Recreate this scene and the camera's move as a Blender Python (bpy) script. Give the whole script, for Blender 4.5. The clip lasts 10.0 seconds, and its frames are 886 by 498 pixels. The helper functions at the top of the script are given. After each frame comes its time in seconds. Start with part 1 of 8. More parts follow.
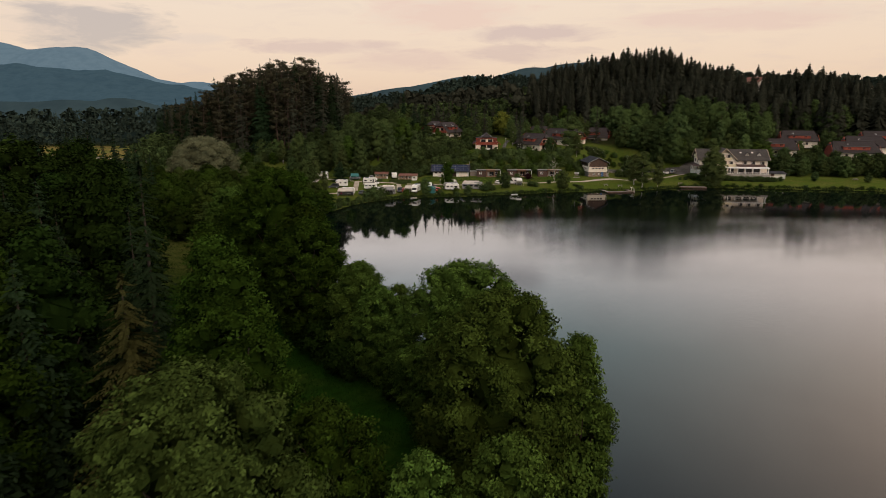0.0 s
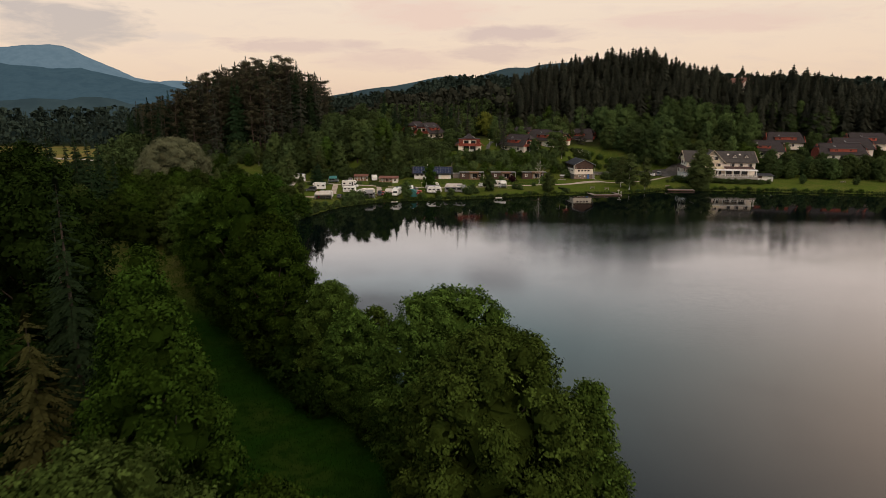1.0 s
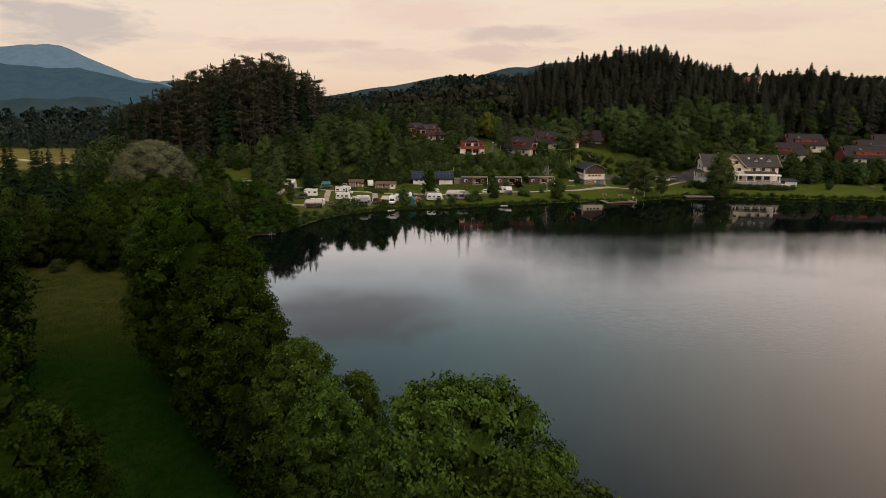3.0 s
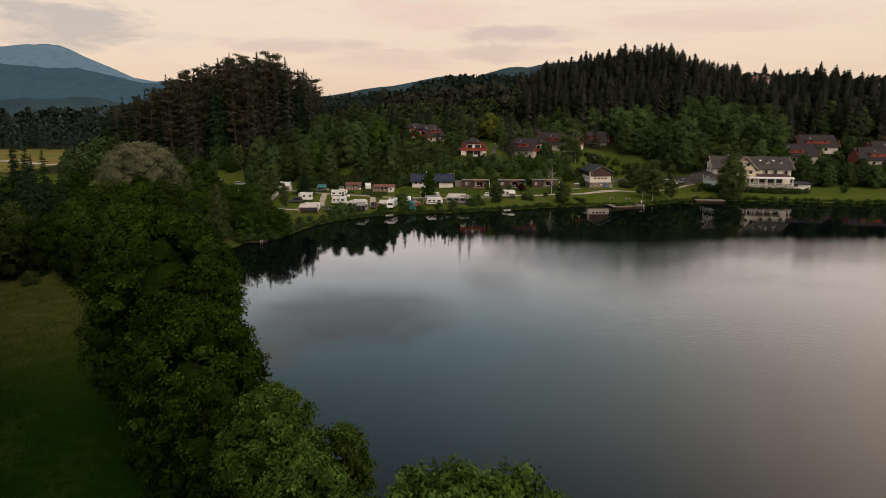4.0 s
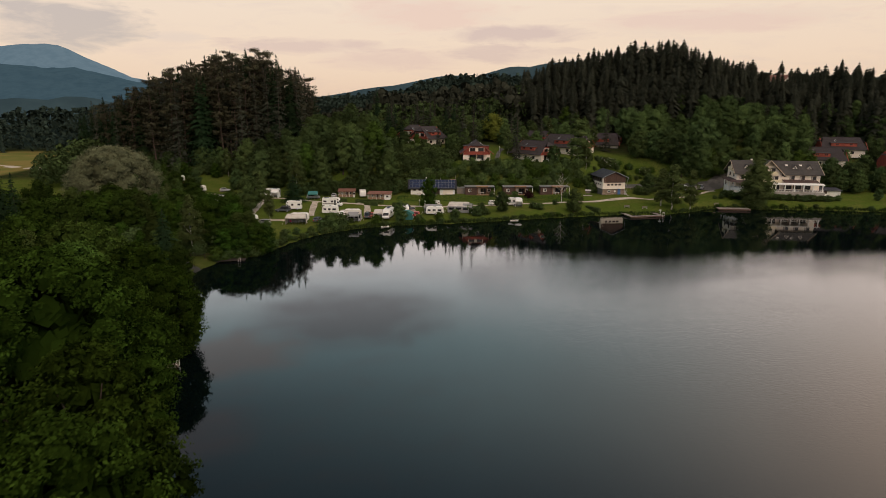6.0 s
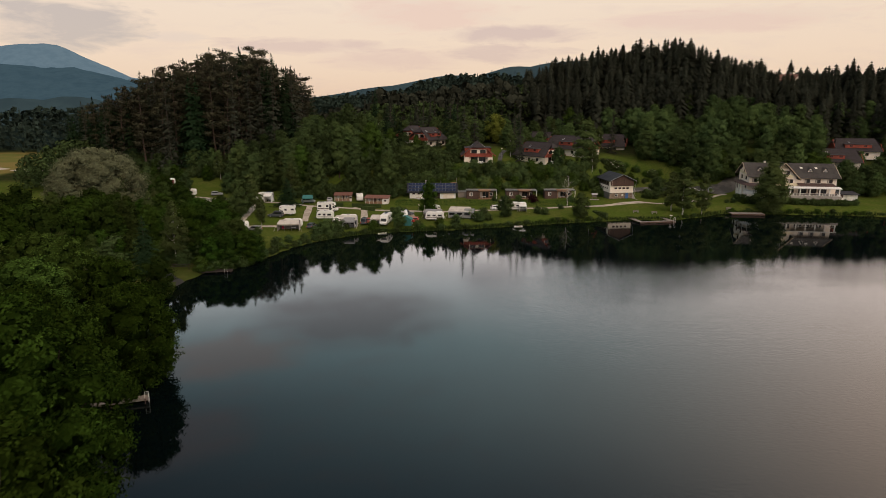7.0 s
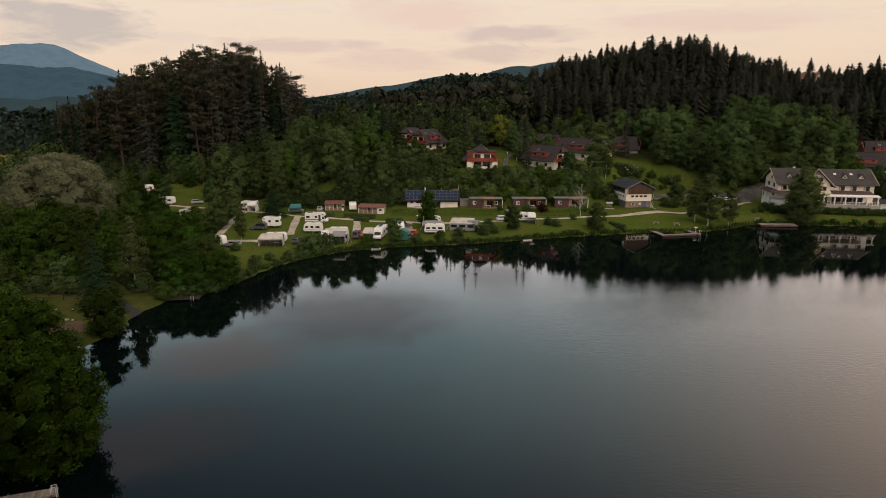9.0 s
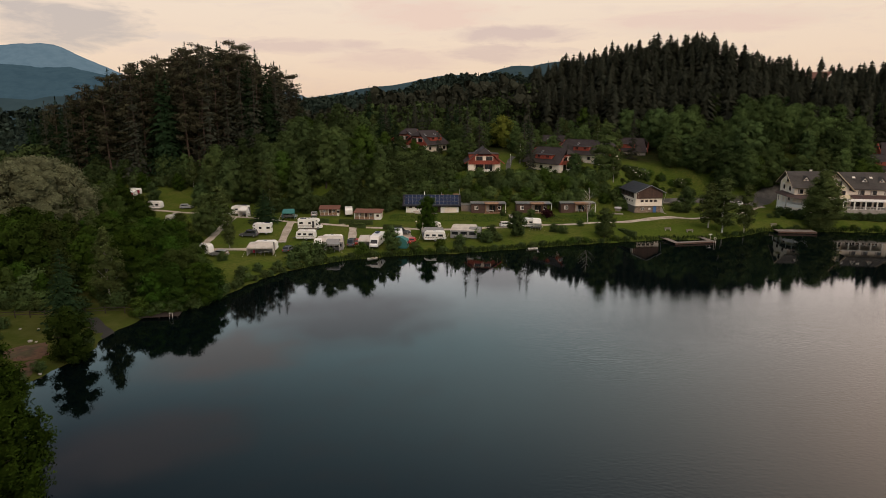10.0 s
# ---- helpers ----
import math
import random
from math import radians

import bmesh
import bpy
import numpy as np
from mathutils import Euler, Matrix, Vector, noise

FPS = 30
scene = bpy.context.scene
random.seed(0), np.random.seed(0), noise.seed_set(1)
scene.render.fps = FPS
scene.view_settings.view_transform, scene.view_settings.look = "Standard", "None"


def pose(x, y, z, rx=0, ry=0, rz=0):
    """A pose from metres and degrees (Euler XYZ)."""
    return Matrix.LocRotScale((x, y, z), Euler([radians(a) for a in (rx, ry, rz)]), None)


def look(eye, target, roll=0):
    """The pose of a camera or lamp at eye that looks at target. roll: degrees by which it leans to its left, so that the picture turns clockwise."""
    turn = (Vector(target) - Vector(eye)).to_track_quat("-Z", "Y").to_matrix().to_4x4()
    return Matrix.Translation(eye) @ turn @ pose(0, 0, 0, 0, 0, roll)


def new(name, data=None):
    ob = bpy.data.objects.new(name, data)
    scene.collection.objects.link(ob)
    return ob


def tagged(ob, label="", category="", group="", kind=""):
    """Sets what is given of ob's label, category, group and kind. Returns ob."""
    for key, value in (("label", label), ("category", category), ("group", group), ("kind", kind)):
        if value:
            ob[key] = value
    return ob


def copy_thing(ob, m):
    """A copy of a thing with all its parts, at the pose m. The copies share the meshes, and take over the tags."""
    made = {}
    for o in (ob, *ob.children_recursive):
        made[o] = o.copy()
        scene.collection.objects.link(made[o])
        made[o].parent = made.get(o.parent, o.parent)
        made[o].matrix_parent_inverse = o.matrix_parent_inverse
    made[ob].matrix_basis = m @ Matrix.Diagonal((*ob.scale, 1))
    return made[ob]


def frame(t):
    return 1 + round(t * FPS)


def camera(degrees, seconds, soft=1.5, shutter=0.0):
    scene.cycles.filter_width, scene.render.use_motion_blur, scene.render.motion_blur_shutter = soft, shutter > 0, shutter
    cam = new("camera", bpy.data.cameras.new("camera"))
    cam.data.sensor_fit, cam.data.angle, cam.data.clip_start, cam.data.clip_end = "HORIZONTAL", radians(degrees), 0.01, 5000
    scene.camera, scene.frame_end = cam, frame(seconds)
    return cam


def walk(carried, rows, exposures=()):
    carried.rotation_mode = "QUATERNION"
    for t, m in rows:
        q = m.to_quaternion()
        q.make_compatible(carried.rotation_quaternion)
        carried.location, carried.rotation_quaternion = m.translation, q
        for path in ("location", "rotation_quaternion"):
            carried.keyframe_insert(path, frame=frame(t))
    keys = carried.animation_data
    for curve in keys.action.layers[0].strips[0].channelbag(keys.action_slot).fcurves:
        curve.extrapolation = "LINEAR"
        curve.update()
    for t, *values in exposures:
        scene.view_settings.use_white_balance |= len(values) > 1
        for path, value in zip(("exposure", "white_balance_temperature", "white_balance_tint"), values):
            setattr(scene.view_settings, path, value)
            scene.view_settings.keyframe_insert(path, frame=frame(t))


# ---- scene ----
import itertools
import collections

# ---------- camera ----------
cam = camera(70.0, 10.0, soft=0.6, shutter=0.4)
PATH = [(0.0, pose(0.0, 0.0, 35.0, 76.97, 0, 1.61)), (0.1, pose(-0.02, 0.9, 35.0, 76.97, 0, 1.24)),
        (0.2, pose(-0.04, 1.8, 35.01, 76.97, 0, 0.70)), (0.3, pose(-0.05, 2.7, 35.01, 76.97, 0, 0.30)),
        (0.4, pose(-0.07, 3.6, 35.01, 76.97, 0, 0.08))]


def eye_at(t):
    s = t / 10
    return (-1.77 * s + 0.39 * s * s, 89.5 * s + 6.9 * s * s - 3.0 * s ** 3, 35.0 + 0.27 * s - 0.04 * s * s)


PATH += [(k / 2, pose(*eye_at(k / 2), 76.97, -0.18, 0.0)) for k in range(1, 21)]
walk(cam, PATH)

# ---------- sky and sun ----------
world = bpy.data.worlds.new("evening_sky")
scene.world = world
world.use_nodes = True
wt = world.node_tree
wt.nodes.clear()


def wmath(op, a, b=None, c=None, clamp=False):
    n = wt.nodes.new("ShaderNodeMath")
    n.operation, n.use_clamp = op, clamp
    for i, v in enumerate((a, b, c)):
        if v is None:
            continue
        if isinstance(v, (int, float)):
            n.inputs[i].default_value = v
        else:
            wt.links.new(v, n.inputs[i])
    return n.outputs[0]


def wmix(fac, a, b, blend="MIX"):
    n = wt.nodes.new("ShaderNodeMix")
    n.data_type, n.blend_type = "RGBA", blend
    for sock, v in ((n.inputs[0], fac), (n.inputs[6], a), (n.inputs[7], b)):
        if isinstance(v, (int, float)):
            sock.default_value = v
        elif isinstance(v, tuple):
            sock.default_value = (*v, 1.0)
        else:
            wt.links.new(v, sock)
    return n.outputs[2]


tc = wt.nodes.new("ShaderNodeTexCoord")
sep = wt.nodes.new("ShaderNodeSeparateXYZ")
wt.links.new(tc.outputs["Generated"], sep.inputs[0])
dx, dy, dz = sep.outputs
elev = wmath("MULTIPLY", wmath("ARCSINE", dz), 57.2958)
azim = wmath("MULTIPLY", wmath("ARCTAN2", dx, dy), 57.2958)

SUN_EL, SUN_AZ = 38.0, 160.0
nishita = wt.nodes.new("ShaderNodeTexSky")
nishita.sky_type, nishita.sun_disc = "NISHITA", False
nishita.sun_elevation, nishita.sun_rotation = radians(SUN_EL), radians(SUN_AZ)

# a high veil of evening cloud over the clear sky: brightness and tint by elevation
ramp = wt.nodes.new("ShaderNodeValToRGB")
el_stops = ((-10, (0.50, 0.40, 0.34)), (0, (0.76, 0.54, 0.40)), (4, (0.83, 0.62, 0.46)), (8.5, (0.855, 0.675, 0.51)),
            (13, (1.95, 1.75, 1.66)), (16, (1.5, 1.55, 1.56)), (21, (0.80, 1.13, 1.18)), (27, (0.70, 0.99, 1.04)), (35, (0.37, 0.53, 0.63)),
            (50, (0.66, 0.59, 0.55)), (90, (1.42, 1.10, 0.87)))
cr = ramp.color_ramp
while len(cr.elements) < len(el_stops):
    cr.elements.new(0.5)
for el, (deg, col) in zip(cr.elements, el_stops):
    el.position, el.color = (deg + 10) / 100, (*col, 1)
wt.links.new(wmath("DIVIDE", wmath("ADD", elev, 10.0), 100.0), ramp.inputs[0])
sky = ramp.outputs[0]
# the afterglow lies off to one side, well above the hills
ga = wmath("POWER", wmath("DIVIDE", wmath("SUBTRACT", azim, 52.0), 27.0), 2.0)
ge = wmath("POWER", wmath("DIVIDE", wmath("SUBTRACT", elev, 24.0), 14.0), 2.0)
glow = wmath("MULTIPLY", wmath("EXPONENT", wmath("MULTIPLY", wmath("ADD", ga, ge), -1.0)), wmath("MULTIPLY_ADD", elev, 0.16, -1.3, clamp=True))
sky = wmix(glow, sky, (2.7, 1.95, 1.50))
# away from it, behind the camera and to its left, the cloud deck is duller
dull = wmath("MULTIPLY_ADD", wmath("ADD", wmath("MULTIPLY", dx, 0.75), wmath("MULTIPLY", dy, 0.65)), -0.6, 0.1, clamp=True)
sky = wmix(dull, sky, wmix(0.6, sky, (0.12, 0.14, 0.17)))

# clear blue gap high over the sheltered side
gap_ = wmath("MULTIPLY", wmath("MULTIPLY_ADD", azim, -0.028, 0.10, clamp=True), wmath("MULTIPLY_ADD", elev, 0.11, -1.9, clamp=True))
gap_ = wmath("MULTIPLY", gap_, wmath("MULTIPLY_ADD", elev, -0.05, 3.0, clamp=True))
sky = wmix(wmath("MULTIPLY", gap_, 0.88), sky, (0.11, 0.15, 0.21))

# cloud noise, seen flat from below
plane = wt.nodes.new("ShaderNodeCombineXYZ")
wt.links.new(wmath("MULTIPLY", azim, 0.055), plane.inputs[0])
wt.links.new(wmath("MULTIPLY", elev, 0.24), plane.inputs[1])
cn = wt.nodes.new("ShaderNodeTexNoise")
cn.inputs["Scale"].default_value, cn.inputs["Detail"].default_value, cn.inputs["Roughness"].default_value = 3.4, 7.0, 0.6
cn.inputs["Distortion"].default_value = 0.4
wt.links.new(plane.outputs[0], cn.inputs["Vector"])
cloud_noise = cn.outputs[0]
soft_cloud = wmath("MULTIPLY", wmath("SUBTRACT", cloud_noise, 0.50), 3.2, clamp=True)
sky = wmix(wmath("MULTIPLY", soft_cloud, 0.5), sky, wmix(0.6, sky, (0.60, 0.44, 0.42)))

# single cloud banks: azimuth, elevation, half width, half height, density
for az, el, hw, hh, dens, tint in ((-29.5, 5.6, 5.5, 1.7, 0.75, (0.46, 0.38, 0.35)), (-11.5, 4.6, 7.0, 0.6, 0.7, (0.64, 0.45, 0.39)),
                                   (-4.5, 3.6, 6.0, 0.9, 0.6, (0.68, 0.47, 0.40)), (-1.5, 7.4, 6.5, 1.4, 0.6, (0.78, 0.52, 0.42)),
                                   (6.5, 5.7, 6.0, 0.7, 0.75, (0.60, 0.43, 0.38)), (5.0, 4.1, 5.0, 0.75, 0.7, (0.62, 0.44, 0.38)),
                                   (22.0, 6.4, 9.0, 0.9, 0.55, (0.74, 0.50, 0.42)), (-22.0, 5.0, 2.0, 0.5, 0.3, (0.62, 0.50, 0.46)),
                                   (37.0, 4.0, 3.0, 0.5, 0.35, (0.80, 0.55, 0.47)),
                                   (-8.5, 19.0, 9.0, 2.6, 0.66, (0.55, 0.46, 0.46)), (5.0, 15.5, 3.2, 1.3, 0.55, (0.62, 0.54, 0.54)),
                                   (-20.0, 21.5, 7.0, 1.8, 0.6, (0.86, 0.64, 0.57)), (-27.0, 27.5, 9.0, 2.5, 0.6, (0.56, 0.46, 0.46))):
    a = wmath("POWER", wmath("DIVIDE", wmath("SUBTRACT", azim, az), hw), 2.0)
    b = wmath("POWER", wmath("DIVIDE", wmath("SUBTRACT", elev, el), hh), 2.0)
    r = wmath("ADD", wmath("ADD", a, b), wmath("MULTIPLY_ADD", cloud_noise, 5.0 if el < 12 else 3.0, -2.5 if el < 12 else -1.5))
    m = wmath("MULTIPLY", wmath("MULTIPLY_ADD", r, -0.8, 1.15, clamp=True), dens)
    sky = wmix(m, sky, tint)
veil = wmix(0.97, (0.0, 0.0, 0.0), sky, "MIX")
clear = wmix(1.0, nishita.outputs[0], (0.013, 0.013, 0.013), "MULTIPLY")
bg = wt.nodes.new("ShaderNodeBackground")
bg.inputs[1].default_value = 1.0
wt.links.new(wmix(1.0, veil, clear, "ADD"), bg.inputs[0])
wout = wt.nodes.new("ShaderNodeOutputWorld")
wt.links.new(bg.outputs[0], wout.inputs[0])

sun_data = bpy.data.lights.new("sun", "SUN")
sun_data.energy, sun_data.angle, sun_data.color = 1.3, radians(44), (1.0, 0.72, 0.52)
sun = new("sun", sun_data)
sun_dir = Vector((math.sin(radians(SUN_AZ)) * math.cos(radians(SUN_EL)), math.cos(radians(SUN_AZ)) * math.cos(radians(SUN_EL)), math.sin(radians(SUN_EL))))
sun.matrix_world = look(sun_dir * 100, (0, 0, 0))

# ---------- materials ----------


def material(name, colour, rough=0.7, metal=0.0, vary=0.12, scale=1.0, detail=6.0, bump=0.0, bump_scale=None, second=None,
             second_scale=0.15, second_low=0.45, second_high=0.62, per="", spread=0.0, spec=0.4, coords="Object", leaf=0.0, hue=0.0):
    """A surface with fine grain, larger stains and, if asked, differences from piece to piece."""
    m = bpy.data.materials.new(name)
    m.use_nodes = True
    nt = m.node_tree
    b = nt.nodes["Principled BSDF"]
    b.inputs["Roughness"].default_value, b.inputs["Metallic"].default_value = rough, metal
    b.inputs["Specular IOR Level"].default_value = spec
    co = nt.nodes.new("ShaderNodeTexCoord")
    if coords == "World":
        vec = nt.nodes.new("ShaderNodeNewGeometry").outputs["Position"]
    else:
        vec = co.outputs[coords]

    def tex(sc, det):
        n = nt.nodes.new("ShaderNodeTexNoise")
        n.inputs["Scale"].default_value, n.inputs["Detail"].default_value = sc, det
        nt.links.new(vec, n.inputs["Vector"])
        return n.outputs[0]

    def mixed(fac, a, c, blend="MIX"):
        n = nt.nodes.new("ShaderNodeMix")
        n.data_type, n.blend_type = "RGBA", blend
        for sock, v in ((n.inputs[0], fac), (n.inputs[6], a), (n.inputs[7], c)):
            if isinstance(v, (int, float)):
                sock.default_value = v
            elif isinstance(v, tuple):
                sock.default_value = (*v, 1.0)
            else:
                nt.links.new(v, sock)
        return n.outputs[2]

    def fit_range(v, a, c, d, e):
        n = nt.nodes.new("ShaderNodeMapRange")
        nt.links.new(v, n.inputs[0])
        for i, q in enumerate((a, c, d, e)):
            n.inputs[i + 1].default_value = q
        return n.outputs[0]

    grain = tex(scale, detail)
    col = tuple(colour)
    if second:
        col = mixed(fit_range(tex(second_scale, 4.0), second_low, second_high, 0.0, 1.0), col, tuple(second))
    hsv = nt.nodes.new("ShaderNodeHueSaturation")
    if isinstance(col, tuple):
        hsv.inputs["Color"].default_value = (*col, 1)
    else:
        nt.links.new(col, hsv.inputs["Color"])
    value = fit_range(grain, 0.3, 0.7, 1 - vary, 1 + vary)
    if per:
        if per == "object":
            rnd = nt.nodes.new("ShaderNodeObjectInfo").outputs["Random"]
        else:
            rnd = nt.nodes.new("ShaderNodeNewGeometry").outputs["Random Per Island"]
        mul = nt.nodes.new("ShaderNodeMath")
        mul.operation = "MULTIPLY"
        nt.links.new(value, mul.inputs[0])
        nt.links.new(fit_range(rnd, 0, 1, 1 - spread, 1 + spread), mul.inputs[1])
        value = mul.outputs[0]
        if hue:
            nt.links.new(fit_range(rnd, 0, 1, 0.5 - hue, 0.5 + hue), hsv.inputs["Hue"])
    if leaf:
        rnd2 = nt.nodes.new("ShaderNodeObjectInfo").outputs["Random"]
        mul = nt.nodes.new("ShaderNodeMath")
        mul.operation = "MULTIPLY"
        nt.links.new(value, mul.inputs[0])
        nt.links.new(fit_range(rnd2, 0, 1, 0.78, 1.22), mul.inputs[1])
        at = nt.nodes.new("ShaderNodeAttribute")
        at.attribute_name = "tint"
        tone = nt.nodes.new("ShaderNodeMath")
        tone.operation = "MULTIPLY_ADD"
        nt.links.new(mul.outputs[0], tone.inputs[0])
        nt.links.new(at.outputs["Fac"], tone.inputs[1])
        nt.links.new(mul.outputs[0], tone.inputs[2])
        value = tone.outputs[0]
        nt.links.new(fit_range(rnd2, 0, 1, 0.488, 0.512), hsv.inputs["Hue"])
    nt.links.new(value, hsv.inputs["Value"])
    nt.links.new(hsv.outputs[0], b.inputs["Base Color"])
    if bump:
        bn = nt.nodes.new("ShaderNodeBump")
        bn.inputs["Strength"].default_value, bn.inputs["Distance"].default_value = bump, 0.05
        nt.links.new(tex(bump_scale or scale * 2, 5.0), bn.inputs["Height"])
        nt.links.new(bn.outputs[0], b.inputs["Normal"])
    if leaf:
        tr = nt.nodes.new("ShaderNodeBsdfTranslucent")
        nt.links.new(hsv.outputs[0], tr.inputs[0])
        ms = nt.nodes.new("ShaderNodeMixShader")
        ms.inputs[0].default_value = leaf
        nt.links.new(b.outputs[0], ms.inputs[1])
        nt.links.new(tr.outputs[0], ms.inputs[2])
        nt.links.new(ms.outputs[0], nt.nodes["Material Output"].inputs[0])
    return m


M = {}
M["leaf_ash"] = material("leaf_ash", (0.0506, 0.0839, 0.0154), 0.55, per="island", spread=0.19, hue=0.016, leaf=0.14, scale=0.5, vary=0.15, spec=0.0)
M["leaf_oak"] = material("leaf_oak", (0.0717, 0.1041, 0.0337), 0.55, per="island", spread=0.19, hue=0.016, leaf=0.14, scale=0.16, vary=0.2, spec=0.0)
M["leaf_dark"] = material("leaf_dark", (0.0556, 0.0826, 0.0291), 0.55, per="island", spread=0.19, hue=0.016, leaf=0.14, scale=0.16, vary=0.2, spec=0.0)
M["leaf_light"] = material("leaf_light", (0.0382, 0.0535, 0.0122), 0.55, per="island", spread=0.15, hue=0.012, leaf=0.14, scale=0.5, vary=0.15, spec=0.0)
M["leaf_willow"] = material("leaf_willow", (0.1188, 0.1221, 0.0686), 0.6, per="island", spread=0.18, hue=0.01, leaf=0.14, scale=0.5, vary=0.15, spec=0.0)
M["leaf_birch"] = material("leaf_birch", (0.0809, 0.1063, 0.0350), 0.6, per="island", spread=0.19, hue=0.016, leaf=0.14, scale=0.16, vary=0.2, spec=0.0)
M["leaf_maple"] = material("leaf_maple", (0.0232, 0.0428, 0.0060), 0.55, per="island", spread=0.21, hue=0.016, leaf=0.14, scale=0.5, vary=0.15, spec=0.0)
# darker maple copy: shade of wood and undergrowth is in the leaf colour
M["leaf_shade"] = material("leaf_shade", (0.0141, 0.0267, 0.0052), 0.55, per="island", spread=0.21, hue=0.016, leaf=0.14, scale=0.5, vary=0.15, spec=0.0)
# far needles: bluish distance haze is mixed into the base colour
M["needle_haze"] = material("needle_haze", (0.0260, 0.0380, 0.0290), 0.7, per="island", spread=0.12, leaf=0.1, scale=0.02, vary=0.2, spec=0.0, coords="World")
M["needle_dark"] = material("needle_dark", (0.0173, 0.0313, 0.0136), 0.65, per="island", spread=0.24, leaf=0.12, scale=0.5, vary=0.15, spec=0.0)
M["leaf_thicket"] = material("leaf_thicket", (0.0271, 0.0482, 0.0091), 0.55, per="island", spread=0.24, hue=0.016, leaf=0.14, scale=0.16, vary=0.2, spec=0.0)
M["leaf_sallow"] = material("leaf_sallow", (0.0488, 0.0716, 0.0181), 0.55, per="island", spread=0.18, hue=0.012, leaf=0.14, scale=0.16, vary=0.2, spec=0.0)
M["leaf_fresh"] = material("leaf_fresh", (0.0337, 0.0651, 0.0098), 0.55, per="island", spread=0.21, hue=0.014, leaf=0.14, scale=0.16, vary=0.2, spec=0.0)
M["leaf_yellow"] = material("leaf_yellow", (0.1300, 0.1450, 0.0260), 0.55, per="island", spread=0.18, hue=0.01, leaf=0.14, scale=0.3, vary=0.2, spec=0.0)
M["leaf_red"] = material("leaf_red", (0.0350, 0.0120, 0.0140), 0.6, per="island", spread=0.18, leaf=0.2, scale=0.5, spec=0.0)
M["leaf_reed"] = material("leaf_reed", (0.0380, 0.0624, 0.0188), 0.6, per="island", spread=0.21, leaf=0.2, scale=0.5, spec=0.0)
# meadow blades darkened too, carrying the trees' shade in their colour
M["leaf_meadow_shaded"] = material("leaf_meadow_shaded", (0.0146, 0.0383, 0.0058), 0.7, per="island", spread=0.21, leaf=0.2, scale=0.06, vary=0.2, spec=0.0, coords="World")
M["needle"] = material("needle", (0.0430, 0.0466, 0.0325), 0.65, per="island", spread=0.21, leaf=0.12, scale=0.5, vary=0.15, spec=0.0)
M["needle_pine"] = material("needle_pine", (0.0617, 0.0590, 0.0356), 0.65, per="island", spread=0.21, leaf=0.12, scale=0.5, vary=0.15, spec=0.0)
M["needle_larch"] = material("needle_larch", (0.0560, 0.0600, 0.0200), 0.65, per="island", spread=0.21, leaf=0.15, scale=0.5, vary=0.15, spec=0.0)
M["bark"] = material("bark", (0.055, 0.042, 0.032), 0.9, scale=3, vary=0.3, bump=0.6, bump_scale=8, spec=0.2)
M["bark_pine"] = material("bark_pine", (0.0850, 0.0580, 0.0440), 0.9, scale=2, vary=0.3, bump=0.5, bump_scale=8, spec=0.2)
M["bark_birch"] = material("bark_birch", (0.45, 0.42, 0.38), 0.8, scale=3, vary=0.25, second=(0.07, 0.06, 0.055), second_scale=4, second_low=0.55, second_high=0.62, spec=0.2)
M["gravel"] = material("gravel", (0.42, 0.36, 0.30), 0.95, scale=6, vary=0.25, bump=0.4, bump_scale=25, second=(0.30, 0.26, 0.21), second_scale=0.4)
M["asphalt"] = material("asphalt", (0.0550, 0.0530, 0.0500), 0.9, scale=5, vary=0.2, bump=0.2, bump_scale=30, second=(0.11, 0.105, 0.098), second_scale=0.25)
M["earth"] = material("earth", (0.0850, 0.0450, 0.0270), 0.95, scale=1.5, vary=0.3, bump=0.5, bump_scale=6, second=(0.050, 0.042, 0.018), second_scale=0.5)
M["plaster"] = material("plaster", (0.86, 0.755, 0.64), 0.85, scale=2, vary=0.05, bump=0.1, bump_scale=30, second=(0.74, 0.64, 0.53), second_scale=0.35, second_high=0.8)
M["plaster_yellow"] = material("plaster_yellow", (0.7200, 0.6200, 0.4300), 0.85, scale=2, vary=0.06, bump=0.1, bump_scale=30)
M["white_paint"] = material("white_paint", (0.80, 0.77, 0.72), 0.55, scale=2, vary=0.05, second=(0.66, 0.62, 0.56), second_scale=0.8, second_high=0.85)
M["gelcoat"] = material("gelcoat", (0.80, 0.78, 0.74), 0.3, scale=1, vary=0.04, second=(0.68, 0.65, 0.60), second_scale=0.9, second_high=0.85, spec=0.5)
M["canvas"] = material("canvas", (0.50, 0.46, 0.41), 0.9, scale=3, vary=0.08, second=(0.40, 0.36, 0.32), second_scale=0.6, bump=0.15, bump_scale=10)
M["canvas_white"] = material("canvas_white", (0.70, 0.68, 0.65), 0.9, scale=3, vary=0.06, bump=0.15, bump_scale=10)
M["canvas_grey"] = material("canvas_grey", (0.22, 0.22, 0.22), 0.9, scale=3, vary=0.1, bump=0.15, bump_scale=10)
M["canvas_teal"] = material("canvas_teal", (0.035, 0.15, 0.14), 0.85, scale=3, vary=0.1, bump=0.15, bump_scale=10)
M["red_wood"] = material("red_wood", (0.3000, 0.0600, 0.0360), 0.75, scale=2, vary=0.18, second=(0.22, 0.05, 0.03), second_scale=0.7, bump=0.2, bump_scale=12, per="object", spread=0.12)
M["wet_asphalt"] = material("wet_asphalt", (0.028, 0.027, 0.026), 0.8, scale=5, vary=0.2, bump=0.2, bump_scale=30, spec=0.2)
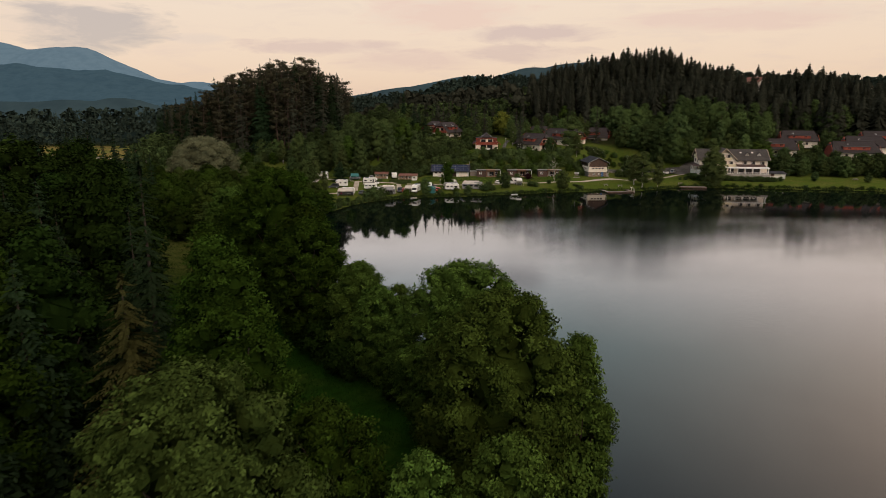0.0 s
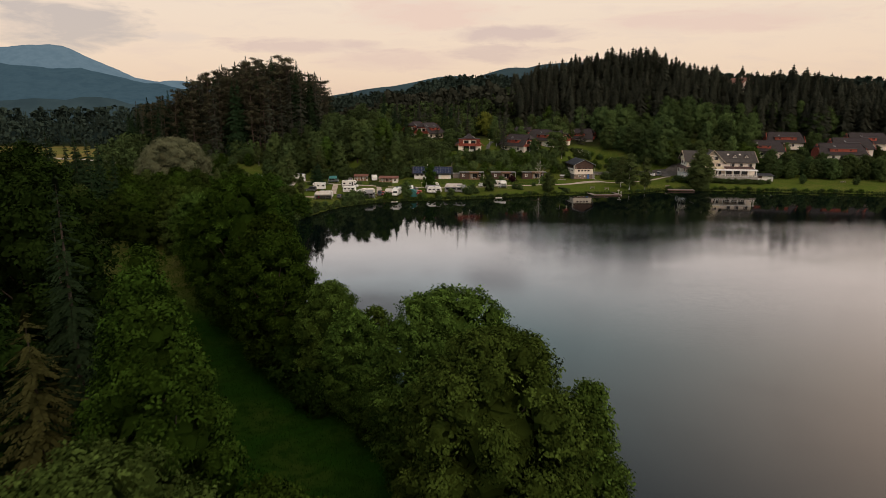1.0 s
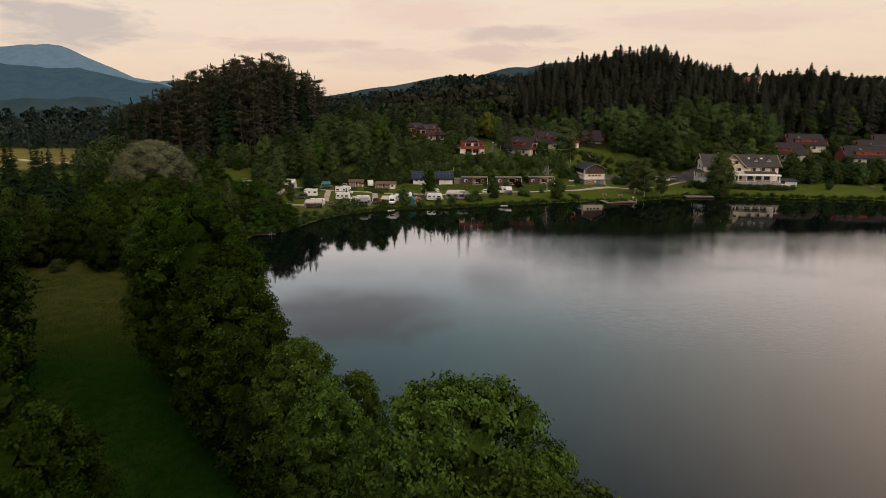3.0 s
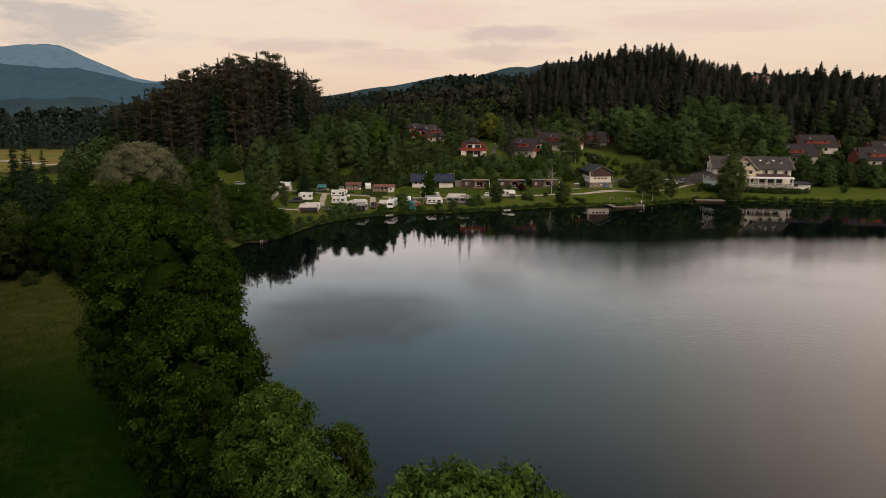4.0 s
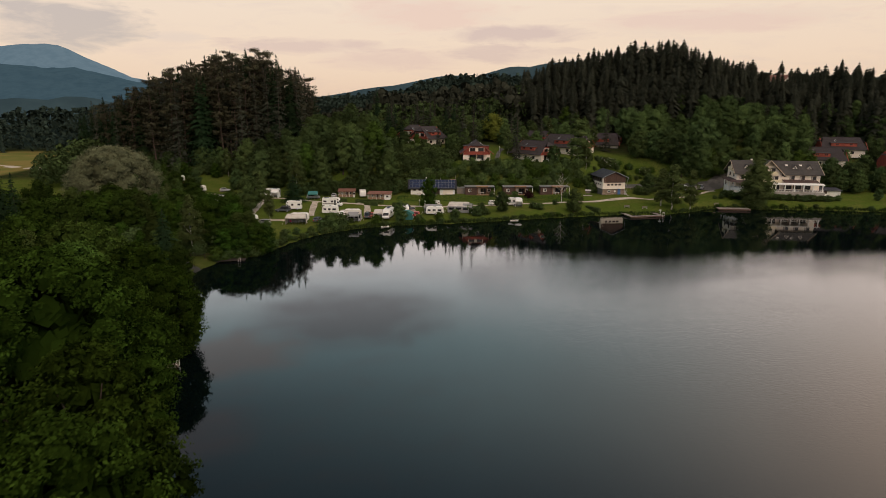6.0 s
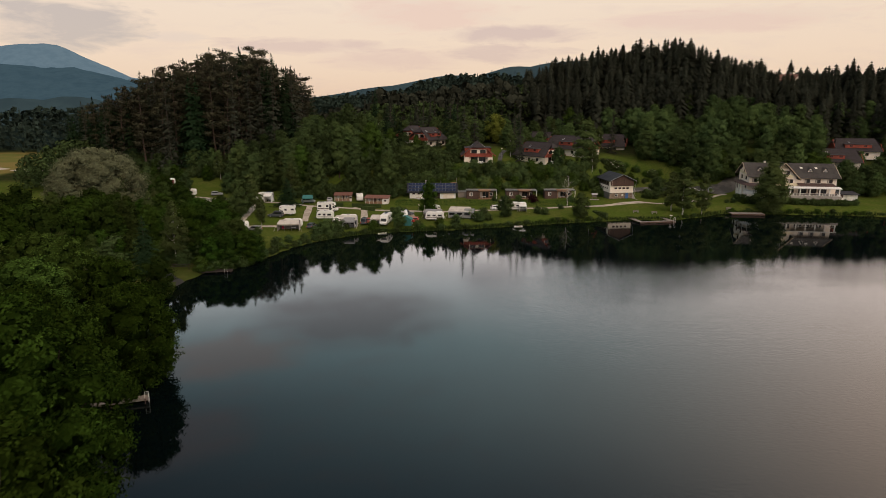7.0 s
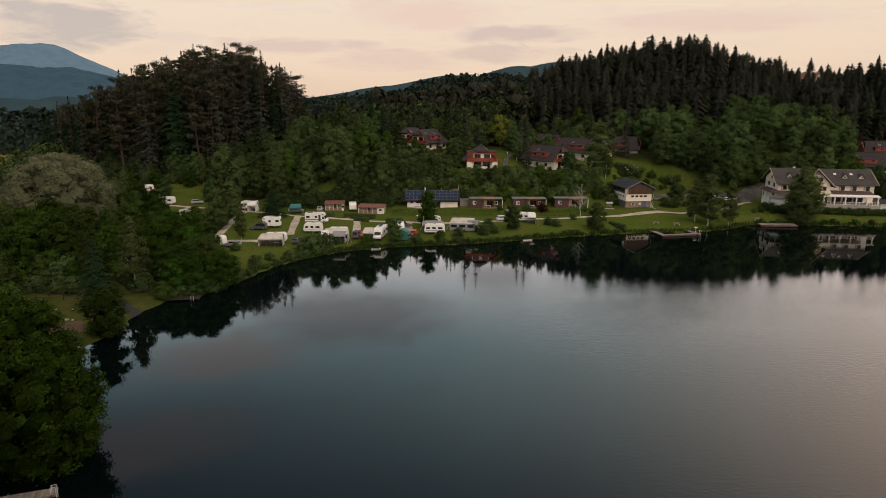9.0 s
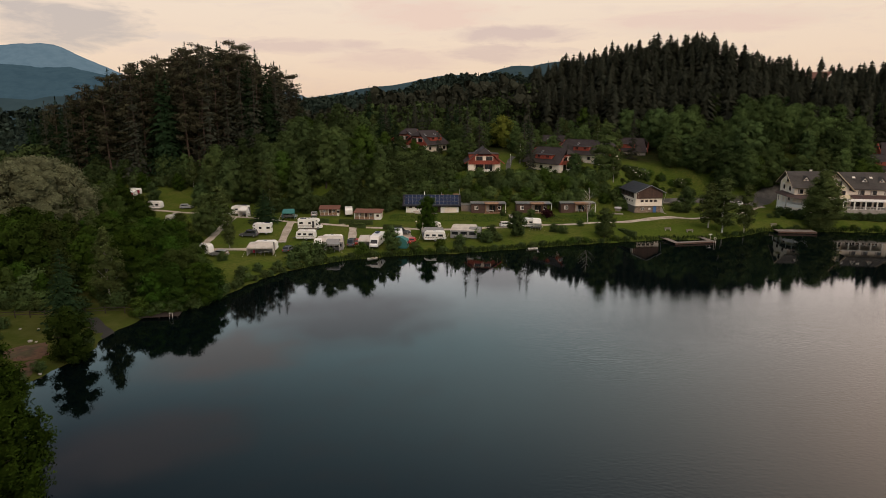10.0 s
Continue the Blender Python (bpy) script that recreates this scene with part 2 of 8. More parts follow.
M["roof_brown"] = material("roof_brown", (0.085, 0.048, 0.040), 0.8, scale=4, vary=0.2, second=(0.060, 0.040, 0.036), second_scale=0.5)
M["leaf_bank"] = material("leaf_bank", (0.0334, 0.0686, 0.0167), 0.6, per="island", spread=0.24, leaf=0.2, scale=0.3, vary=0.3, spec=0.0)
M["dark_wood"] = material("dark_wood", (0.030, 0.022, 0.018), 0.85, scale=3, vary=0.25, bump=0.25, bump_scale=14, per="object", spread=0.2)
M["brown_wood"] = material("brown_wood", (0.085, 0.048, 0.036), 0.8, scale=3, vary=0.2, bump=0.25, bump_scale=14, per="object", spread=0.15)
M["natural_wood"] = material("natural_wood", (0.3000, 0.1700, 0.1000), 0.75, scale=3, vary=0.18, bump=0.2, bump_scale=14, per="object", spread=0.12)
M["pale_wood"] = material("pale_wood", (0.4200, 0.3300, 0.2300), 0.7, scale=3, vary=0.15, bump=0.15, bump_scale=14)
M["grey_wood"] = material("grey_wood", (0.20, 0.17, 0.145), 0.85, scale=3, vary=0.25, bump=0.3, bump_scale=14, per="object", spread=0.2)
M["roof_tile"] = material("roof_tile", (0.0459, 0.0385, 0.0406), 0.85, scale=4, vary=0.2, second=(0.042, 0.036, 0.034), second_scale=0.4, bump=0.25, bump_scale=12, spec=0.15)
M["roof_grey"] = material("roof_grey", (0.0600, 0.0540, 0.0510), 0.85, scale=4, vary=0.2, second=(0.075, 0.068, 0.062), second_scale=0.4, bump=0.25, bump_scale=12, spec=0.15)
M["roof_dark"] = material("roof_dark", (0.022, 0.023, 0.030), 0.6, scale=3, vary=0.15, spec=0.15)
M["roof_rust"] = material("roof_rust", (0.17, 0.075, 0.052), 0.8, scale=4, vary=0.2, second=(0.17, 0.08, 0.06), second_scale=0.5)
M["stone"] = material("stone", (0.27, 0.20, 0.15), 0.9, scale=3, vary=0.25, bump=0.4, bump_scale=8, per="object", spread=0.25)
M["mortar"] = material("mortar", (0.14, 0.125, 0.11), 0.95, scale=5, vary=0.15)
M["concrete"] = material("concrete", (0.34, 0.31, 0.28), 0.9, scale=3, vary=0.15, second=(0.25, 0.23, 0.20), second_scale=0.5, bump=0.15, bump_scale=15)
M["glass"] = material("glass", (0.015, 0.017, 0.02), 0.06, scale=1, vary=0.05, spec=0.6)
M["solar_glass"] = material("solar_glass", (0.0120, 0.0220, 0.0560), 0.4, scale=2, vary=0.1, spec=0.08, per="object", spread=0.15)
M["metal_grey"] = material("metal_grey", (0.42, 0.42, 0.42), 0.4, 0.8, scale=3, vary=0.1)
M["panel_frame"] = material("panel_frame", (0.16, 0.17, 0.19), 0.6, scale=3, vary=0.1, spec=0.2)
M["metal_dark"] = material("metal_dark", (0.06, 0.06, 0.065), 0.45, 0.4, scale=3, vary=0.1)
M["rubber"] = material("rubber", (0.02, 0.02, 0.02), 0.8, scale=5, vary=0.1)
M["car_grey"] = material("car_grey", (0.10, 0.105, 0.115), 0.25, 0.3, scale=1, vary=0.04, spec=0.6)
M["car_silver"] = material("car_silver", (0.33, 0.34, 0.35), 0.28, 0.5, scale=1, vary=0.04, spec=0.6)
M["car_white"] = material("car_white", (0.75, 0.74, 0.72), 0.3, scale=1, vary=0.04, spec=0.6)
M["car_red"] = material("car_red", (0.40, 0.025, 0.02), 0.3, scale=1, vary=0.04, spec=0.6)
M["blue_paint"] = material("blue_paint", (0.06, 0.14, 0.34), 0.5, scale=2, vary=0.08)
M["curtain"] = material("curtain", (0.45, 0.40, 0.36), 0.9, scale=4, vary=0.12)
M["pink_cloth"] = material("pink_cloth", (0.55, 0.05, 0.12), 0.9, scale=4, vary=0.1)
M["bright"] = material("bright", (0.75, 0.70, 0.62), 0.6, scale=4, vary=0.1)

# lake water: dark body under a smooth skin, ruffled by the breeze in the open middle
wm = bpy.data.materials.new("lake_water")
wm.use_nodes = True
nt = wm.node_tree
b = nt.nodes["Principled BSDF"]
b.inputs["Base Color"].default_value = (0.0012, 0.0032, 0.0034, 1)
b.inputs["Roughness"].default_value = 0.035
b.inputs["IOR"].default_value = 1.333
geo = nt.nodes.new("ShaderNodeNewGeometry")


def wave(scale, stretch):
    mp = nt.nodes.new("ShaderNodeMapping")
    mp.inputs["Scale"].default_value = stretch
    nt.links.new(geo.outputs["Position"], mp.inputs[0])
    n = nt.nodes.new("ShaderNodeTexNoise")
    n.inputs["Scale"].default_value, n.inputs["Detail"].default_value = scale, 3.0
    nt.links.new(mp.outputs[0], n.inputs["Vector"])
    return n.outputs[0]


ripple = wave(1.6, (1.0, 1.7, 1.0))
patch = wave(0.02, (1.0, 2.2, 1.0))
wxyz = nt.nodes.new("ShaderNodeSeparateXYZ")
nt.links.new(geo.outputs["Position"], wxyz.inputs[0])
# the open water to one side is ruffled; the bay and a strip under the far shore lie calm
def wrange(v, a, c, d, e):
    n = nt.nodes.new("ShaderNodeMapRange")
    n.interpolation_type = "SMOOTHSTEP"
    nt.links.new(v, n.inputs[0])
    for i, q in enumerate((a, c, d, e)):
        n.inputs[i + 1].default_value = q
    return n.outputs[0]


def wtimes(a, c):
    n = nt.nodes.new("ShaderNodeMath")
    n.operation = "MULTIPLY"
    nt.links.new(a, n.inputs[0])
    nt.links.new(c, n.inputs[1])
    return n.outputs[0]


wob = nt.nodes.new("ShaderNodeMath")
wob.operation = "MULTIPLY_ADD"
nt.links.new(patch, wob.inputs[0])
wob.inputs[1].default_value = 30.0
nt.links.new(wxyz.outputs[1], wob.inputs[2])
east = wrange(wxyz.outputs[0], -8.0, 34.0, 0.0, 1.0)
calm = wrange(wob.outputs[0], 200.0, 236.0, 1.0, 0.0)
near_ = wrange(wxyz.outputs[1], 70.0, 190.0, 0.2, 1.0)
open_ = wtimes(wtimes(east, calm), near_)
zone = nt.nodes.new("ShaderNodeMapRange")
nt.links.new(patch, zone.inputs[0])
for i, q in enumerate((0.36, 0.62, 0.30, 0.95)):
    zone.inputs[i + 1].default_value = q
both_ = nt.nodes.new("ShaderNodeMath")
both_.operation = "MULTIPLY_ADD"
nt.links.new(zone.outputs[0], both_.inputs[0])
nt.links.new(open_, both_.inputs[1])
both_.inputs[2].default_value = 0.03
bn = nt.nodes.new("ShaderNodeBump")
nt.links.new(wrange(open_, 0.0, 1.0, 0.03, 0.085), b.inputs["Roughness"])
bn.inputs["Distance"].default_value = 0.034
nt.links.new(both_.outputs[0], bn.inputs["Strength"])
nt.links.new(ripple, bn.inputs["Height"])
nt.links.new(bn.outputs[0], b.inputs["Normal"])
M["water"] = wm

# ---------- small tools ----------


def shade(me, m, smooth=False):
    for q in (m if isinstance(m, (list, tuple)) else [m]):
        me.materials.append(q)
    if smooth:
        me.polygons.foreach_set("use_smooth", [True] * len(me.polygons))


def mesh_from(name, verts, faces, m, smooth=False):
    me = bpy.data.meshes.new(name)
    me.from_pydata([tuple(v) for v in verts], [], faces)
    shade(me, m, smooth)
    return me


def unit(v):
    return v / np.maximum(np.linalg.norm(v, axis=-1, keepdims=True), 1e-9)


def face_normals(q):
    return unit(np.cross(q[:, 2] - q[:, 0], q[:, 3] - q[:, 1]))


def soft_normals(q, centre=None, up=0.5, keep=0.35):
    """Normals for sprays of foliage that follow the crown's round form: away from its stem, or from a centre height."""
    c = q.mean(1)
    out = c * np.array([1.0, 1.0, 0.0]) if centre is None else c - np.array([0, 0, centre])
    out = unit(unit(out) + np.array([0, 0, up]))
    g = face_normals(q)
    g = g * np.where((g * out).sum(-1, keepdims=True) < 0, -1.0, 1.0)
    return unit(out + keep * g)


CROWN_N = {}


def quads_mesh(name, verts, m, smooth=False, normals=None, tint=None):
    """A mesh of loose quads from an array of shape (n, 4, 3), with soft normals and a tone for each quad if given."""
    n = len(verts)
    if normals is not None:
        back = (face_normals(verts) * normals).sum(-1) < 0
        verts = np.where(back[:, None, None], verts[:, ::-1], verts)
    me = bpy.data.meshes.new(name)
    me.vertices.add(4 * n)
    me.vertices.foreach_set("co", np.ascontiguousarray(verts, dtype=np.float32).ravel())
    me.loops.add(4 * n)
    me.loops.foreach_set("vertex_index", np.arange(4 * n, dtype=np.int32))
    me.polygons.add(n)
    me.polygons.foreach_set("loop_start", np.arange(0, 4 * n, 4, dtype=np.int32))
    me.update(calc_edges=True)
    shade(me, m, smooth or normals is not None)
    if normals is not None:
        me.normals_split_custom_set_from_vertices(np.repeat(normals, 4, 0).astype(np.float32))
        CROWN_N[me.name] = np.asarray(normals, np.float32)
    if tint is not None:
        me.attributes.new("tint", "FLOAT", "FACE").data.foreach_set("value", np.asarray(tint, np.float32))
    return me


def arrays_mesh(name, verts, faces, m, smooth=False):
    """A mesh from arrays of places and of triangles or quads."""
    faces = np.asarray(faces, dtype=np.int32)
    k = faces.shape[1]
    me = bpy.data.meshes.new(name)
    me.vertices.add(len(verts))
    me.vertices.foreach_set("co", np.ascontiguousarray(verts, dtype=np.float32).ravel())
    me.loops.add(faces.size)
    me.loops.foreach_set("vertex_index", faces.ravel())
    me.polygons.add(len(faces))
    me.polygons.foreach_set("loop_start", np.arange(0, faces.size, k, dtype=np.int32))
    me.update(calc_edges=True)
    shade(me, m, smooth)
    return me


def part(name, me, parent=None, label="", m=None):
    """One mesh object under a thing; me may be a mesh or a bmesh."""
    if isinstance(me, bmesh.types.BMesh):
        data = bpy.data.meshes.new(name)
        me.to_mesh(data)
        me.free()
        shade(data, m)
        me = data
    ob = new(name, me)
    ob.parent = parent
    return tagged(ob, label)


def thing(name, at, turn, label, category, group="", kind=""):
    ob = new(name)
    ob.matrix_basis = pose(*at, 0, 0, turn)
    ob.empty_display_size = 0.2
    return tagged(ob, label, category, group, kind)


def add_box(bm, x0, x1, y0, y1, z0, z1, bevel=0.0):
    r = bmesh.ops.create_cube(bm, size=1.0, matrix=Matrix.Translation(((x0 + x1) / 2, (y0 + y1) / 2, (z0 + z1) / 2)) @ Matrix.Diagonal((abs(x1 - x0), abs(y1 - y0), abs(z1 - z0), 1)))
    if bevel:
        es = list({e for v in r["verts"] for e in v.link_edges})
        bmesh.ops.bevel(bm, geom=es, offset=bevel, segments=2, affect="EDGES", profile=0.6)
    return r["verts"]


def box(x0, x1, y0, y1, z0, z1, bevel=0.0):
    bm = bmesh.new()
    add_box(bm, x0, x1, y0, y1, z0, z1, bevel)
    return bm


def add_rod(bm, a, c, r0, r1=None, sides=8):
    a, c = Vector(a), Vector(c)
    d = c - a
    q = d.to_track_quat("Z", "Y").to_matrix().to_4x4()
    bmesh.ops.create_cone(bm, cap_ends=True, segments=sides, radius1=r0, radius2=r0 if r1 is None else r1, depth=d.length,
                          matrix=Matrix.Translation((a + c) / 2) @ q)


def rod(a, c, r0, r1=None, sides=8):
    bm = bmesh.new()
    add_rod(bm, a, c, r0, r1, sides)
    return bm


def prism(points, depth, axis="y"):
    """A plate with the outline points (u, z) drawn out by depth: axis y makes u = x, axis x makes u = y."""
    bm = bmesh.new()
    fr, bk = [], []
    for u, z in points:
        if axis == "y":
            fr.append(bm.verts.new((u, depth[0], z))), bk.append(bm.verts.new((u, depth[1], z)))
        else:
            fr.append(bm.verts.new((depth[0], u, z))), bk.append(bm.verts.new((depth[1], u, z)))
    n = len(points)
    bm.faces.new(fr)
    bm.faces.new(bk[::-1])
    for i in range(n):
        bm.faces.new((fr[i], bk[i], bk[(i + 1) % n], fr[(i + 1) % n]))
    bmesh.ops.recalc_face_normals(bm, faces=bm.faces[:])
    return bm


def slab(corners, thick):
    """A plate of four or three corners, thick metres deep along its own normal, downwards."""
    bm = bmesh.new()
    cs = [Vector(c) for c in corners]
    n = (cs[1] - cs[0]).cross(cs[2] - cs[0]).normalized()
    if n.z < 0:
        n = -n
    top = [bm.verts.new(c) for c in cs]
    low = [bm.verts.new(c - n * thick) for c in cs]
    bm.faces.new(top)
    bm.faces.new(low[::-1])
    for i in range(len(cs)):
        j = (i + 1) % len(cs)
        bm.faces.new((top[i], low[i], low[j], top[j]))
    bmesh.ops.recalc_face_normals(bm, faces=bm.faces[:])
    return bm


# ---------- ground ----------
SHORE = [(200, -320), (110, -130), (62, -60), (36, -10), (22, 22), (14, 42), (9.5, 56), (3, 68), (-5, 79), (-12, 89), (-20, 97), (-28, 108),
         (-34, 119), (-40, 130), (-46, 144), (-52, 156), (-56, 164), (-54.5, 170), (-52.5, 176), (-53, 186), (-51.5, 193), (-44.5, 199),
         (-42, 207), (-40, 214), (-37, 219.5), (-33.5, 225.5), (-29.5, 229), (-25, 233), (-12.6, 238), (1, 240.7), (15, 245), (30, 250),
         (42, 253.5), (56, 257), (71, 258), (80, 262), (90, 269), (112, 268.5), (123, 267.5), (160, 262), (240, 248), (420, 200), (640, 40), (560, -320)]
SH = np.array(SHORE, float)


def shore_distance(x, y):
    """Metres from the waterline: above nought on land, below on the lake."""
    x, y = np.atleast_1d(np.asarray(x, float)), np.atleast_1d(np.asarray(y, float))
    best = np.full(x.shape, 1e9)
    inside = np.zeros(x.shape, bool)
    for (ax, ay), (cx, cy) in zip(SH, np.roll(SH, -1, axis=0)):
        ex, ey = cx - ax, cy - ay
        s = np.clip(((x - ax) * ex + (y - ay) * ey) / (ex * ex + ey * ey), 0, 1)
        best = np.minimum(best, np.hypot(x - ax - s * ex, y - ay - s * ey))
        cross = (ay > y) != (cy > y)
        xs = ax + (y - ay) / (ey if abs(ey) > 1e-9 else 1e-9) * ex
        inside ^= cross & (x < xs)
    wob = 0.5 * np.sin(x * 0.9 + 1.3 * np.sin(y * 0.55)) + 0.35 * np.sin(y * 1.1 + x * 0.4)
    return np.where(inside, -best, best) + wob * 0.8


def sstep(a, c, v):
    s = np.clip((v - a) / (c - a), 0, 1)
    return s * s * (3 - 2 * s)


def land(x, y):
    x, y = np.asarray(x, float), np.asarray(y, float)
    z = 1.0 + sstep(240, 275, y) * 1.0
    z = z + sstep(-20, -14, x) * (1 - sstep(64, 74, x)) * sstep(272.0, 277.5, y)
    right = sstep(50, 68, x)
    y0 = 284.5 + 18.5 * right + 4 * sstep(125, 150, x)
    shelf = 1 - 0.5 * sstep(132, 152, x)
    z = z + sstep(-70, -38, x) * (10.5 - 0.9 * sstep(22, 34, x) * (1 - sstep(90, 130, x))) * shelf * sstep(0, 1, (y - y0) / (14 + 8 * right))
    z = z + sstep(-70, -20, x) * 4.0 * (1 - 0.65 * sstep(20, 36, x) * (1 - sstep(90, 130, x))) * shelf * sstep(300, 332, y)
    z = z + 25 * np.exp(-((x + 90) / 40) ** 2 - ((y - 366) / 38) ** 2)
    z = z + 10 * np.exp(-((x + 140) / 40) ** 2 - ((y - 372) / 35) ** 2)
    z = z + 29 * np.exp(-((x - 98) / 67) ** 2 - ((y - 428) / 56) ** 2)
    z = z + 24 * np.exp(-((x - 205) / 70) ** 2 - ((y - 412) / 54) ** 2)
    z = z + sstep(500, 1400, y) * 0.82 * np.clip(16 + (x + 400) * 0.10, 6, 70) * (1 - 0.45 * sstep(250, 600, x)) * (0.92 + 0.10 * np.sin(x * 0.012 + 1.0) + 0.05 * np.sin(x * 0.031))
    z = z + sstep(240, 330, x) * sstep(180, 420, y) * 24
    return z


def height(x, y):
    d = shore_distance(x, y)
    x, y = np.atleast_1d(np.asarray(x, float)), np.atleast_1d(np.asarray(y, float))
    up = land(x, y)
    bank = 0.30 * sstep(0, 0.8, d) + (up - 0.30) * sstep(0.2, 7.0, d)
    bump = 0.10 * np.sin(x * 0.33 + 0.7 * np.sin(y * 0.21)) * sstep(3, 10, d)
    return np.where(d > 0, bank + bump, np.maximum(-3.5, d * 0.35))


def ground_z(x, y):
    return float(height(x, y)[0])


def lines(fine0, fine1, step, far0, far1, grow=1.22):
    mid = list(np.arange(fine0, fine1 + 0.01, step))
    lo, s = [], step
    v = fine0
    while v > far0:
        s *= grow
        v -= s
        lo.append(max(v, far0))
    hi, s, v = [], step, fine1
    while v < far1:
        s *= grow
        v += s
        hi.append(min(v, far1))
    return np.array(lo[::-1] + mid + hi)


gx, gy = lines(-150, 190, 1.6, -4800, 4800), lines(30, 350, 1.6, -4800, 4800)
GX, GY = np.meshgrid(gx, gy)
gv = np.stack([GX.ravel(), GY.ravel(), height(GX.ravel(), GY.ravel())], -1)
nx, ny = len(gx), len(gy)
ii, jj = np.meshgrid(np.arange(nx - 1), np.arange(ny - 1))
q0 = (jj * nx + ii).ravel()
gf = np.stack([q0, q0 + 1, q0 + nx + 1, q0 + nx], -1)

# meadow and lawn colours vary with place: mown camp lawn, rough meadow with painted tree shade, woodland floor
gm = bpy.data.materials.new("grass_ground")
gm.use_nodes = True
nt = gm.node_tree
b = nt.nodes["Principled BSDF"]
b.inputs["Roughness"].default_value = 0.9
b.inputs["Specular IOR Level"].default_value = 0.0
geo = nt.nodes.new("ShaderNodeNewGeometry")


def gnoise(scale, det=5.0):
    n = nt.nodes.new("ShaderNodeTexNoise")
    n.inputs["Scale"].default_value, n.inputs["Detail"].default_value = scale, det
    nt.links.new(geo.outputs["Position"], n.inputs["Vector"])
    return n.outputs[0]


def granged(v, a, c, d=0.0, e=1.0):
    n = nt.nodes.new("ShaderNodeMapRange")
    n.interpolation_type = "SMOOTHSTEP"
    nt.links.new(v, n.inputs[0])
    for i, q in enumerate((a, c, d, e)):
        n.inputs[i + 1].default_value = q
    return n.outputs[0]


def gmix(fac, a, c, blend="MIX"):
    n = nt.nodes.new("ShaderNodeMix")
    n.data_type, n.blend_type = "RGBA", blend
    for sock, v in ((n.inputs[0], fac), (n.inputs[6], a), (n.inputs[7], c)):
        if isinstance(v, float):
            sock.default_value = v
        elif isinstance(v, tuple):
            sock.default_value = (*v, 1.0)
        else:
            nt.links.new(v, sock)
    return n.outputs[2]


sp = nt.nodes.new("ShaderNodeSeparateXYZ")
nt.links.new(geo.outputs["Position"], sp.inputs[0])
lawn = gmix(granged(gnoise(0.16), 0.40, 0.62), (0.070, 0.098, 0.017), (0.094, 0.106, 0.025))
lawn = gmix(granged(gnoise(1.7), 0.35, 0.75), lawn, (0.046, 0.070, 0.011))
# near meadow kept dark: shade of the trees round it is in the colour
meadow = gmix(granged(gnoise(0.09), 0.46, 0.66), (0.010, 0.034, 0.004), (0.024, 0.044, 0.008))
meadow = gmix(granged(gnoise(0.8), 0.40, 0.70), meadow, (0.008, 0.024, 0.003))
wood = gmix(granged(gnoise(0.5), 0.4, 0.65), (0.020, 0.030, 0.010), (0.035, 0.034, 0.014))
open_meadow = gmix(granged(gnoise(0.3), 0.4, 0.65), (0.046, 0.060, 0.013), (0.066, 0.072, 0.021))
# the painted shade gives way to paler meadow with y
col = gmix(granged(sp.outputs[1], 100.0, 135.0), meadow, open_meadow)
col = gmix(granged(sp.outputs[1], 205.0, 222.0), col, lawn)
col = gmix(granged(sp.outputs[1], 318.0, 335.0), col, wood)
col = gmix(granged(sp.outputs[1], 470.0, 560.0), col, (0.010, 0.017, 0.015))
field = gmix(granged(gnoise(0.05), 0.4, 0.6), (0.17, 0.135, 0.045), (0.12, 0.125, 0.035))
isleft = granged(sp.outputs[0], -196.0, -206.0)
isfar = granged(sp.outputs[1], 330.0, 345.0)
both = nt.nodes.new("ShaderNodeMath")
both.operation = "MULTIPLY"
nt.links.new(isleft, both.inputs[0])
nt.links.new(isfar, both.inputs[1])
notbeyond = nt.nodes.new("ShaderNodeMath")
notbeyond.operation = "MULTIPLY"
nt.links.new(both.outputs[0], notbeyond.inputs[0])
nt.links.new(granged(sp.outputs[1], 500.0, 480.0), notbeyond.inputs[1])
col = gmix(notbeyond.outputs[0], col, field)
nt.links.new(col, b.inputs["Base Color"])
bn = nt.nodes.new("ShaderNodeBump")
bn.inputs["Strength"].default_value, bn.inputs["Distance"].default_value = 0.9, 0.15
nt.links.new(gnoise(2.2, 8.0), bn.inputs["Height"])
nt.links.new(bn.outputs[0], b.inputs["Normal"])

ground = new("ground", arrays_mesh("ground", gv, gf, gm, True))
tagged(ground, "grassy land with lawn, meadow and wooded hills", "ground", kind="structure")
water = new("water", mesh_from("water", [(-70, -340, 0), (700, -340, 0), (700, 290, 0), (-70, 290, 0)], [(0, 1, 2, 3)], M["water"]))
tagged(water, "calm dark lake mirroring the evening sky", "water", kind="structure")


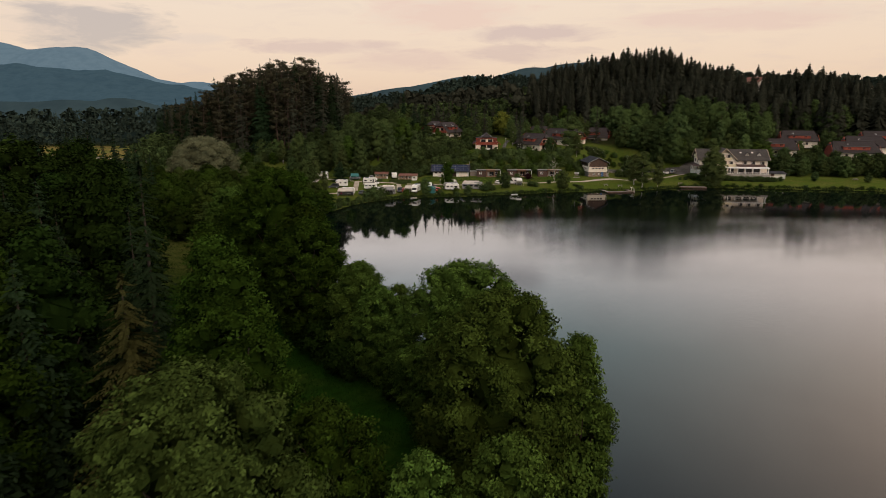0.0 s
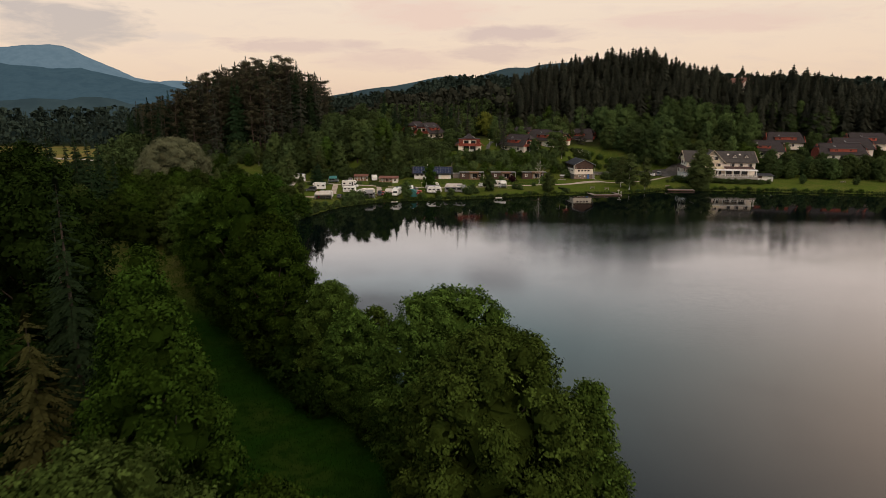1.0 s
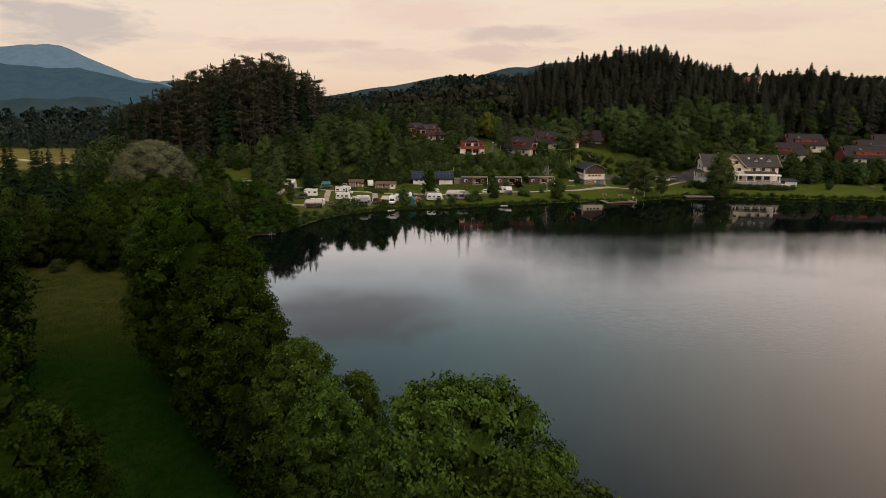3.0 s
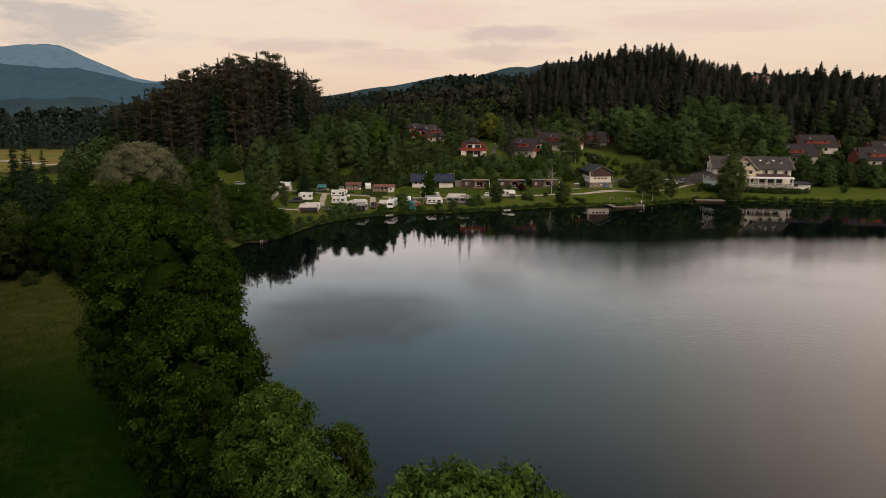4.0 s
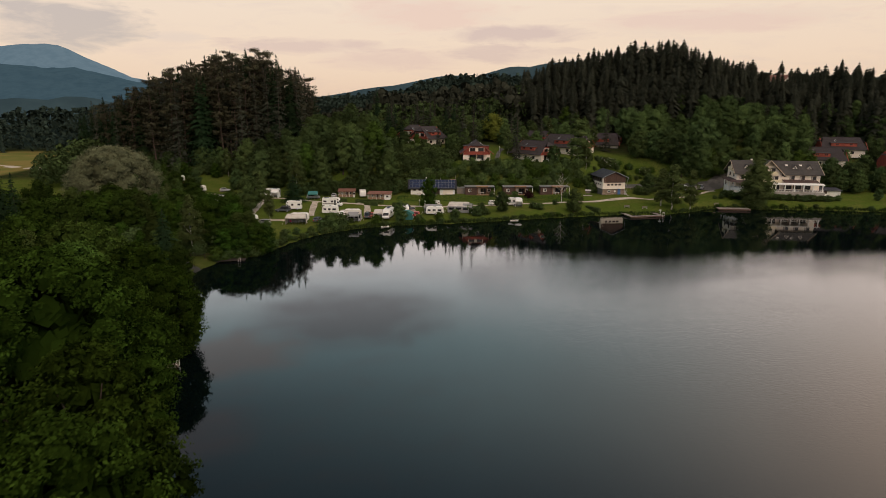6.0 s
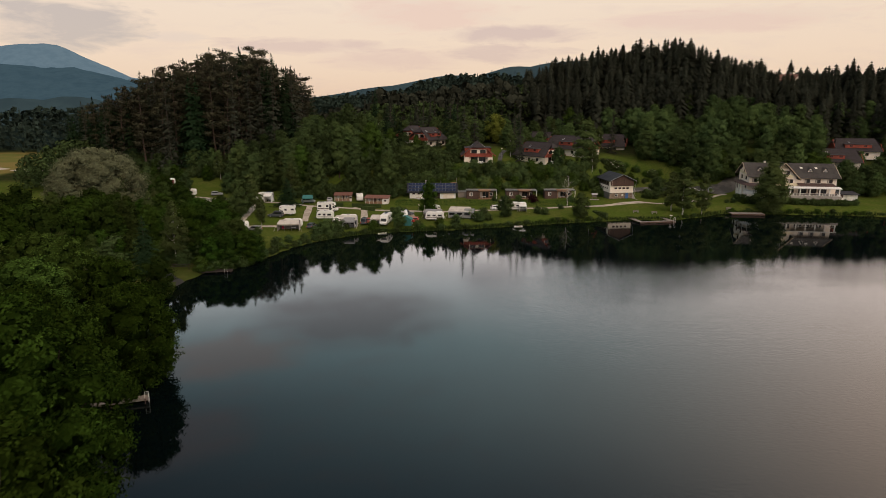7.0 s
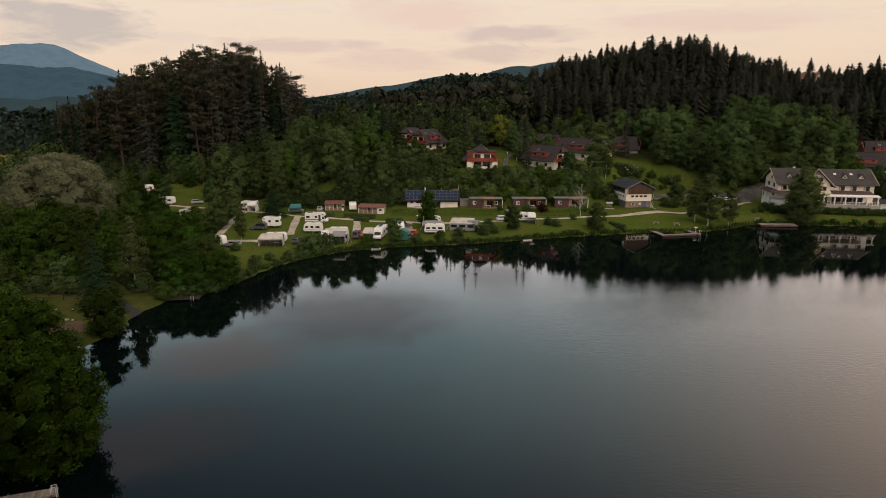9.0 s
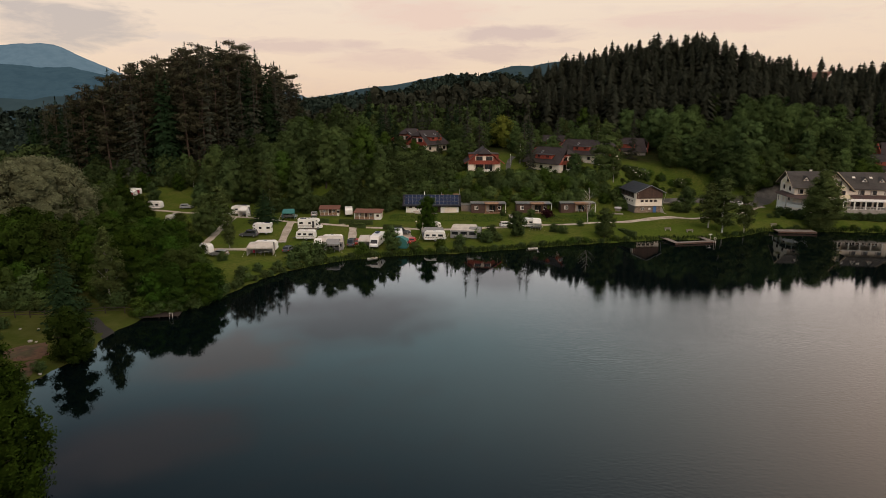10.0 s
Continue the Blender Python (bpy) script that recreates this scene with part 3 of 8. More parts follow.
def ribbon(name, pts, width, m, label, lift=0.07, category="path"):
    """A path of even width laid along the land."""
    ps = [Vector(q) for q in pts]
    dense = []
    for a, c in zip(ps, ps[1:]):
        n = max(2, int((c - a).length / 1.2))
        dense += [a.lerp(c, k / n) for k in range(n)]
    dense.append(ps[-1])
    vs, fs = [], []
    cols = 4
    for k, q in enumerate(dense):
        d = (dense[min(k + 1, len(dense) - 1)] - dense[max(k - 1, 0)]).normalized()
        side = Vector((-d.y, d.x))
        w = width * (1 + 0.10 * math.sin(k * 0.9 + 2 * math.sin(k * 0.31)))
        for c in range(cols + 1):
            s = q + side * w * (c / cols - 0.5)
            edge = 0.05 if c in (0, cols) else 0.0
            vs.append((s.x, s.y, ground_z(s.x, s.y) + lift - edge))
    for k in range(len(dense) - 1):
        for c in range(cols):
            o = k * (cols + 1) + c
            fs.append((o, o + cols + 1, o + cols + 2, o + 1))
    ob = new(name, mesh_from(name, vs, fs, m, True))
    return tagged(ob, label, category, kind="structure")


# far mountains and the hazy ridge before them
def ridge(name, prof, y, depth, m, label, seed, rough):
    """A long hill with a crest through (x, z) points, sloping to both sides."""
    rx = [q[0] for q in prof]
    rz = [q[1] for q in prof]
    xs = np.arange(min(rx), max(rx) + 1, 25.0)
    rows = np.linspace(-1, 1, 25)
    vs = []
    for r in rows:
        for x in xs:
            h = np.interp(x, rx, rz) * (1 - abs(r) ** 1.25)
            h += rough * noise.fractal(Vector((x * 0.004, r * 3 + seed, seed)), 1.0, 2.0, 5) * (1 - abs(r)) * min(1, h / 60)
            h += rough * 0.12 * noise.noise(Vector((x * 0.05, r * 9, seed)))
            vs.append((x, y + depth * r, max(h, -5)))
    n = len(xs)
    fs = [(j * n + i, j * n + i + 1, (j + 1) * n + i + 1, (j + 1) * n + i) for j in range(len(rows) - 1) for i in range(n - 1)]
    ob = new(name, mesh_from(name, vs, fs, m, True))
    return tagged(ob, label, "mountain", kind="structure")


# aerial haze put into the colour: bluish base plus a faint emission
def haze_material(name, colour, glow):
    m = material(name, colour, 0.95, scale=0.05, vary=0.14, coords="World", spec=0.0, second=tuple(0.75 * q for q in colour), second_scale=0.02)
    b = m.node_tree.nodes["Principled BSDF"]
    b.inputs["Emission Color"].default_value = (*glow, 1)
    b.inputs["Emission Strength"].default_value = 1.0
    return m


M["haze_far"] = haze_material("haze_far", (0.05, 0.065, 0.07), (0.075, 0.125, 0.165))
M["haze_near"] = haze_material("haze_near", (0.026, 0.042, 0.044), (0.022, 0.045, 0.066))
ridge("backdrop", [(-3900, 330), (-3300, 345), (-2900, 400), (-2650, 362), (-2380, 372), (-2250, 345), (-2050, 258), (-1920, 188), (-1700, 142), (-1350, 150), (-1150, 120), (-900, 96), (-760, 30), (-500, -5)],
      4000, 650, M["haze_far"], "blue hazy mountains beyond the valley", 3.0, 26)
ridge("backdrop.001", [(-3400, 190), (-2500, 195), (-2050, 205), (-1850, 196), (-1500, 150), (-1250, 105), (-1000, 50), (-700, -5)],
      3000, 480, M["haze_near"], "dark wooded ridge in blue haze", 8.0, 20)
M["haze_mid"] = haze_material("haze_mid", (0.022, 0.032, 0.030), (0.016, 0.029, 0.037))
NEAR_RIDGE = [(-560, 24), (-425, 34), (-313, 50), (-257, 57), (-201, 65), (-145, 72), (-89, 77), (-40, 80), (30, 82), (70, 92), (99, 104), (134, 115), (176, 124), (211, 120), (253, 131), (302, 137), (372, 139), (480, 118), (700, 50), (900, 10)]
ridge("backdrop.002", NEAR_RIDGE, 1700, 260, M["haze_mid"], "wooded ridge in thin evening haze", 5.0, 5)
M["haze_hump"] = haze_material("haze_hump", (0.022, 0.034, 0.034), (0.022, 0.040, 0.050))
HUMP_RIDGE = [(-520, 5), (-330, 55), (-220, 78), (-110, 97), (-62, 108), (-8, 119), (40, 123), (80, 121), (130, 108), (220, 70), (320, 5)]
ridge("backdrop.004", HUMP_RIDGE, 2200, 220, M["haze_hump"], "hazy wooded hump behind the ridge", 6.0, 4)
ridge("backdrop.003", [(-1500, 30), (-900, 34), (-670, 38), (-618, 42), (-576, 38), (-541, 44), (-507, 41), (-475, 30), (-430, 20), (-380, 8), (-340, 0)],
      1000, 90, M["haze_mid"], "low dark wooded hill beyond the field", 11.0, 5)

# ---------- trees ----------


def leaf_quads(centres, normals, size, rng, slim=0.55, bend=0.25):
    """Pointed, slightly folded leaves or leaf sprays at the centres."""
    n = len(centres)
    u = unit(np.cross(normals, rng.normal(size=(n, 3))))
    v = np.cross(normals, u)
    s = size * rng.uniform(0.65, 1.35, (n, 1))
    a = centres + u * s - normals * s * bend
    c = centres - u * s * 0.9 - normals * s * bend * 0.6
    return np.stack([a, centres + v * s * slim, c, centres - v * s * slim], 1)


def lobes_for(h, r, low, rng, count, shape, fine=1.0):
    """Ellipsoid lobes of a crown between low and h: rows of x, y, z, radius."""
    out = []
    for k in range(count):
        f = (k + rng.uniform(0.2, 0.8)) / count
        z = low + (h - low) * f
        if shape == "round":
            w = math.sqrt(max(0.02, 1 - (2 * (f * 0.92 + 0.02) - 0.85) ** 2)) if f > 0.0 else 0.5
        elif shape == "tall":
            w = (0.55 + 0.45 * math.sin(math.pi * min(1, f * 1.1))) * (1 - 0.55 * f ** 2.2)
        else:
            w = 1.05 - 0.75 * f ** 1.6
        lr = r * rng.uniform(0.24, 0.42) * (1.1 - 0.35 * f) * fine
        ang = k * 2.39996 + rng.uniform(-0.4, 0.4)
        d = max(0.0, r * w * rng.uniform(0.82, 1.04) - lr * 0.8)
        out.append((d * math.cos(ang), d * math.sin(ang), min(z, h - lr * 0.85), lr))
    out.append((rng.uniform(-0.1, 0.1) * r, rng.uniform(-0.1, 0.1) * r, h - r * 0.3, r * 0.30))
    return np.array(out)


def crown_mesh(name, lobes, tufts, per, size, m, seed, axis_r, droop=0.0, form=0.3):
    """Leaf sprays in tufts over the lobes, close-set leaves deeper inside."""
    rng = np.random.default_rng(seed)
    w = lobes[:, 3] ** 2
    mid = np.array([0, 0, np.mean(lobes[:, 2])])
    # tufts sit on the outside of the lobes, few where one lobe is buried in another
    pool = int(tufts * 2.2)
    pick = rng.choice(len(lobes), pool, p=w / w.sum())
    L = lobes[pick]
    d = unit(rng.normal(size=(pool, 3)) + np.array([0, 0, 0.35]))
    out = L[:, :3] - mid
    flat = unit(out * np.array([1, 1, 0.3]))
    d = unit(d + 0.55 * flat)
    tc_ = L[:, :3] + d * L[:, 3:4] * rng.uniform(0.80, 1.10, (pool, 1)) * np.array([1, 1, 0.85])
    depth = np.full(pool, 9.0)
    for k, (lx, ly, lz, lr) in enumerate(lobes):
        far = np.linalg.norm((tc_ - np.array([lx, ly, lz])) / np.array([1, 1, 0.85]), axis=-1) / lr
        depth = np.where(pick == k, depth, np.minimum(depth, far))
    order = np.argsort(depth < 0.80, kind="stable")[:tufts]
    tc_, d = tc_[order], d[order]
    out = unit((tc_ - mid) * np.array([1, 1, 0.8]))
    # each tuft leans its own way, its leaves follow it
    td = unit(d + rng.normal(size=d.shape) * 0.42)
    cen = np.repeat(tc_, per, 0)
    nd = np.repeat(td, per, 0)
    cen = cen + rng.normal(size=cen.shape) * size * np.array([1.6, 1.6, 1.1])
    if droop:
        cen[:, 2] -= droop * rng.random(len(cen)) ** 2
    nrm = unit(nd + rng.normal(size=cen.shape) * 0.36 + np.array([0, 0, 0.30]))
    quads = leaf_quads(cen, nrm, size, rng)
    soft = unit(nd * 0.8 + np.repeat(out, per, 0) * form + nrm * 0.35 + np.array([0, 0, 0.12]))
    # each tuft has its own tone, some of fresh lighter shoots
    tone = np.repeat((1.4 if size < 0.16 else 0.6) * (rng.beta(1.3, 2.5, len(tc_)) - 0.34), per)
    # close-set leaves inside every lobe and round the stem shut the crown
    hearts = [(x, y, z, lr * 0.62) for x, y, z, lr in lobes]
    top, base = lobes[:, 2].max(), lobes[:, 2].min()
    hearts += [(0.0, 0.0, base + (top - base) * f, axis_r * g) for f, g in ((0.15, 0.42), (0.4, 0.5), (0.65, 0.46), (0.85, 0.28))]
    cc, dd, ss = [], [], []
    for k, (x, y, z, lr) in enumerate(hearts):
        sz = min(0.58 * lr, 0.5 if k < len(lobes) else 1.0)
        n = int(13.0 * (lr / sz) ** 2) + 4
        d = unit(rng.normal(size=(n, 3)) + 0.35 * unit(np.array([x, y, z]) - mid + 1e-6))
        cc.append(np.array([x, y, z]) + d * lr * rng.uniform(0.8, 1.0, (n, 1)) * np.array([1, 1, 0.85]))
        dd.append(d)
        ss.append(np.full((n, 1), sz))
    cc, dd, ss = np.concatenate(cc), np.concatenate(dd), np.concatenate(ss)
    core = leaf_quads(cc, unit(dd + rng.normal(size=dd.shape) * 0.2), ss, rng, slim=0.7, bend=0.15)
    # core tone is lowered, putting the crown's inner shade into the colour
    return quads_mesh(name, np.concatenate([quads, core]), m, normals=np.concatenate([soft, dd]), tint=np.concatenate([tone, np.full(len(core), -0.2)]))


def limb(verts, faces, a, c, r0, r1, sides=6, bend=0.0, rng=None, segs=3):
    """A tapering, slightly crooked limb added to lists of places and faces."""
    a, c = Vector(a), Vector(c)
    d = (c - a)
    q = d.to_track_quat("Z", "Y")
    ux, uy = q @ Vector((1, 0, 0)), q @ Vector((0, 1, 0))
    base = len(verts)
    off = Vector((0, 0, 0))
    for k in range(segs + 1):
        f = k / segs
        if bend and 0 < k < segs:
            off = Vector((rng.uniform(-1, 1), rng.uniform(-1, 1), rng.uniform(-0.4, 0.4))) * bend
        p = a + d * f + off * (math.sin(math.pi * f))
        r = r0 + (r1 - r0) * f
        for s in range(sides):
            t = 2 * math.pi * s / sides
            verts.append(p + ux * (math.cos(t) * r) + uy * (math.sin(t) * r))
    for k in range(segs):
        for s in range(sides):
            o, n = base + k * sides, (s + 1) % sides
            faces.append((o + s, o + n, o + sides + n, o + sides + s))
    return verts, faces


def trunk_mesh(name, h, top, r0, lobes, m, seed, limbs=8, sides=7):
    rng = random.Random(seed)
    vs, fs = [], []
    limb(vs, fs, (0, 0, -0.6), (rng.uniform(-0.3, 0.3), rng.uniform(-0.3, 0.3), top), r0, r0 * 0.35, sides, 0.25, rng, 5)
    order = list(range(len(lobes)))
    rng.shuffle(order)
    for k in order[:limbs]:
        x, y, z, r = lobes[k]
        z0 = min(top * 0.95, max(h * 0.12, z * rng.uniform(0.45, 0.7)))
        limb(vs, fs, (0, 0, z0), (x, y, z), r0 * 0.42, r0 * 0.10, 5, 0.3, rng, 3)
    return mesh_from(name, vs, fs, m, True)


FIRST = {}


def set_tree(key, name, meshes, x, y, s, turn, label, category, group="", sink=0.1, lean=0.0):
    """A tree or shrub with its parts; later ones of the same make are copies."""
    z = ground_z(x, y) - sink
    if not isinstance(s, tuple):
        s = (s, s, s)
    m = pose(x, y, z, lean, 0, turn) @ Matrix.Diagonal((*s, 1))
    if key in FIRST:
        f = FIRST[key].scale
        ob = copy_thing(FIRST[key], pose(x, y, z, lean, 0, turn) @ Matrix.Diagonal((s[0] / f[0], s[1] / f[1], s[2] / f[2], 1)))
        return tagged(ob, label, category, group)
    ob = new(name)
    ob.empty_display_size = 0.2
    for nm, me in meshes:
        part(nm, me, ob)
    FIRST[key] = ob
    tagged(ob, label, category, group)
    ob.matrix_basis = m
    return ob


def broadleaf(name, h, r, low, leafmat, barkmat, seed, tufts, per, size, shape="round", lobes=26, r0=None, limbs=9, droop=0.0, fine=1.0):
    rng = np.random.default_rng(seed)
    lb = lobes_for(h, r, low, rng, lobes, shape, fine)
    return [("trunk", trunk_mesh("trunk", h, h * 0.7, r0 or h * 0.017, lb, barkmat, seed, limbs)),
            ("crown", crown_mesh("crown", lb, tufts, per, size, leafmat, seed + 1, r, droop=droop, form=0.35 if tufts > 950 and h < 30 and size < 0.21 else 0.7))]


def conifer_quads(h, r, low, whorls, per, seed, droop=0.25, twigs=0, power=0.85, ragged=0.12, fine=1.0):
    """Branch sprays in whorls round a stem."""
    rng = np.random.default_rng(seed)
    qs = []
    for k in range(whorls):
        f = (k + rng.uniform(0, 0.6)) / whorls
        z = low + (h * 0.985 - low) * f
        reach = r * (1 - f) ** power * rng.uniform(1 - ragged, 1 + ragged) + 0.12 * r * (1 - f) + 0.12
        for j in range(per):
            z = low + (h * 0.985 - low) * min(1.0, max(0.0, f + rng.uniform(-1.5, 1.5) / whorls))
            a = 2 * math.pi * (j + rng.uniform(-0.3, 0.3)) / per + k * 0.7
            L = reach * rng.uniform(0.7, 1.15)
            d = np.array([math.cos(a), math.sin(a), 0.0])
            s = np.array([-math.sin(a), math.cos(a), 0.0])
            dip = -droop * L * rng.uniform(0.6, 1.5) + 0.12 * L * f
            p0 = np.array([0, 0, z])
            p1 = p0 + d * L * 0.55 + np.array([0, 0, dip * 0.35])
            p2 = p0 + d * L + np.array([0, 0, dip])
            w = L * (0.30 if per < 7 else 0.24)
            if not twigs:
                qs.append(np.stack([p0, p1 + s * w - np.array([0, 0, w * 0.35]), p2, p1 - s * w - np.array([0, 0, w * 0.35])]))
            else:
                for i in range(twigs):
                    g = (i + rng.uniform(0.2, 0.9)) / twigs
                    c = p0 + d * L * g + np.array([0, 0, dip * g ** 1.6])
                    side = 1 if i % 2 else -1
                    tl = (0.35 * L * (1.15 - 0.7 * g) * rng.uniform(0.7, 1.3) + 0.15) * fine
                    dirn = unit(s * side * 0.9 + d * 0.75 + np.array([0, 0, -0.35 - 0.3 * rng.random()]))
                    nrm = unit(np.cross(dirn, s + rng.normal(size=3) * 0.3))
                    wd = np.cross(nrm, dirn) * tl * 0.24
                    e = c + dirn * tl
                    qs.append(np.stack([c, c + dirn * tl * 0.5 + wd, e, c + dirn * tl * 0.5 - wd]))
    tip = np.array([0, 0, h])
    for a in (0.0, 1.57):
        s = np.array([math.cos(a), math.sin(a), 0]) * r * 0.05
        qs.append(np.stack([tip, tip * [1, 1, 0.965] + s, tip * [1, 1, 0.92], tip * [1, 1, 0.965] - s]))
    return np.array(qs)


def needle_mesh(q, needles, up=0.45):
    return quads_mesh("crown", q, needles, normals=soft_normals(q, None, up, 0.4))


def conifer(name, h, r, low, whorls, per, seed, needles, barkmat, **kw):
    vs, fs = [], []
    limb(vs, fs, (0, 0, -0.6), (0, 0, h * 0.97), h * 0.012 + 0.05, 0.02, 7, 0.1, random.Random(seed), 4)
    return [("trunk", mesh_from("trunk", vs, fs, barkmat, True)), ("crown", needle_mesh(conifer_quads(h, r, low, whorls, per, seed, **kw), needles))]


def pine(h, r, seed, needles, barkmat):
    """A Scots pine: long crooked stem with dead stubs, spreading boughs and a rounded crown of needle clumps."""
    rng = random.Random(seed)
    nr = np.random.default_rng(seed)
    vs, fs = [], []
    lx, ly = rng.uniform(-0.9, 0.9), rng.uniform(-0.9, 0.9)
    limb(vs, fs, (0, 0, -0.6), (lx, ly, h * 0.96), h * 0.009 + 0.06, 0.04, 6, 0.3, rng, 5)
    cen, nrm, soft = [], [], []
    for k in range(46):
        f = rng.random() ** 0.85
        z = h * (0.20 + 0.77 * f)
        a = k * 2.4 + rng.uniform(-0.8, 0.8)
        reach = r * (0.22 + 0.62 * math.sin(math.pi * min(1.0, 0.30 + 0.62 * f))) * rng.uniform(0.35, 1.15)
        rise = reach * (rng.uniform(-0.15, 0.20) + 0.45 * f)
        d = np.array([math.cos(a), math.sin(a), 0.0])
        stem = np.array([lx * z / h, ly * z / h, z])
        e = stem + d * reach + np.array([0, 0, rise])
        limb(vs, fs, tuple(stem), tuple(e), 0.07, 0.02, 3, 0.08, rng, 2)
        # rounded clumps of needles along the bough
        for g in (1.0, 0.55):
            c0 = stem + (e - stem) * g
            cr_ = r * rng.uniform(0.20, 0.36)
            n = 30
            u = unit(nr.normal(size=(n, 3)) + np.array([0, 0, 0.3]) + 0.3 * d)
            cen.append(c0 + u * cr_ * nr.uniform(0.5, 1.05, (n, 1)) * np.array([1.0, 1.0, 0.62]))
            nrm.append(unit(u + nr.normal(size=(n, 3)) * 0.5))
            soft.append(unit(u * 0.55 + d * 0.6 + np.array([0, 0, 0.2])))
    for k in range(12):
        z, a = h * rng.uniform(0.10, 0.32), rng.uniform(0, 6.28)
        L = r * rng.uniform(0.35, 0.8)
        limb(vs, fs, (0, 0, z), (L * math.cos(a), L * math.sin(a), z - 0.15 * L), 0.04, 0.01, 3, 0.05, rng, 1)
    q = leaf_quads(np.concatenate(cen), np.concatenate(nrm), 0.26, nr, 0.45)
    return [("trunk", mesh_from("trunk", vs, fs, barkmat, True)), ("crown", quads_mesh("crown", q, needles, normals=np.concatenate(soft)))]


# the great trees by the near shore, one by one
NEAR = [  # x, y, height, radius, lowest leaves, leaf, tufts, shape, label
    (0.3, 60.0, 18.8, 7.6, 1.0, "leaf_ash", 3400, "round", "large round ash tree with dense green leaves on the shore"),
    (3.6, 48.8, 19.2, 7.3, 1.0, "leaf_ash", 3400, "round", "broad leafy ash tree with a domed crown at the water"),
    (9.7, 48.0, 16.4, 3.6, 0.8, "leaf_ash", 1300, "tall", "slim leafy tree leaning out over the water"),
    (11.2, 57.0, 9.0, 3.0, 0.4, "leaf_ash", 700, "round", "small leafy tree over the water's edge"),
    (-13.2, 79.0, 13.8, 4.6, 0.8, "leaf_ash", 1700, "round", "rounded leafy tree standing on the lake bank"),
    (-8.0, 79.5, 11.4, 2.6, 0.6, "leaf_ash", 700, "round", "slim young tree at the edge of the lake"),
    (-9.8, 73.5, 12.3, 3.9, 0.6, "leaf_ash", 1300, "round", "bushy tree with fresh green leaves by the bank"),
    (-29.5, 99.0, 24.0, 8.4, 2.5, "leaf_maple", 3400, "round", "tall oak tree with a broad dark green crown"),
    (-20.8, 84.8, 18.6, 6.0, 2.0, "leaf_maple", 2300, "round", "full-crowned maple tree beside the meadow"),
    (-23.5, 92.5, 19.5, 5.4, 1.2, "leaf_maple", 1600, "round", "dense leafy tree in the shore belt"),
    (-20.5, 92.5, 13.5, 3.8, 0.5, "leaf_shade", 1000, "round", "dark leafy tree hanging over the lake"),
    (-15.5, 40.5, 24.0, 5.6, 2.0, "leaf_maple", 2400, "tall", "tall maple tree with bright shoot tips"),
    (-19.0, 46.5, 24.0, 5.6, 2.0, "leaf_maple", 2200, "tall", "tall leafy tree at the wood's edge"),
    (-15.0, 31.5, 19.6, 7.8, 2.0, "leaf_light", 3000, "round", "light green lime tree with a dense crown"),
    (-9.0, 38.0, 15.0, 4.4, 1.0, "leaf_maple", 1300, "round", "leafy tree on the edge of the meadow"),
    (-2.5, 36.5, 12.2, 3.0, 0.6, "leaf_ash", 800, "round", "young leafy tree in the shore thicket"),
    (3.5, 37.5, 12.6, 3.6, 0.6, "leaf_ash", 900, "round", "leafy shore tree with pale shoots"),
    (-24.0, 57.5, 23.0, 4.8, 1.0, "leaf_maple", 1500, "tall", "leafy tree with yellowish shoots at the meadow"),
    (-27.0, 65.2, 14.5, 4.2, 0.8, "leaf_maple", 1100, "round", "leafy tree at the wood's edge above the grass"),
    (-21.5, 51.5, 13.5, 3.8, 0.8, "leaf_light", 1000, "round", "bushy light green tree on the meadow's edge"),
    (-33.5, 112.5, 19.6, 6.6, 1.5, "leaf_maple", 2000, "round", "leafy tree of the shore belt with dense foliage"),
    (-43.6, 124.4, 15.5, 5.2, 0.8, "leaf_maple", 2400, "round", "spreading leafy tree leaning over the jetty and lake"),
    (-46.8, 131.0, 15.0, 4.8, 0.8, "leaf_maple", 1300, "round", "broad leafy tree beside the small jetty"),
    (-40.6, 141.2, 14.0, 5.8, 0.8, "leaf_maple", 1700, "round", "leafy tree leaning over the water beyond the jetty"),
    (-37.6, 117.5, 11.5, 4.4, 0.6, "leaf_maple", 1100, "round", "low leafy tree on the bank before the jetty"),
    (-47.5, 149.5, 14.5, 5.6, 0.4, "leaf_maple", 1300, "round", "low leafy tree overhanging the bay"),
    (-52.0, 140.0, 15.5, 5.6, 0.8, "leaf_ash", 1200, "round", "leafy tree with pale shoots behind the bay"),
    (-41.5, 122.5, 16.0, 5.6, 1.2, "leaf_maple", 1200, "round", "leafy tree behind the shore belt"),
    (-57.5, 156.0, 15.0, 5.6, 0.4, "leaf_ash", 1400, "round", "bushy green tree at the bay"),
    (-64.5, 160.5, 14.5, 5.6, 0.4, "leaf_ash", 1300, "round", "spreading leafy tree above the bathing lawn"),
]
for k, (x, y, h, r, low, leaf, tufts, shape, label) in enumerate(NEAR):
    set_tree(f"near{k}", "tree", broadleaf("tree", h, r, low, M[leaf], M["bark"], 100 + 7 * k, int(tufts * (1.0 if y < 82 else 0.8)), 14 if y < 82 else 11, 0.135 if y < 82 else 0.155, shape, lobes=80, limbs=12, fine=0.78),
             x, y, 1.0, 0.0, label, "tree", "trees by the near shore")

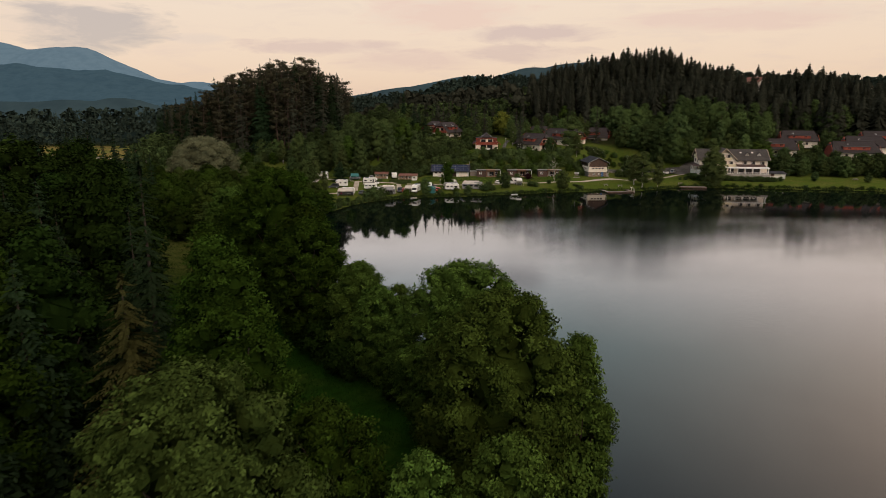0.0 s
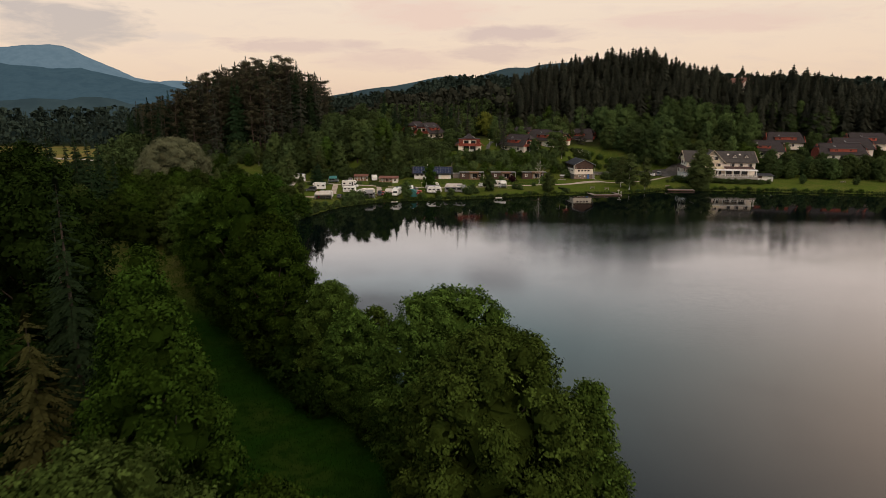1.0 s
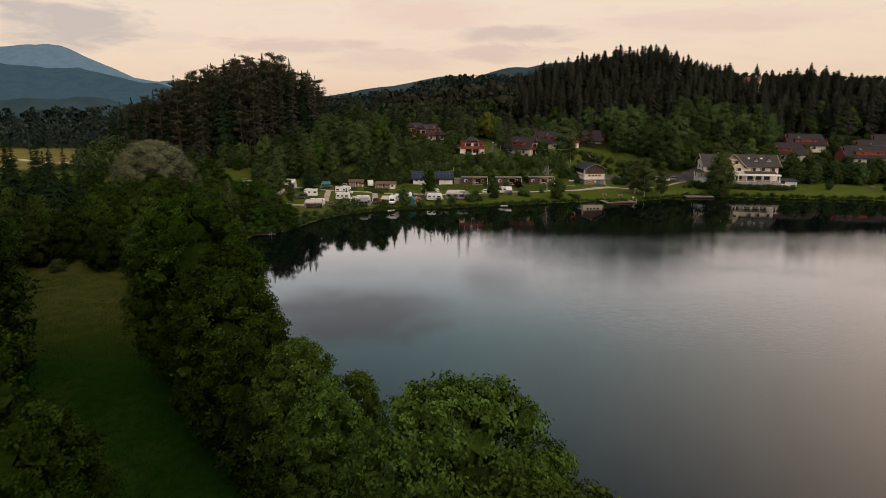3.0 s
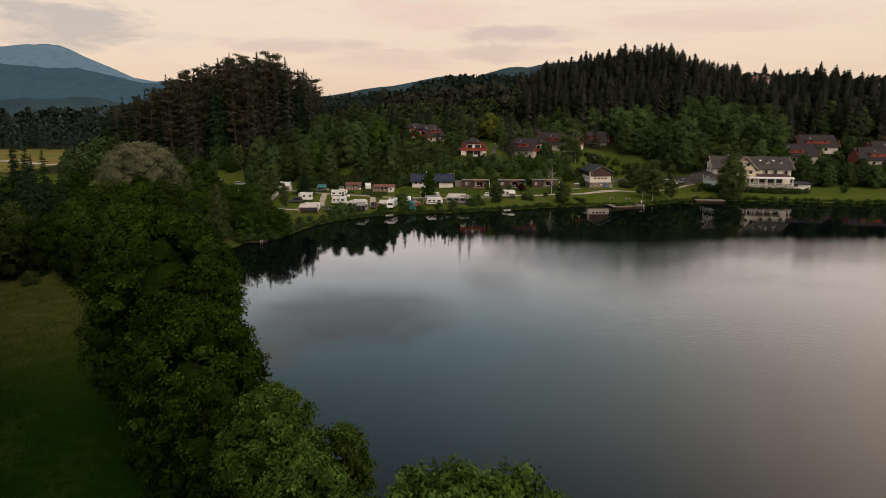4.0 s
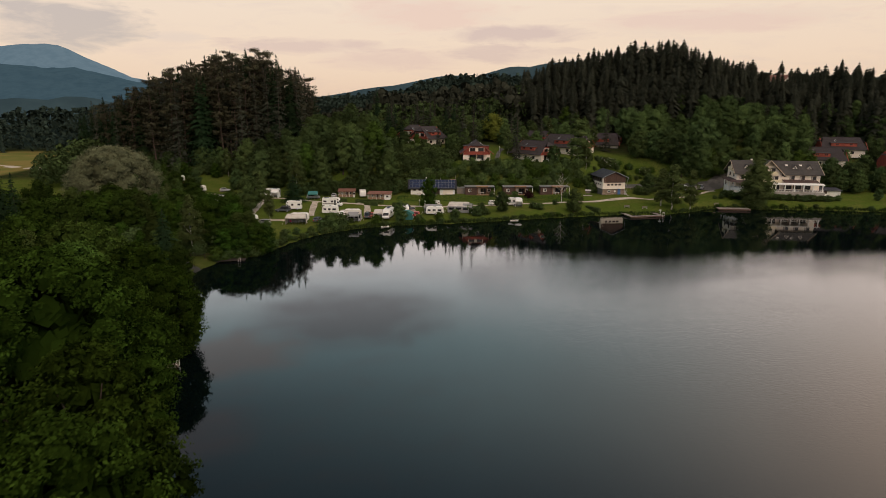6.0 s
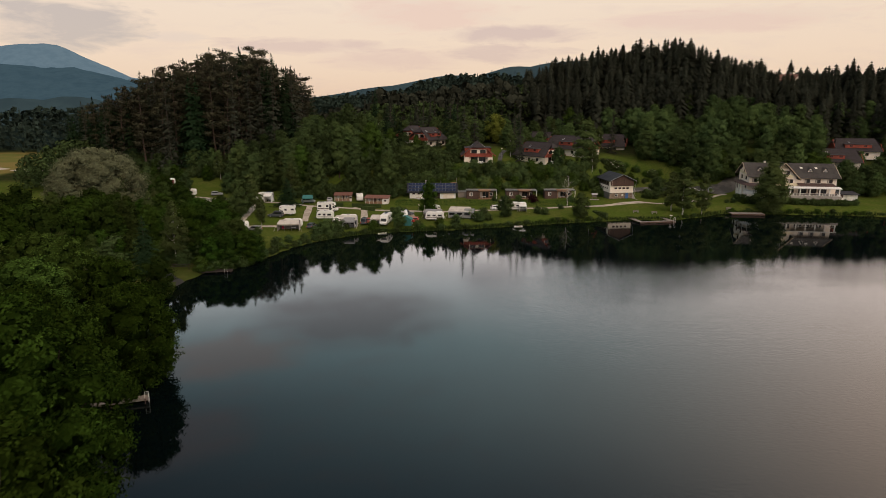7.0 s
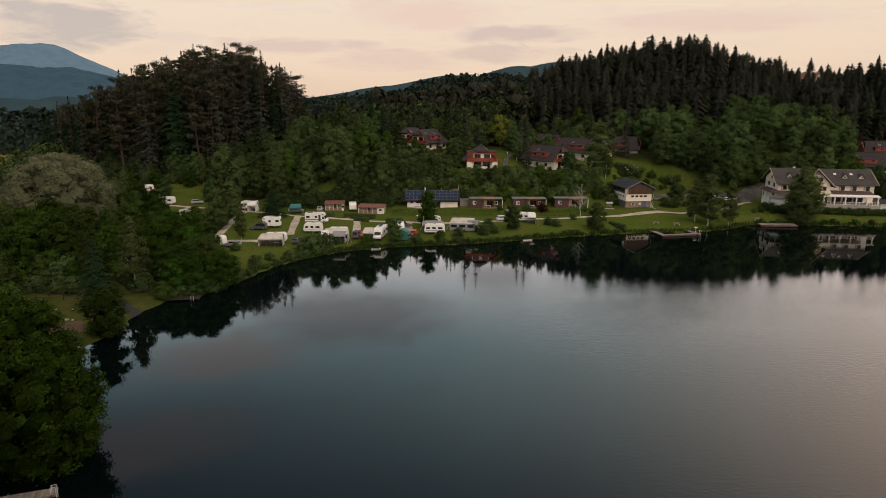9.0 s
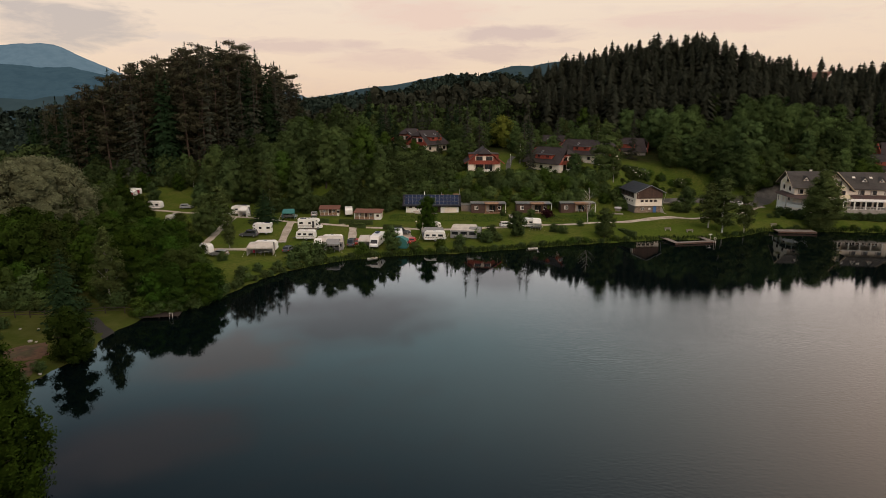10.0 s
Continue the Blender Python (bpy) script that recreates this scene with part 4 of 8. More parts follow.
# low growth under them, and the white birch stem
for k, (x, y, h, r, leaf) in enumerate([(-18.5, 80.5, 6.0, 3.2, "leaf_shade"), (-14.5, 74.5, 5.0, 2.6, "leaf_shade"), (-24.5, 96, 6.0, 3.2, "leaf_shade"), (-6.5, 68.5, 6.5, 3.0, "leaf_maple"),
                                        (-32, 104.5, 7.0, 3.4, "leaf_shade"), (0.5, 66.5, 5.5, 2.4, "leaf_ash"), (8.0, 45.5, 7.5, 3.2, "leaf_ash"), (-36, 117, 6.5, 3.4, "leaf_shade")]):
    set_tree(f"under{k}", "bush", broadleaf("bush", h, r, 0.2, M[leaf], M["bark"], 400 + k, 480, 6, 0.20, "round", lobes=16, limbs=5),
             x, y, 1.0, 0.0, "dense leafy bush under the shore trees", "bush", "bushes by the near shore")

# conifers at the wood's edge
for k, (x, y, h, r, label) in enumerate([(-26.5, 46.8, 21.5, 6.2, "rusty-tipped spruce tree with drooping boughs"), (-27.5, 53.5, 29.4, 4.6, "tall spruce tree with thin drooping top boughs"),
                                         (-37.0, 56.0, 25.0, 5.0, "dark spruce tree in the wood"), (-34.0, 63.0, 24.0, 4.6, "spruce tree with hanging twigs at the meadow")]):
    set_tree(f"nearspruce{k}", "spruce_tree", conifer("spruce_tree", h, r, 2.0, 30, 8, 60 + k, M["needle_larch" if k < 1 else "needle_dark"], M["bark"], droop=0.42, twigs=24, power=0.8, fine=0.5),
             x, y, 1.0, 20 * k, label, "spruce", "spruces at the wood's edge")

# ---------- repeated makes ----------
MAKES = {}
for k in range(4):
    MAKES[f"broad{k}"] = broadleaf("tree", 11.0, 4.0 + 0.3 * (k % 2), 1.0, M[("leaf_oak", "leaf_dark", "leaf_ash", "leaf_oak")[k]], M["bark"], 900 + k, 520, 8, 0.180, ("round", "round", "tall", "tall")[k], lobes=22, limbs=6)
for k in range(2):
    MAKES[f"birch{k}"] = broadleaf("tree", 12.0, 2.6, 2.2, M["leaf_birch"], M["bark_birch"], 950 + k, 430, 7, 0.165, "tall", lobes=22, limbs=7, r0=0.13, droop=0.5)
for k in range(2):
    MAKES[f"spruce{k}"] = conifer("spruce", 20.0, 3.4, 1.0, 24, 7, 970 + k, M["needle"], M["bark"], droop=0.3, twigs=5)
for k in range(3):
    MAKES[f"pine{k}"] = pine(24.0, 3.6, 980 + k, M["needle_pine"], M["bark_pine"])
for k in range(3):
    MAKES[f"bush{k}"] = broadleaf("bush", 3.0, 1.9, 0.1, M[("leaf_oak", "leaf_dark", "leaf_ash")[k]], M["bark"], 990 + k, 230, 4, 0.165, "round", lobes=12, limbs=4, r0=0.07)
for k in range(3):
    MAKES[f"thick{k}"] = broadleaf("tree", 11.0, 4.2, 0.6, M[("leaf_thicket", "leaf_sallow", "leaf_fresh")[k]], M["bark"], 1030 + k, 500, 8, 0.175, ("round", "tall", "round")[k], lobes=22, limbs=6)
for k in range(2):
    MAKES[f"cone{k}"] = broadleaf("tree", 13.0, 3.5, 0.8, M[("leaf_dark", "leaf_oak")[k]], M["bark"], 1060 + k, 620, 8, 0.175, "cone", lobes=30, limbs=6)
MAKES["lawntree"] = broadleaf("tree", 15.0, 4.6, 0.6, M["leaf_birch"], M["bark"], 1040, 1500, 7, 0.175, "tall", lobes=36, limbs=9)
MAKES["yellow"] = broadleaf("tree", 9.0, 3.6, 1.0, M["leaf_yellow"], M["bark"], 1001, 520, 5, 0.22, "round", lobes=22, limbs=6)
MAKES["redbush"] = broadleaf("bush", 2.6, 1.7, 0.2, M["leaf_red"], M["bark"], 1003, 150, 3, 0.26, "round", lobes=10, limbs=4, r0=0.07)

WORDS = {"broad0": ("leafy tree with a rounded green crown", "tree"), "broad1": ("dark green leafy tree with a dense crown", "tree"),
         "broad2": ("upright leafy tree with fresh green leaves", "tree"), "broad3": ("tall leafy tree with a full green crown", "tree"),
         "birch0": ("slender birch tree with a pale stem", "birch"), "birch1": ("thin birch tree with hanging twigs", "birch"),
         "spruce0": ("dark green spruce tree with a pointed top", "spruce"), "spruce1": ("pointed spruce tree with dense dark boughs", "spruce"),
         "pine0": ("tall pine tree with a reddish bare stem", "pine"), "pine1": ("tall pine tree with a clumped dark crown", "pine"),
         "pine2": ("pine tree with dead lower branches", "pine"), "bush0": ("round green bush with small leaves", "bush"), "bush1": ("dense bush with dark green leaves", "bush"),
         "bush2": ("leafy bush with fresh green shoots", "bush"), "yellow": ("yellow-green ornamental tree on the slope", "tree"), "redbush": ("round bush with dark red leaves", "bush")}
WORDS["lawntree"] = ("large dense tree on the lawn", "tree")
WORDS.update({f"thick{k}": (("leafy thicket tree with a rounded crown", "upright leafy tree of the thicket", "dense leafy tree among bushes")[k], "tree") for k in range(3)})
NAMES = {"law": "tree", "thi": "tree", "bro": "tree", "bir": "birch_tree", "spr": "spruce_tree", "pin": "pine_tree", "bus": "bush", "yel": "tree", "red": "bush"}
TREE_RNG = random.Random(5)
PLACED = []


def grow(make, x, y, s, group="", label="", wide=1.0):
    rnd = TREE_RNG
    words, cat = WORDS[make]
    PLACED.append((x, y, s))
    return set_tree(make, NAMES[make[:3]], MAKES[make], x, y, (s * wide, s * wide, s), rnd.uniform(0, 360), label or words, cat, group)


JOINED = collections.defaultdict(list)


def face_quads(me):
    co = np.empty(len(me.vertices) * 3, np.float32)
    me.vertices.foreach_get("co", co)
    ix = np.empty(len(me.loops), np.int32)
    me.loops.foreach_get("vertex_index", ix)
    return co.reshape(-1, 3)[ix].reshape(-1, 4, 3)


def join_wood(name, spots, label, full=False):
    """A wood of repeated makes in one mesh: spots are (make, x, y, scale)."""
    rng = np.random.default_rng(len(spots))
    out, idx, nrm, tone = [], [], [], []
    mats = []
    for make, x, y, s in spots:
        tt = rng.uniform(-0.38, 0.38)
        a = rng.uniform(0, 6.28)
        c, sn = math.cos(a) * s, math.sin(a) * s
        z = ground_z(x, y) - 0.1
        for nm, me in MAKES[make]:
            q = face_quads(me)
            nn = CROWN_N[me.name] if me.name in CROWN_N else face_normals(q)
            if nm == "crown" and not full:
                q, nn = q[::2], nn[::2]
                mid = q.mean(1, keepdims=True)
                q = mid + (q - mid) * 1.3
            out.append(np.stack([q[..., 0] * c - q[..., 1] * sn + x, q[..., 0] * sn + q[..., 1] * c + y, q[..., 2] * s + z], -1))
            nrm.append(np.stack([nn[:, 0] * c - nn[:, 1] * sn, nn[:, 0] * sn + nn[:, 1] * c, nn[:, 2] * s], -1) / s)
            tone.append(np.full(len(q), tt))
            if me.materials[0] not in mats:
                mats.append(me.materials[0])
            idx.append(np.full(len(q), mats.index(me.materials[0]), np.int32))
    me = quads_mesh(name, np.concatenate(out), mats, normals=np.concatenate(nrm), tint=np.concatenate(tone))
    me.polygons.foreach_set("material_index", np.concatenate(idx))
    ob = new(name, me)
    return tagged(ob, label, "wood", kind="stuff")


def inside(poly, x, y):
    hit = False
    for (ax, ay), (cx, cy) in zip(poly, poly[1:] + poly[:1]):
        if (ay > y) != (cy > y) and x < ax + (y - ay) / (cy - ay) * (cx - ax):
            hit = not hit
    return hit


def scatter(poly, gap, seed, jitter=0.42):
    rnd = random.Random(seed)
    xs, ys = [q[0] for q in poly], [q[1] for q in poly]
    out = []
    y, row = min(ys), 0
    while y < max(ys):
        x = min(xs) + (gap / 2 if row % 2 else 0)
        while x < max(xs):
            px_, py_ = x + rnd.uniform(-jitter, jitter) * gap, y + rnd.uniform(-jitter, jitter) * gap
            if inside(poly, px_, py_):
                out.append((px_, py_, rnd))
            x += gap
        y += gap * 0.87
        row += 1
    return out


for k in range(3):
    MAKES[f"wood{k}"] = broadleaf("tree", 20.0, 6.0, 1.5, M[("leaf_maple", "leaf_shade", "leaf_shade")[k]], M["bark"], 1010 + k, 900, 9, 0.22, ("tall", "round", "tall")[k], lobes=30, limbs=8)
    WORDS[f"wood{k}"] = (("tall leafy tree with a full green crown", "tall dark leafy tree of the near wood", "dense leafy forest tree with dark foliage")[k], "tree")
MAKES["fir"] = conifer("spruce", 20.0, 3.8, 1.0, 34, 8, 1020, M["needle_dark"], M["bark"], droop=0.34, twigs=7)
WORDS["fir"] = ("dark spruce tree of the near wood", "spruce")
NAMES["woo"], NAMES["fir"] = "tree", "spruce_tree"
# dark wood left of the meadow
for x, y, rnd in scatter([(-31, 34), (-40, 70), (-56, 98), (-69, 118), (-88, 142), (-118, 140), (-120, 60), (-60, 30)], 7.5, 11):
    if x > -72:
        grow(rnd.choice(["wood0", "wood1", "wood2", "wood1", "fir", "fir"]), x, y, rnd.uniform(0.95, 1.15) * (1.24 if x < -42 else 1.02), "trees of the near wood")
    elif rnd.random() < 0.75:
        mk = rnd.choice(["thick0", "thick1", "spruce0", "spruce1"])
        JOINED["near_wood"].append((mk, x, y, rnd.uniform(1.3, 1.6) if mk[0] == "s" else rnd.uniform(2.1, 2.7)))
join_wood("near_wood", JOINED["near_wood"], "dark leafy wood beside the meadow")
# thicket north of the meadow, round the bay
for x, y, rnd in scatter([(-60, 151), (-84, 149), (-118, 145), (-135, 215), (-120, 236), (-78, 236), (-60, 228), (-45, 216), (-46, 203), (-56, 198), (-76, 198), (-80, 166), (-68, 160)], 5.6, 12):
    if 160 < y < 197 and x > -78:
        continue
    mk, sc = rnd.choice(["thick0", "thick1", "thick2", "thick1", "thick0", "thick2", "bush1", "thick0"]), rnd.uniform(0.62, 1.02)
    if x > -66:
        grow(mk, x, y, sc, "trees of the bay thicket")
    elif rnd.random() < 0.6:
        JOINED["bay_wood"].append((mk, x, y, sc * 1.15))
join_wood("bay_wood", JOINED["bay_wood"], "light leafy thicket north of the meadow")
for x, y, rnd in scatter([(-52, 197.5), (-44.5, 200.5), (-42, 210), (-38.5, 220), (-44, 228), (-60, 232), (-80, 225), (-84, 200), (-70, 197.5)], 3.7, 13):
    mk = rnd.choice(["bush1", "bush1", "bush2", "thick0", "thick2", "thick1"])
    sc = rnd.uniform(1.0, 1.7) if mk[1] == "u" else rnd.uniform(0.42, 0.75)
    if y > 206 and x > -46.5 - 0.35 * (y - 206):
        continue
    if x > -58:
        grow(mk, x, y, sc, "bushes of the bay thicket")
    else:
        JOINED["bay_scrub"].append((mk, x, y, sc))
join_wood("bay_scrub", JOINED["bay_scrub"], "mixed scrub behind the bay")
grow("fir", -60.7, 188.4, 0.62, "", "small dark spruce beside the swimming place", 1.45)
grow("birch0", -58.5, 197.5, 1.15, "", "slender birch with a white stem by the bay")
grow("thick0", -52.6, 175.4, 0.74, "", "small leafy tree hanging over the water", 1.05)
grow("bush1", -54.6, 178.4, 1.2, "", "bush hanging over the water")
for x, y, sc, mk in [(-50.2, 196.6, 0.62, "thick2"), (-47.2, 198.0, 0.72, "thick0"), (-44.6, 200.4, 0.70, "thick2"), (-43.4, 203.6, 0.62, "thick0"),
                     (-46.6, 202.0, 0.86, "thick1"), (-46.6, 207.5, 0.6, "thick1"), (-52.0, 198.6, 0.75, "thick0")]:
    grow(mk, x, y, sc, "trees hanging over the bay", "low dark tree with boughs hanging to the water", 1.12)
grow("bush2", -51.6, 194.2, 1.1, "", "pale green shrub beside the slipway")
BAY_RNG = random.Random(17)
for (ax, ay), (cx, cy) in zip(SHORE[20:27], SHORE[21:28]):
    n = int(math.dist((ax, ay), (cx, cy)) / 1.7)
    for k in range(n):
        f = (k + BAY_RNG.random()) / n
        nx_, ny_ = -(cy - ay) / math.dist((ax, ay), (cx, cy)), (cx - ax) / math.dist((ax, ay), (cx, cy))
        o = BAY_RNG.uniform(0.2, 1.1)
        grow(BAY_RNG.choice(["bush1", "bush1", "bush0"]), ax + (cx - ax) * f + nx_ * o, ay + (cy - ay) * f + ny_ * o, BAY_RNG.uniform(0.6, 1.1) * (1.0 if ay < 205 else 0.5), "bushes over the bay's edge", "dense bush hanging over the water's edge", 1.2)
for x, y, sc in [(-54.8, 171.5, 0.5), (-55.4, 168.0, 0.6), (-56.4, 165.0, 0.8), (-53.6, 180.6, 0.7), (-67.0, 181.0, 0.45), (-61.5, 184.2, 0.3), (-69.5, 186.0, 0.6)]:
    grow("bush1", x, y, sc, "bushes over the bay's edge", "low bush on the bathing lawn")
for x, y, rnd in scatter([(-82, 192), (-66, 193.5), (-56, 196.5), (-60, 200), (-82, 199)], 3.2, 14):
    grow(rnd.choice(["bush1", "bush0", "bush1"]), x, y, rnd.uniform(0.5, 1.0), "bushes behind the fence")
for x, y, s in [(-128, 225, 1.05), (-136, 214, 0.95), (-131, 238, 0.9), (-121, 219, 1.0), (-124, 210, 0.95), (-138, 228, 1.0), (-116, 213, 0.9),
                (-108, 196, 1.25), (-101, 190, 1.2), (-113, 191, 1.3), (-118, 201, 1.2), (-104, 201, 1.12), (-122, 195, 1.3), (-97, 196, 0.95)]:
    grow("fir", x, y, s, "spruces by the field", "dark spruce tree beside the field")

# the silver willow
lb = lobes_for(20.0, 11.0, 1.5, np.random.default_rng(77), 76, "round", 0.8)
set_tree("willow", "willow_tree", [("trunk", trunk_mesh("trunk", 20, 12, 0.5, lb, M["bark"], 77, 10)), ("crown", crown_mesh("crown", lb, 5000, 7, 0.18, M["leaf_willow"], 78, 11, droop=0.8, form=0.6))],
         -101.0, 247.0, (1.2, 1.2, 1.06), 0, "large silver willow with a billowing grey-green crown", "willow")

# trees and bushes of the camp and the lake front
for make, x, y, s, label in [
        ("broad0", -62.6, 254.4, 1.02, "round leafy tree between two camp pitches"), ("birch1", -60.6, 260.5, 1.0, "broad grey birch on the camp lawn"), ("broad1", -100.0, 284.0, 0.72, "dark bushy tree on the far lawn"), ("thick2", -104.5, 311.0, 0.6, "light green tree at the foot of the wood"), ("thick2", -92.5, 311.0, 0.55, ""), ("birch1", -88.0, 312.5, 0.95, "pale birch at the foot of the wood"), ("birch0", -80.0, 309.0, 0.9, "birch at the foot of the wood"), ("birch1", -62.5, 306.0, 0.95, "pale birch behind the camp"), ("broad1", -96.5, 300.0, 0.6, ""), ("birch1", -53.5, 283, 1.05, "birch beside the camp road"),
        ("birch0", -52.0, 240.0, 0.72, "young birch on the camp lawn"), ("broad1", -79, 295, 0.7, ""),
        ("broad0", -13.4, 241.0, 0.56, "bushy tree at the water's edge"), ("broad1", 17.8, 254.5, 0.62, "dark bushy tree on the lake front"),
        ("broad0", 41.2, 256.5, 0.72, "round leafy tree at the shore"), ("birch1", 75.0, 263.4, 1.22, "grey-green birch by the bathing dock"), ("birch0", 72.2, 265.5, 1.05, "birch near the bathing dock"),
        ("birch1", 82.0, 265.0, 1.12, "slender tree near the lake path"), ("lawntree", 106.6, 271.2, 1.08, "large grey-green tree in front of the guest house"), ("birch1", 51.0, 298.5, 1.38, "tall broad birch beside the boathouse"),
        ("birch0", 53.5, 296.8, 0.85, "birch beside the boathouse"), ("yellow", 21.5, 341.0, 1.35, ""), ("broad2", 62.5, 372.0, 1.05, "light green tree behind the chalets"),
        ("redbush", 29.2, 275.8, 0.95, ""), ("bush0", 24.5, 276.0, 0.75, ""), ("bush1", 16.5, 277.0, 0.6, ""), ("bush0", 42.0, 276.0, 0.7, ""), ("broad1", 76.0, 292.0, 0.68, "dark leafy tree by the road"),
        ("bush0", 71.5, 288.5, 1.2, ""), ("bush1", 74.5, 289.5, 1.0, ""), ("broad1", 41.5, 300.0, 0.62, "dark leafy tree beside a chalet"),
        ("bush1", 28.5, 259.5, 0.75, ""), ("bush0", 30.5, 258.2, 0.8, ""), ("bush1", 37, 267, 0.55, ""), ("bush1", 40.5, 258.8, 0.6, ""), ("bush0", 7.5, 252.0, 0.9, ""), ("bush1", 11.5, 257.5, 0.8, ""),
        ("broad0", 16.0, 293.0, 0.50, "broad bush-like tree below a chalet")]:
    grow(make, x, y, s, "trees and bushes of the lake front", label, 1.28 if "guest house" in label else 1.55 if "broad " in label and "bush" not in label or "bathing dock" in label else 1.0)
grow("fir", -51.7, 270.0, 0.47, "trees and bushes of the lake front", "small dense broad spruce at the camp road", 2.5)
grow("thick2", -5.5, 256.5, 0.95, "trees and bushes of the lake front", "slim leafy tree beside a caravan", 0.72)
for mk, x, y, s in [("broad2", -27.0, 297.0, 1.45), ("broad0", -36.0, 296.0, 1.2), ("fir", -18.0, 321.0, 0.75), ("fir", 27.5, 327.0, 0.62), ("fir", 31.0, 338.0, 0.75), ("fir", 20.0, 348.0, 0.85), ("fir", 0.5, 341.0, 0.8), ("fir", 41.5, 312.5, 0.42),
                    ("birch1", -45.0, 291.0, 1.05), ("broad2", -52.0, 294.0, 1.2), ("fir", -24.0, 330.0, 0.9), ("broad2", 58.0, 366.0, 1.2)]:
    grow(mk, x, y, s, "trees on the village slope")
# shoreline growth along the camp and the hotel lawn
SH_RNG = random.Random(21)
for k in range(72):
    x = -41 + 210 * (k + SH_RNG.random()) / 72
    y0 = float(np.interp(x, [q[0] for q in SHORE[23:41]], [q[1] for q in SHORE[23:41]]))
    if 50 < x < 74 or 79 < x < 92:
        continue
    grow(SH_RNG.choice(["bush0", "bush1", "bush2"]), x, y0 + SH_RNG.uniform(0.7, 1.7), SH_RNG.uniform(0.22, 0.52), "bushes along the shore", "low bush at the lake's edge", 1.35)
for x, y, sc, mk in [(-42.0, 217.0, 0.8, "bush1"), (-40.0, 221.5, 0.6, "bush1"), (-36.8, 225.0, 0.6, "bush0"), (-34.6, 229.0, 0.9, "bush1"), (-32.5, 231.5, 1.4, "bush0"), (-30.0, 233.5, 1.3, "bush1"), (-50.0, 229.0, 0.7, "bush0"),
                     (-33.6, 236.5, 0.2, "spruce0"), (-20.5, 238.2, 0.9, "bush2"), (-8.0, 241.5, 0.8, "bush0"), (-2.0, 244.0, 0.8, "bush2"), (3.0, 246.0, 0.9, "bush1"), (9.5, 249.0, 1.0, "bush1"), (12.5, 250.5, 0.8, "bush0"), (-27.6, 237.6, 0.5, "bush1")]:
    grow(mk, x, y, sc, "bushes along the shore", "bushy growth on the bank below the camp")
for k in range(30):
    x = -52 + 38 * (k + SH_RNG.random()) / 30
    grow(SH_RNG.choice(["bush0", "bush1", "bush1"]), x, (286.5 if x < -40 or x > -20 else 287.5) + SH_RNG.uniform(-0.8, 2.4) + (-1.0 if x < -42 else 0), SH_RNG.uniform(0.8, 1.35), "bushes behind the camp", "dense bush at the foot of the wood")
for mk, x, y, sc in [("broad2", -11.5, 317.0, 0.62), ("spruce0", -3.0, 321.0, 0.5), ("broad1", -16.5, 320.0, 0.7), ("broad0", 2.0, 318.0, 0.6), ("broad1", 4.5, 326.0, 0.85), ("broad2", -22.0, 322.0, 0.85)]:
    grow(mk, x, y, sc, "trees among the chalets")
# hedge bank below the chalets
for x, y, rnd in scatter([(-14, 286.5), (60, 286.5), (63, 291), (56, 295.5), (-14, 296)], 2.9, 31):
    JOINED["hedge_bank"].append((rnd.choice(["bush0", "bush1", "bush0", "bush2"]), x, y, rnd.uniform(0.85, 1.3)))
join_wood("hedge_bank", JOINED["hedge_bank"], "dense green bushes on the bank below the chalets", True)
# tall trees behind the camp
for x, y, rnd in scatter([(-72, 293), (-50, 286), (-41, 284), (-16, 286.5), (-14, 318), (-30, 330), (-60, 325), (-84, 312)], 7.2, 32):
    JOINED["camp_wood"].append((rnd.choice(["cone0", "cone1", "broad1", "cone0", "broad3", "cone0"]), x, y, rnd.uniform(0.95, 1.5) * (0.45 if x > -26 and y > 300 else 0.75 if x > -30 else 1.0)))
join_wood("camp_wood", JOINED["camp_wood"], "dense leafy wood behind the camp", True)
for x, y, rnd in scatter([(-150, 316), (-104, 318), (-86, 310), (-72, 298), (-66, 304), (-84, 318), (-104, 330), (-150, 332)], 4.4, 33):
    grow(rnd.choice(["bush0", "bush1", "broad1", "broad0"]), x, y, rnd.uniform(0.5, 0.9), "bushes behind the camp")
for x, y, rnd in scatter([(-124, 262), (-104, 262), (-98, 276), (-112, 300), (-135, 300)], 6.0, 34):
    JOINED["camp_edge_wood"].append((rnd.choice(["broad0", "broad1", "broad2"]), x, y, rnd.uniform(0.6, 0.95)))
join_wood("camp_edge_wood", JOINED["camp_edge_wood"], "leafy wood beside the camp lawn")
for x, y, rnd in scatter([(-96, 284), (-88, 276), (-80, 262), (-72, 248), (-58, 234), (-56, 222), (-84, 232), (-104, 250)], 5.0, 35):
    grow(rnd.choice(["thick0", "thick2", "birch0", "bush0", "thick1"]), x, y, rnd.uniform(0.55, 0.92), "trees left of the camp")
CHALETS = [(12.0, 304), (36.0, 310), (52.0, 328), (-7, 333), (-14, 341), (44, 349), (72, 348), (172, 337), (156, 322), (186, 310), (198, 321), (212, 331)]


def clear_of_houses(x, y, d=9.5):
    return all(math.hypot(x - a, y - c) > d for a, c in CHALETS)


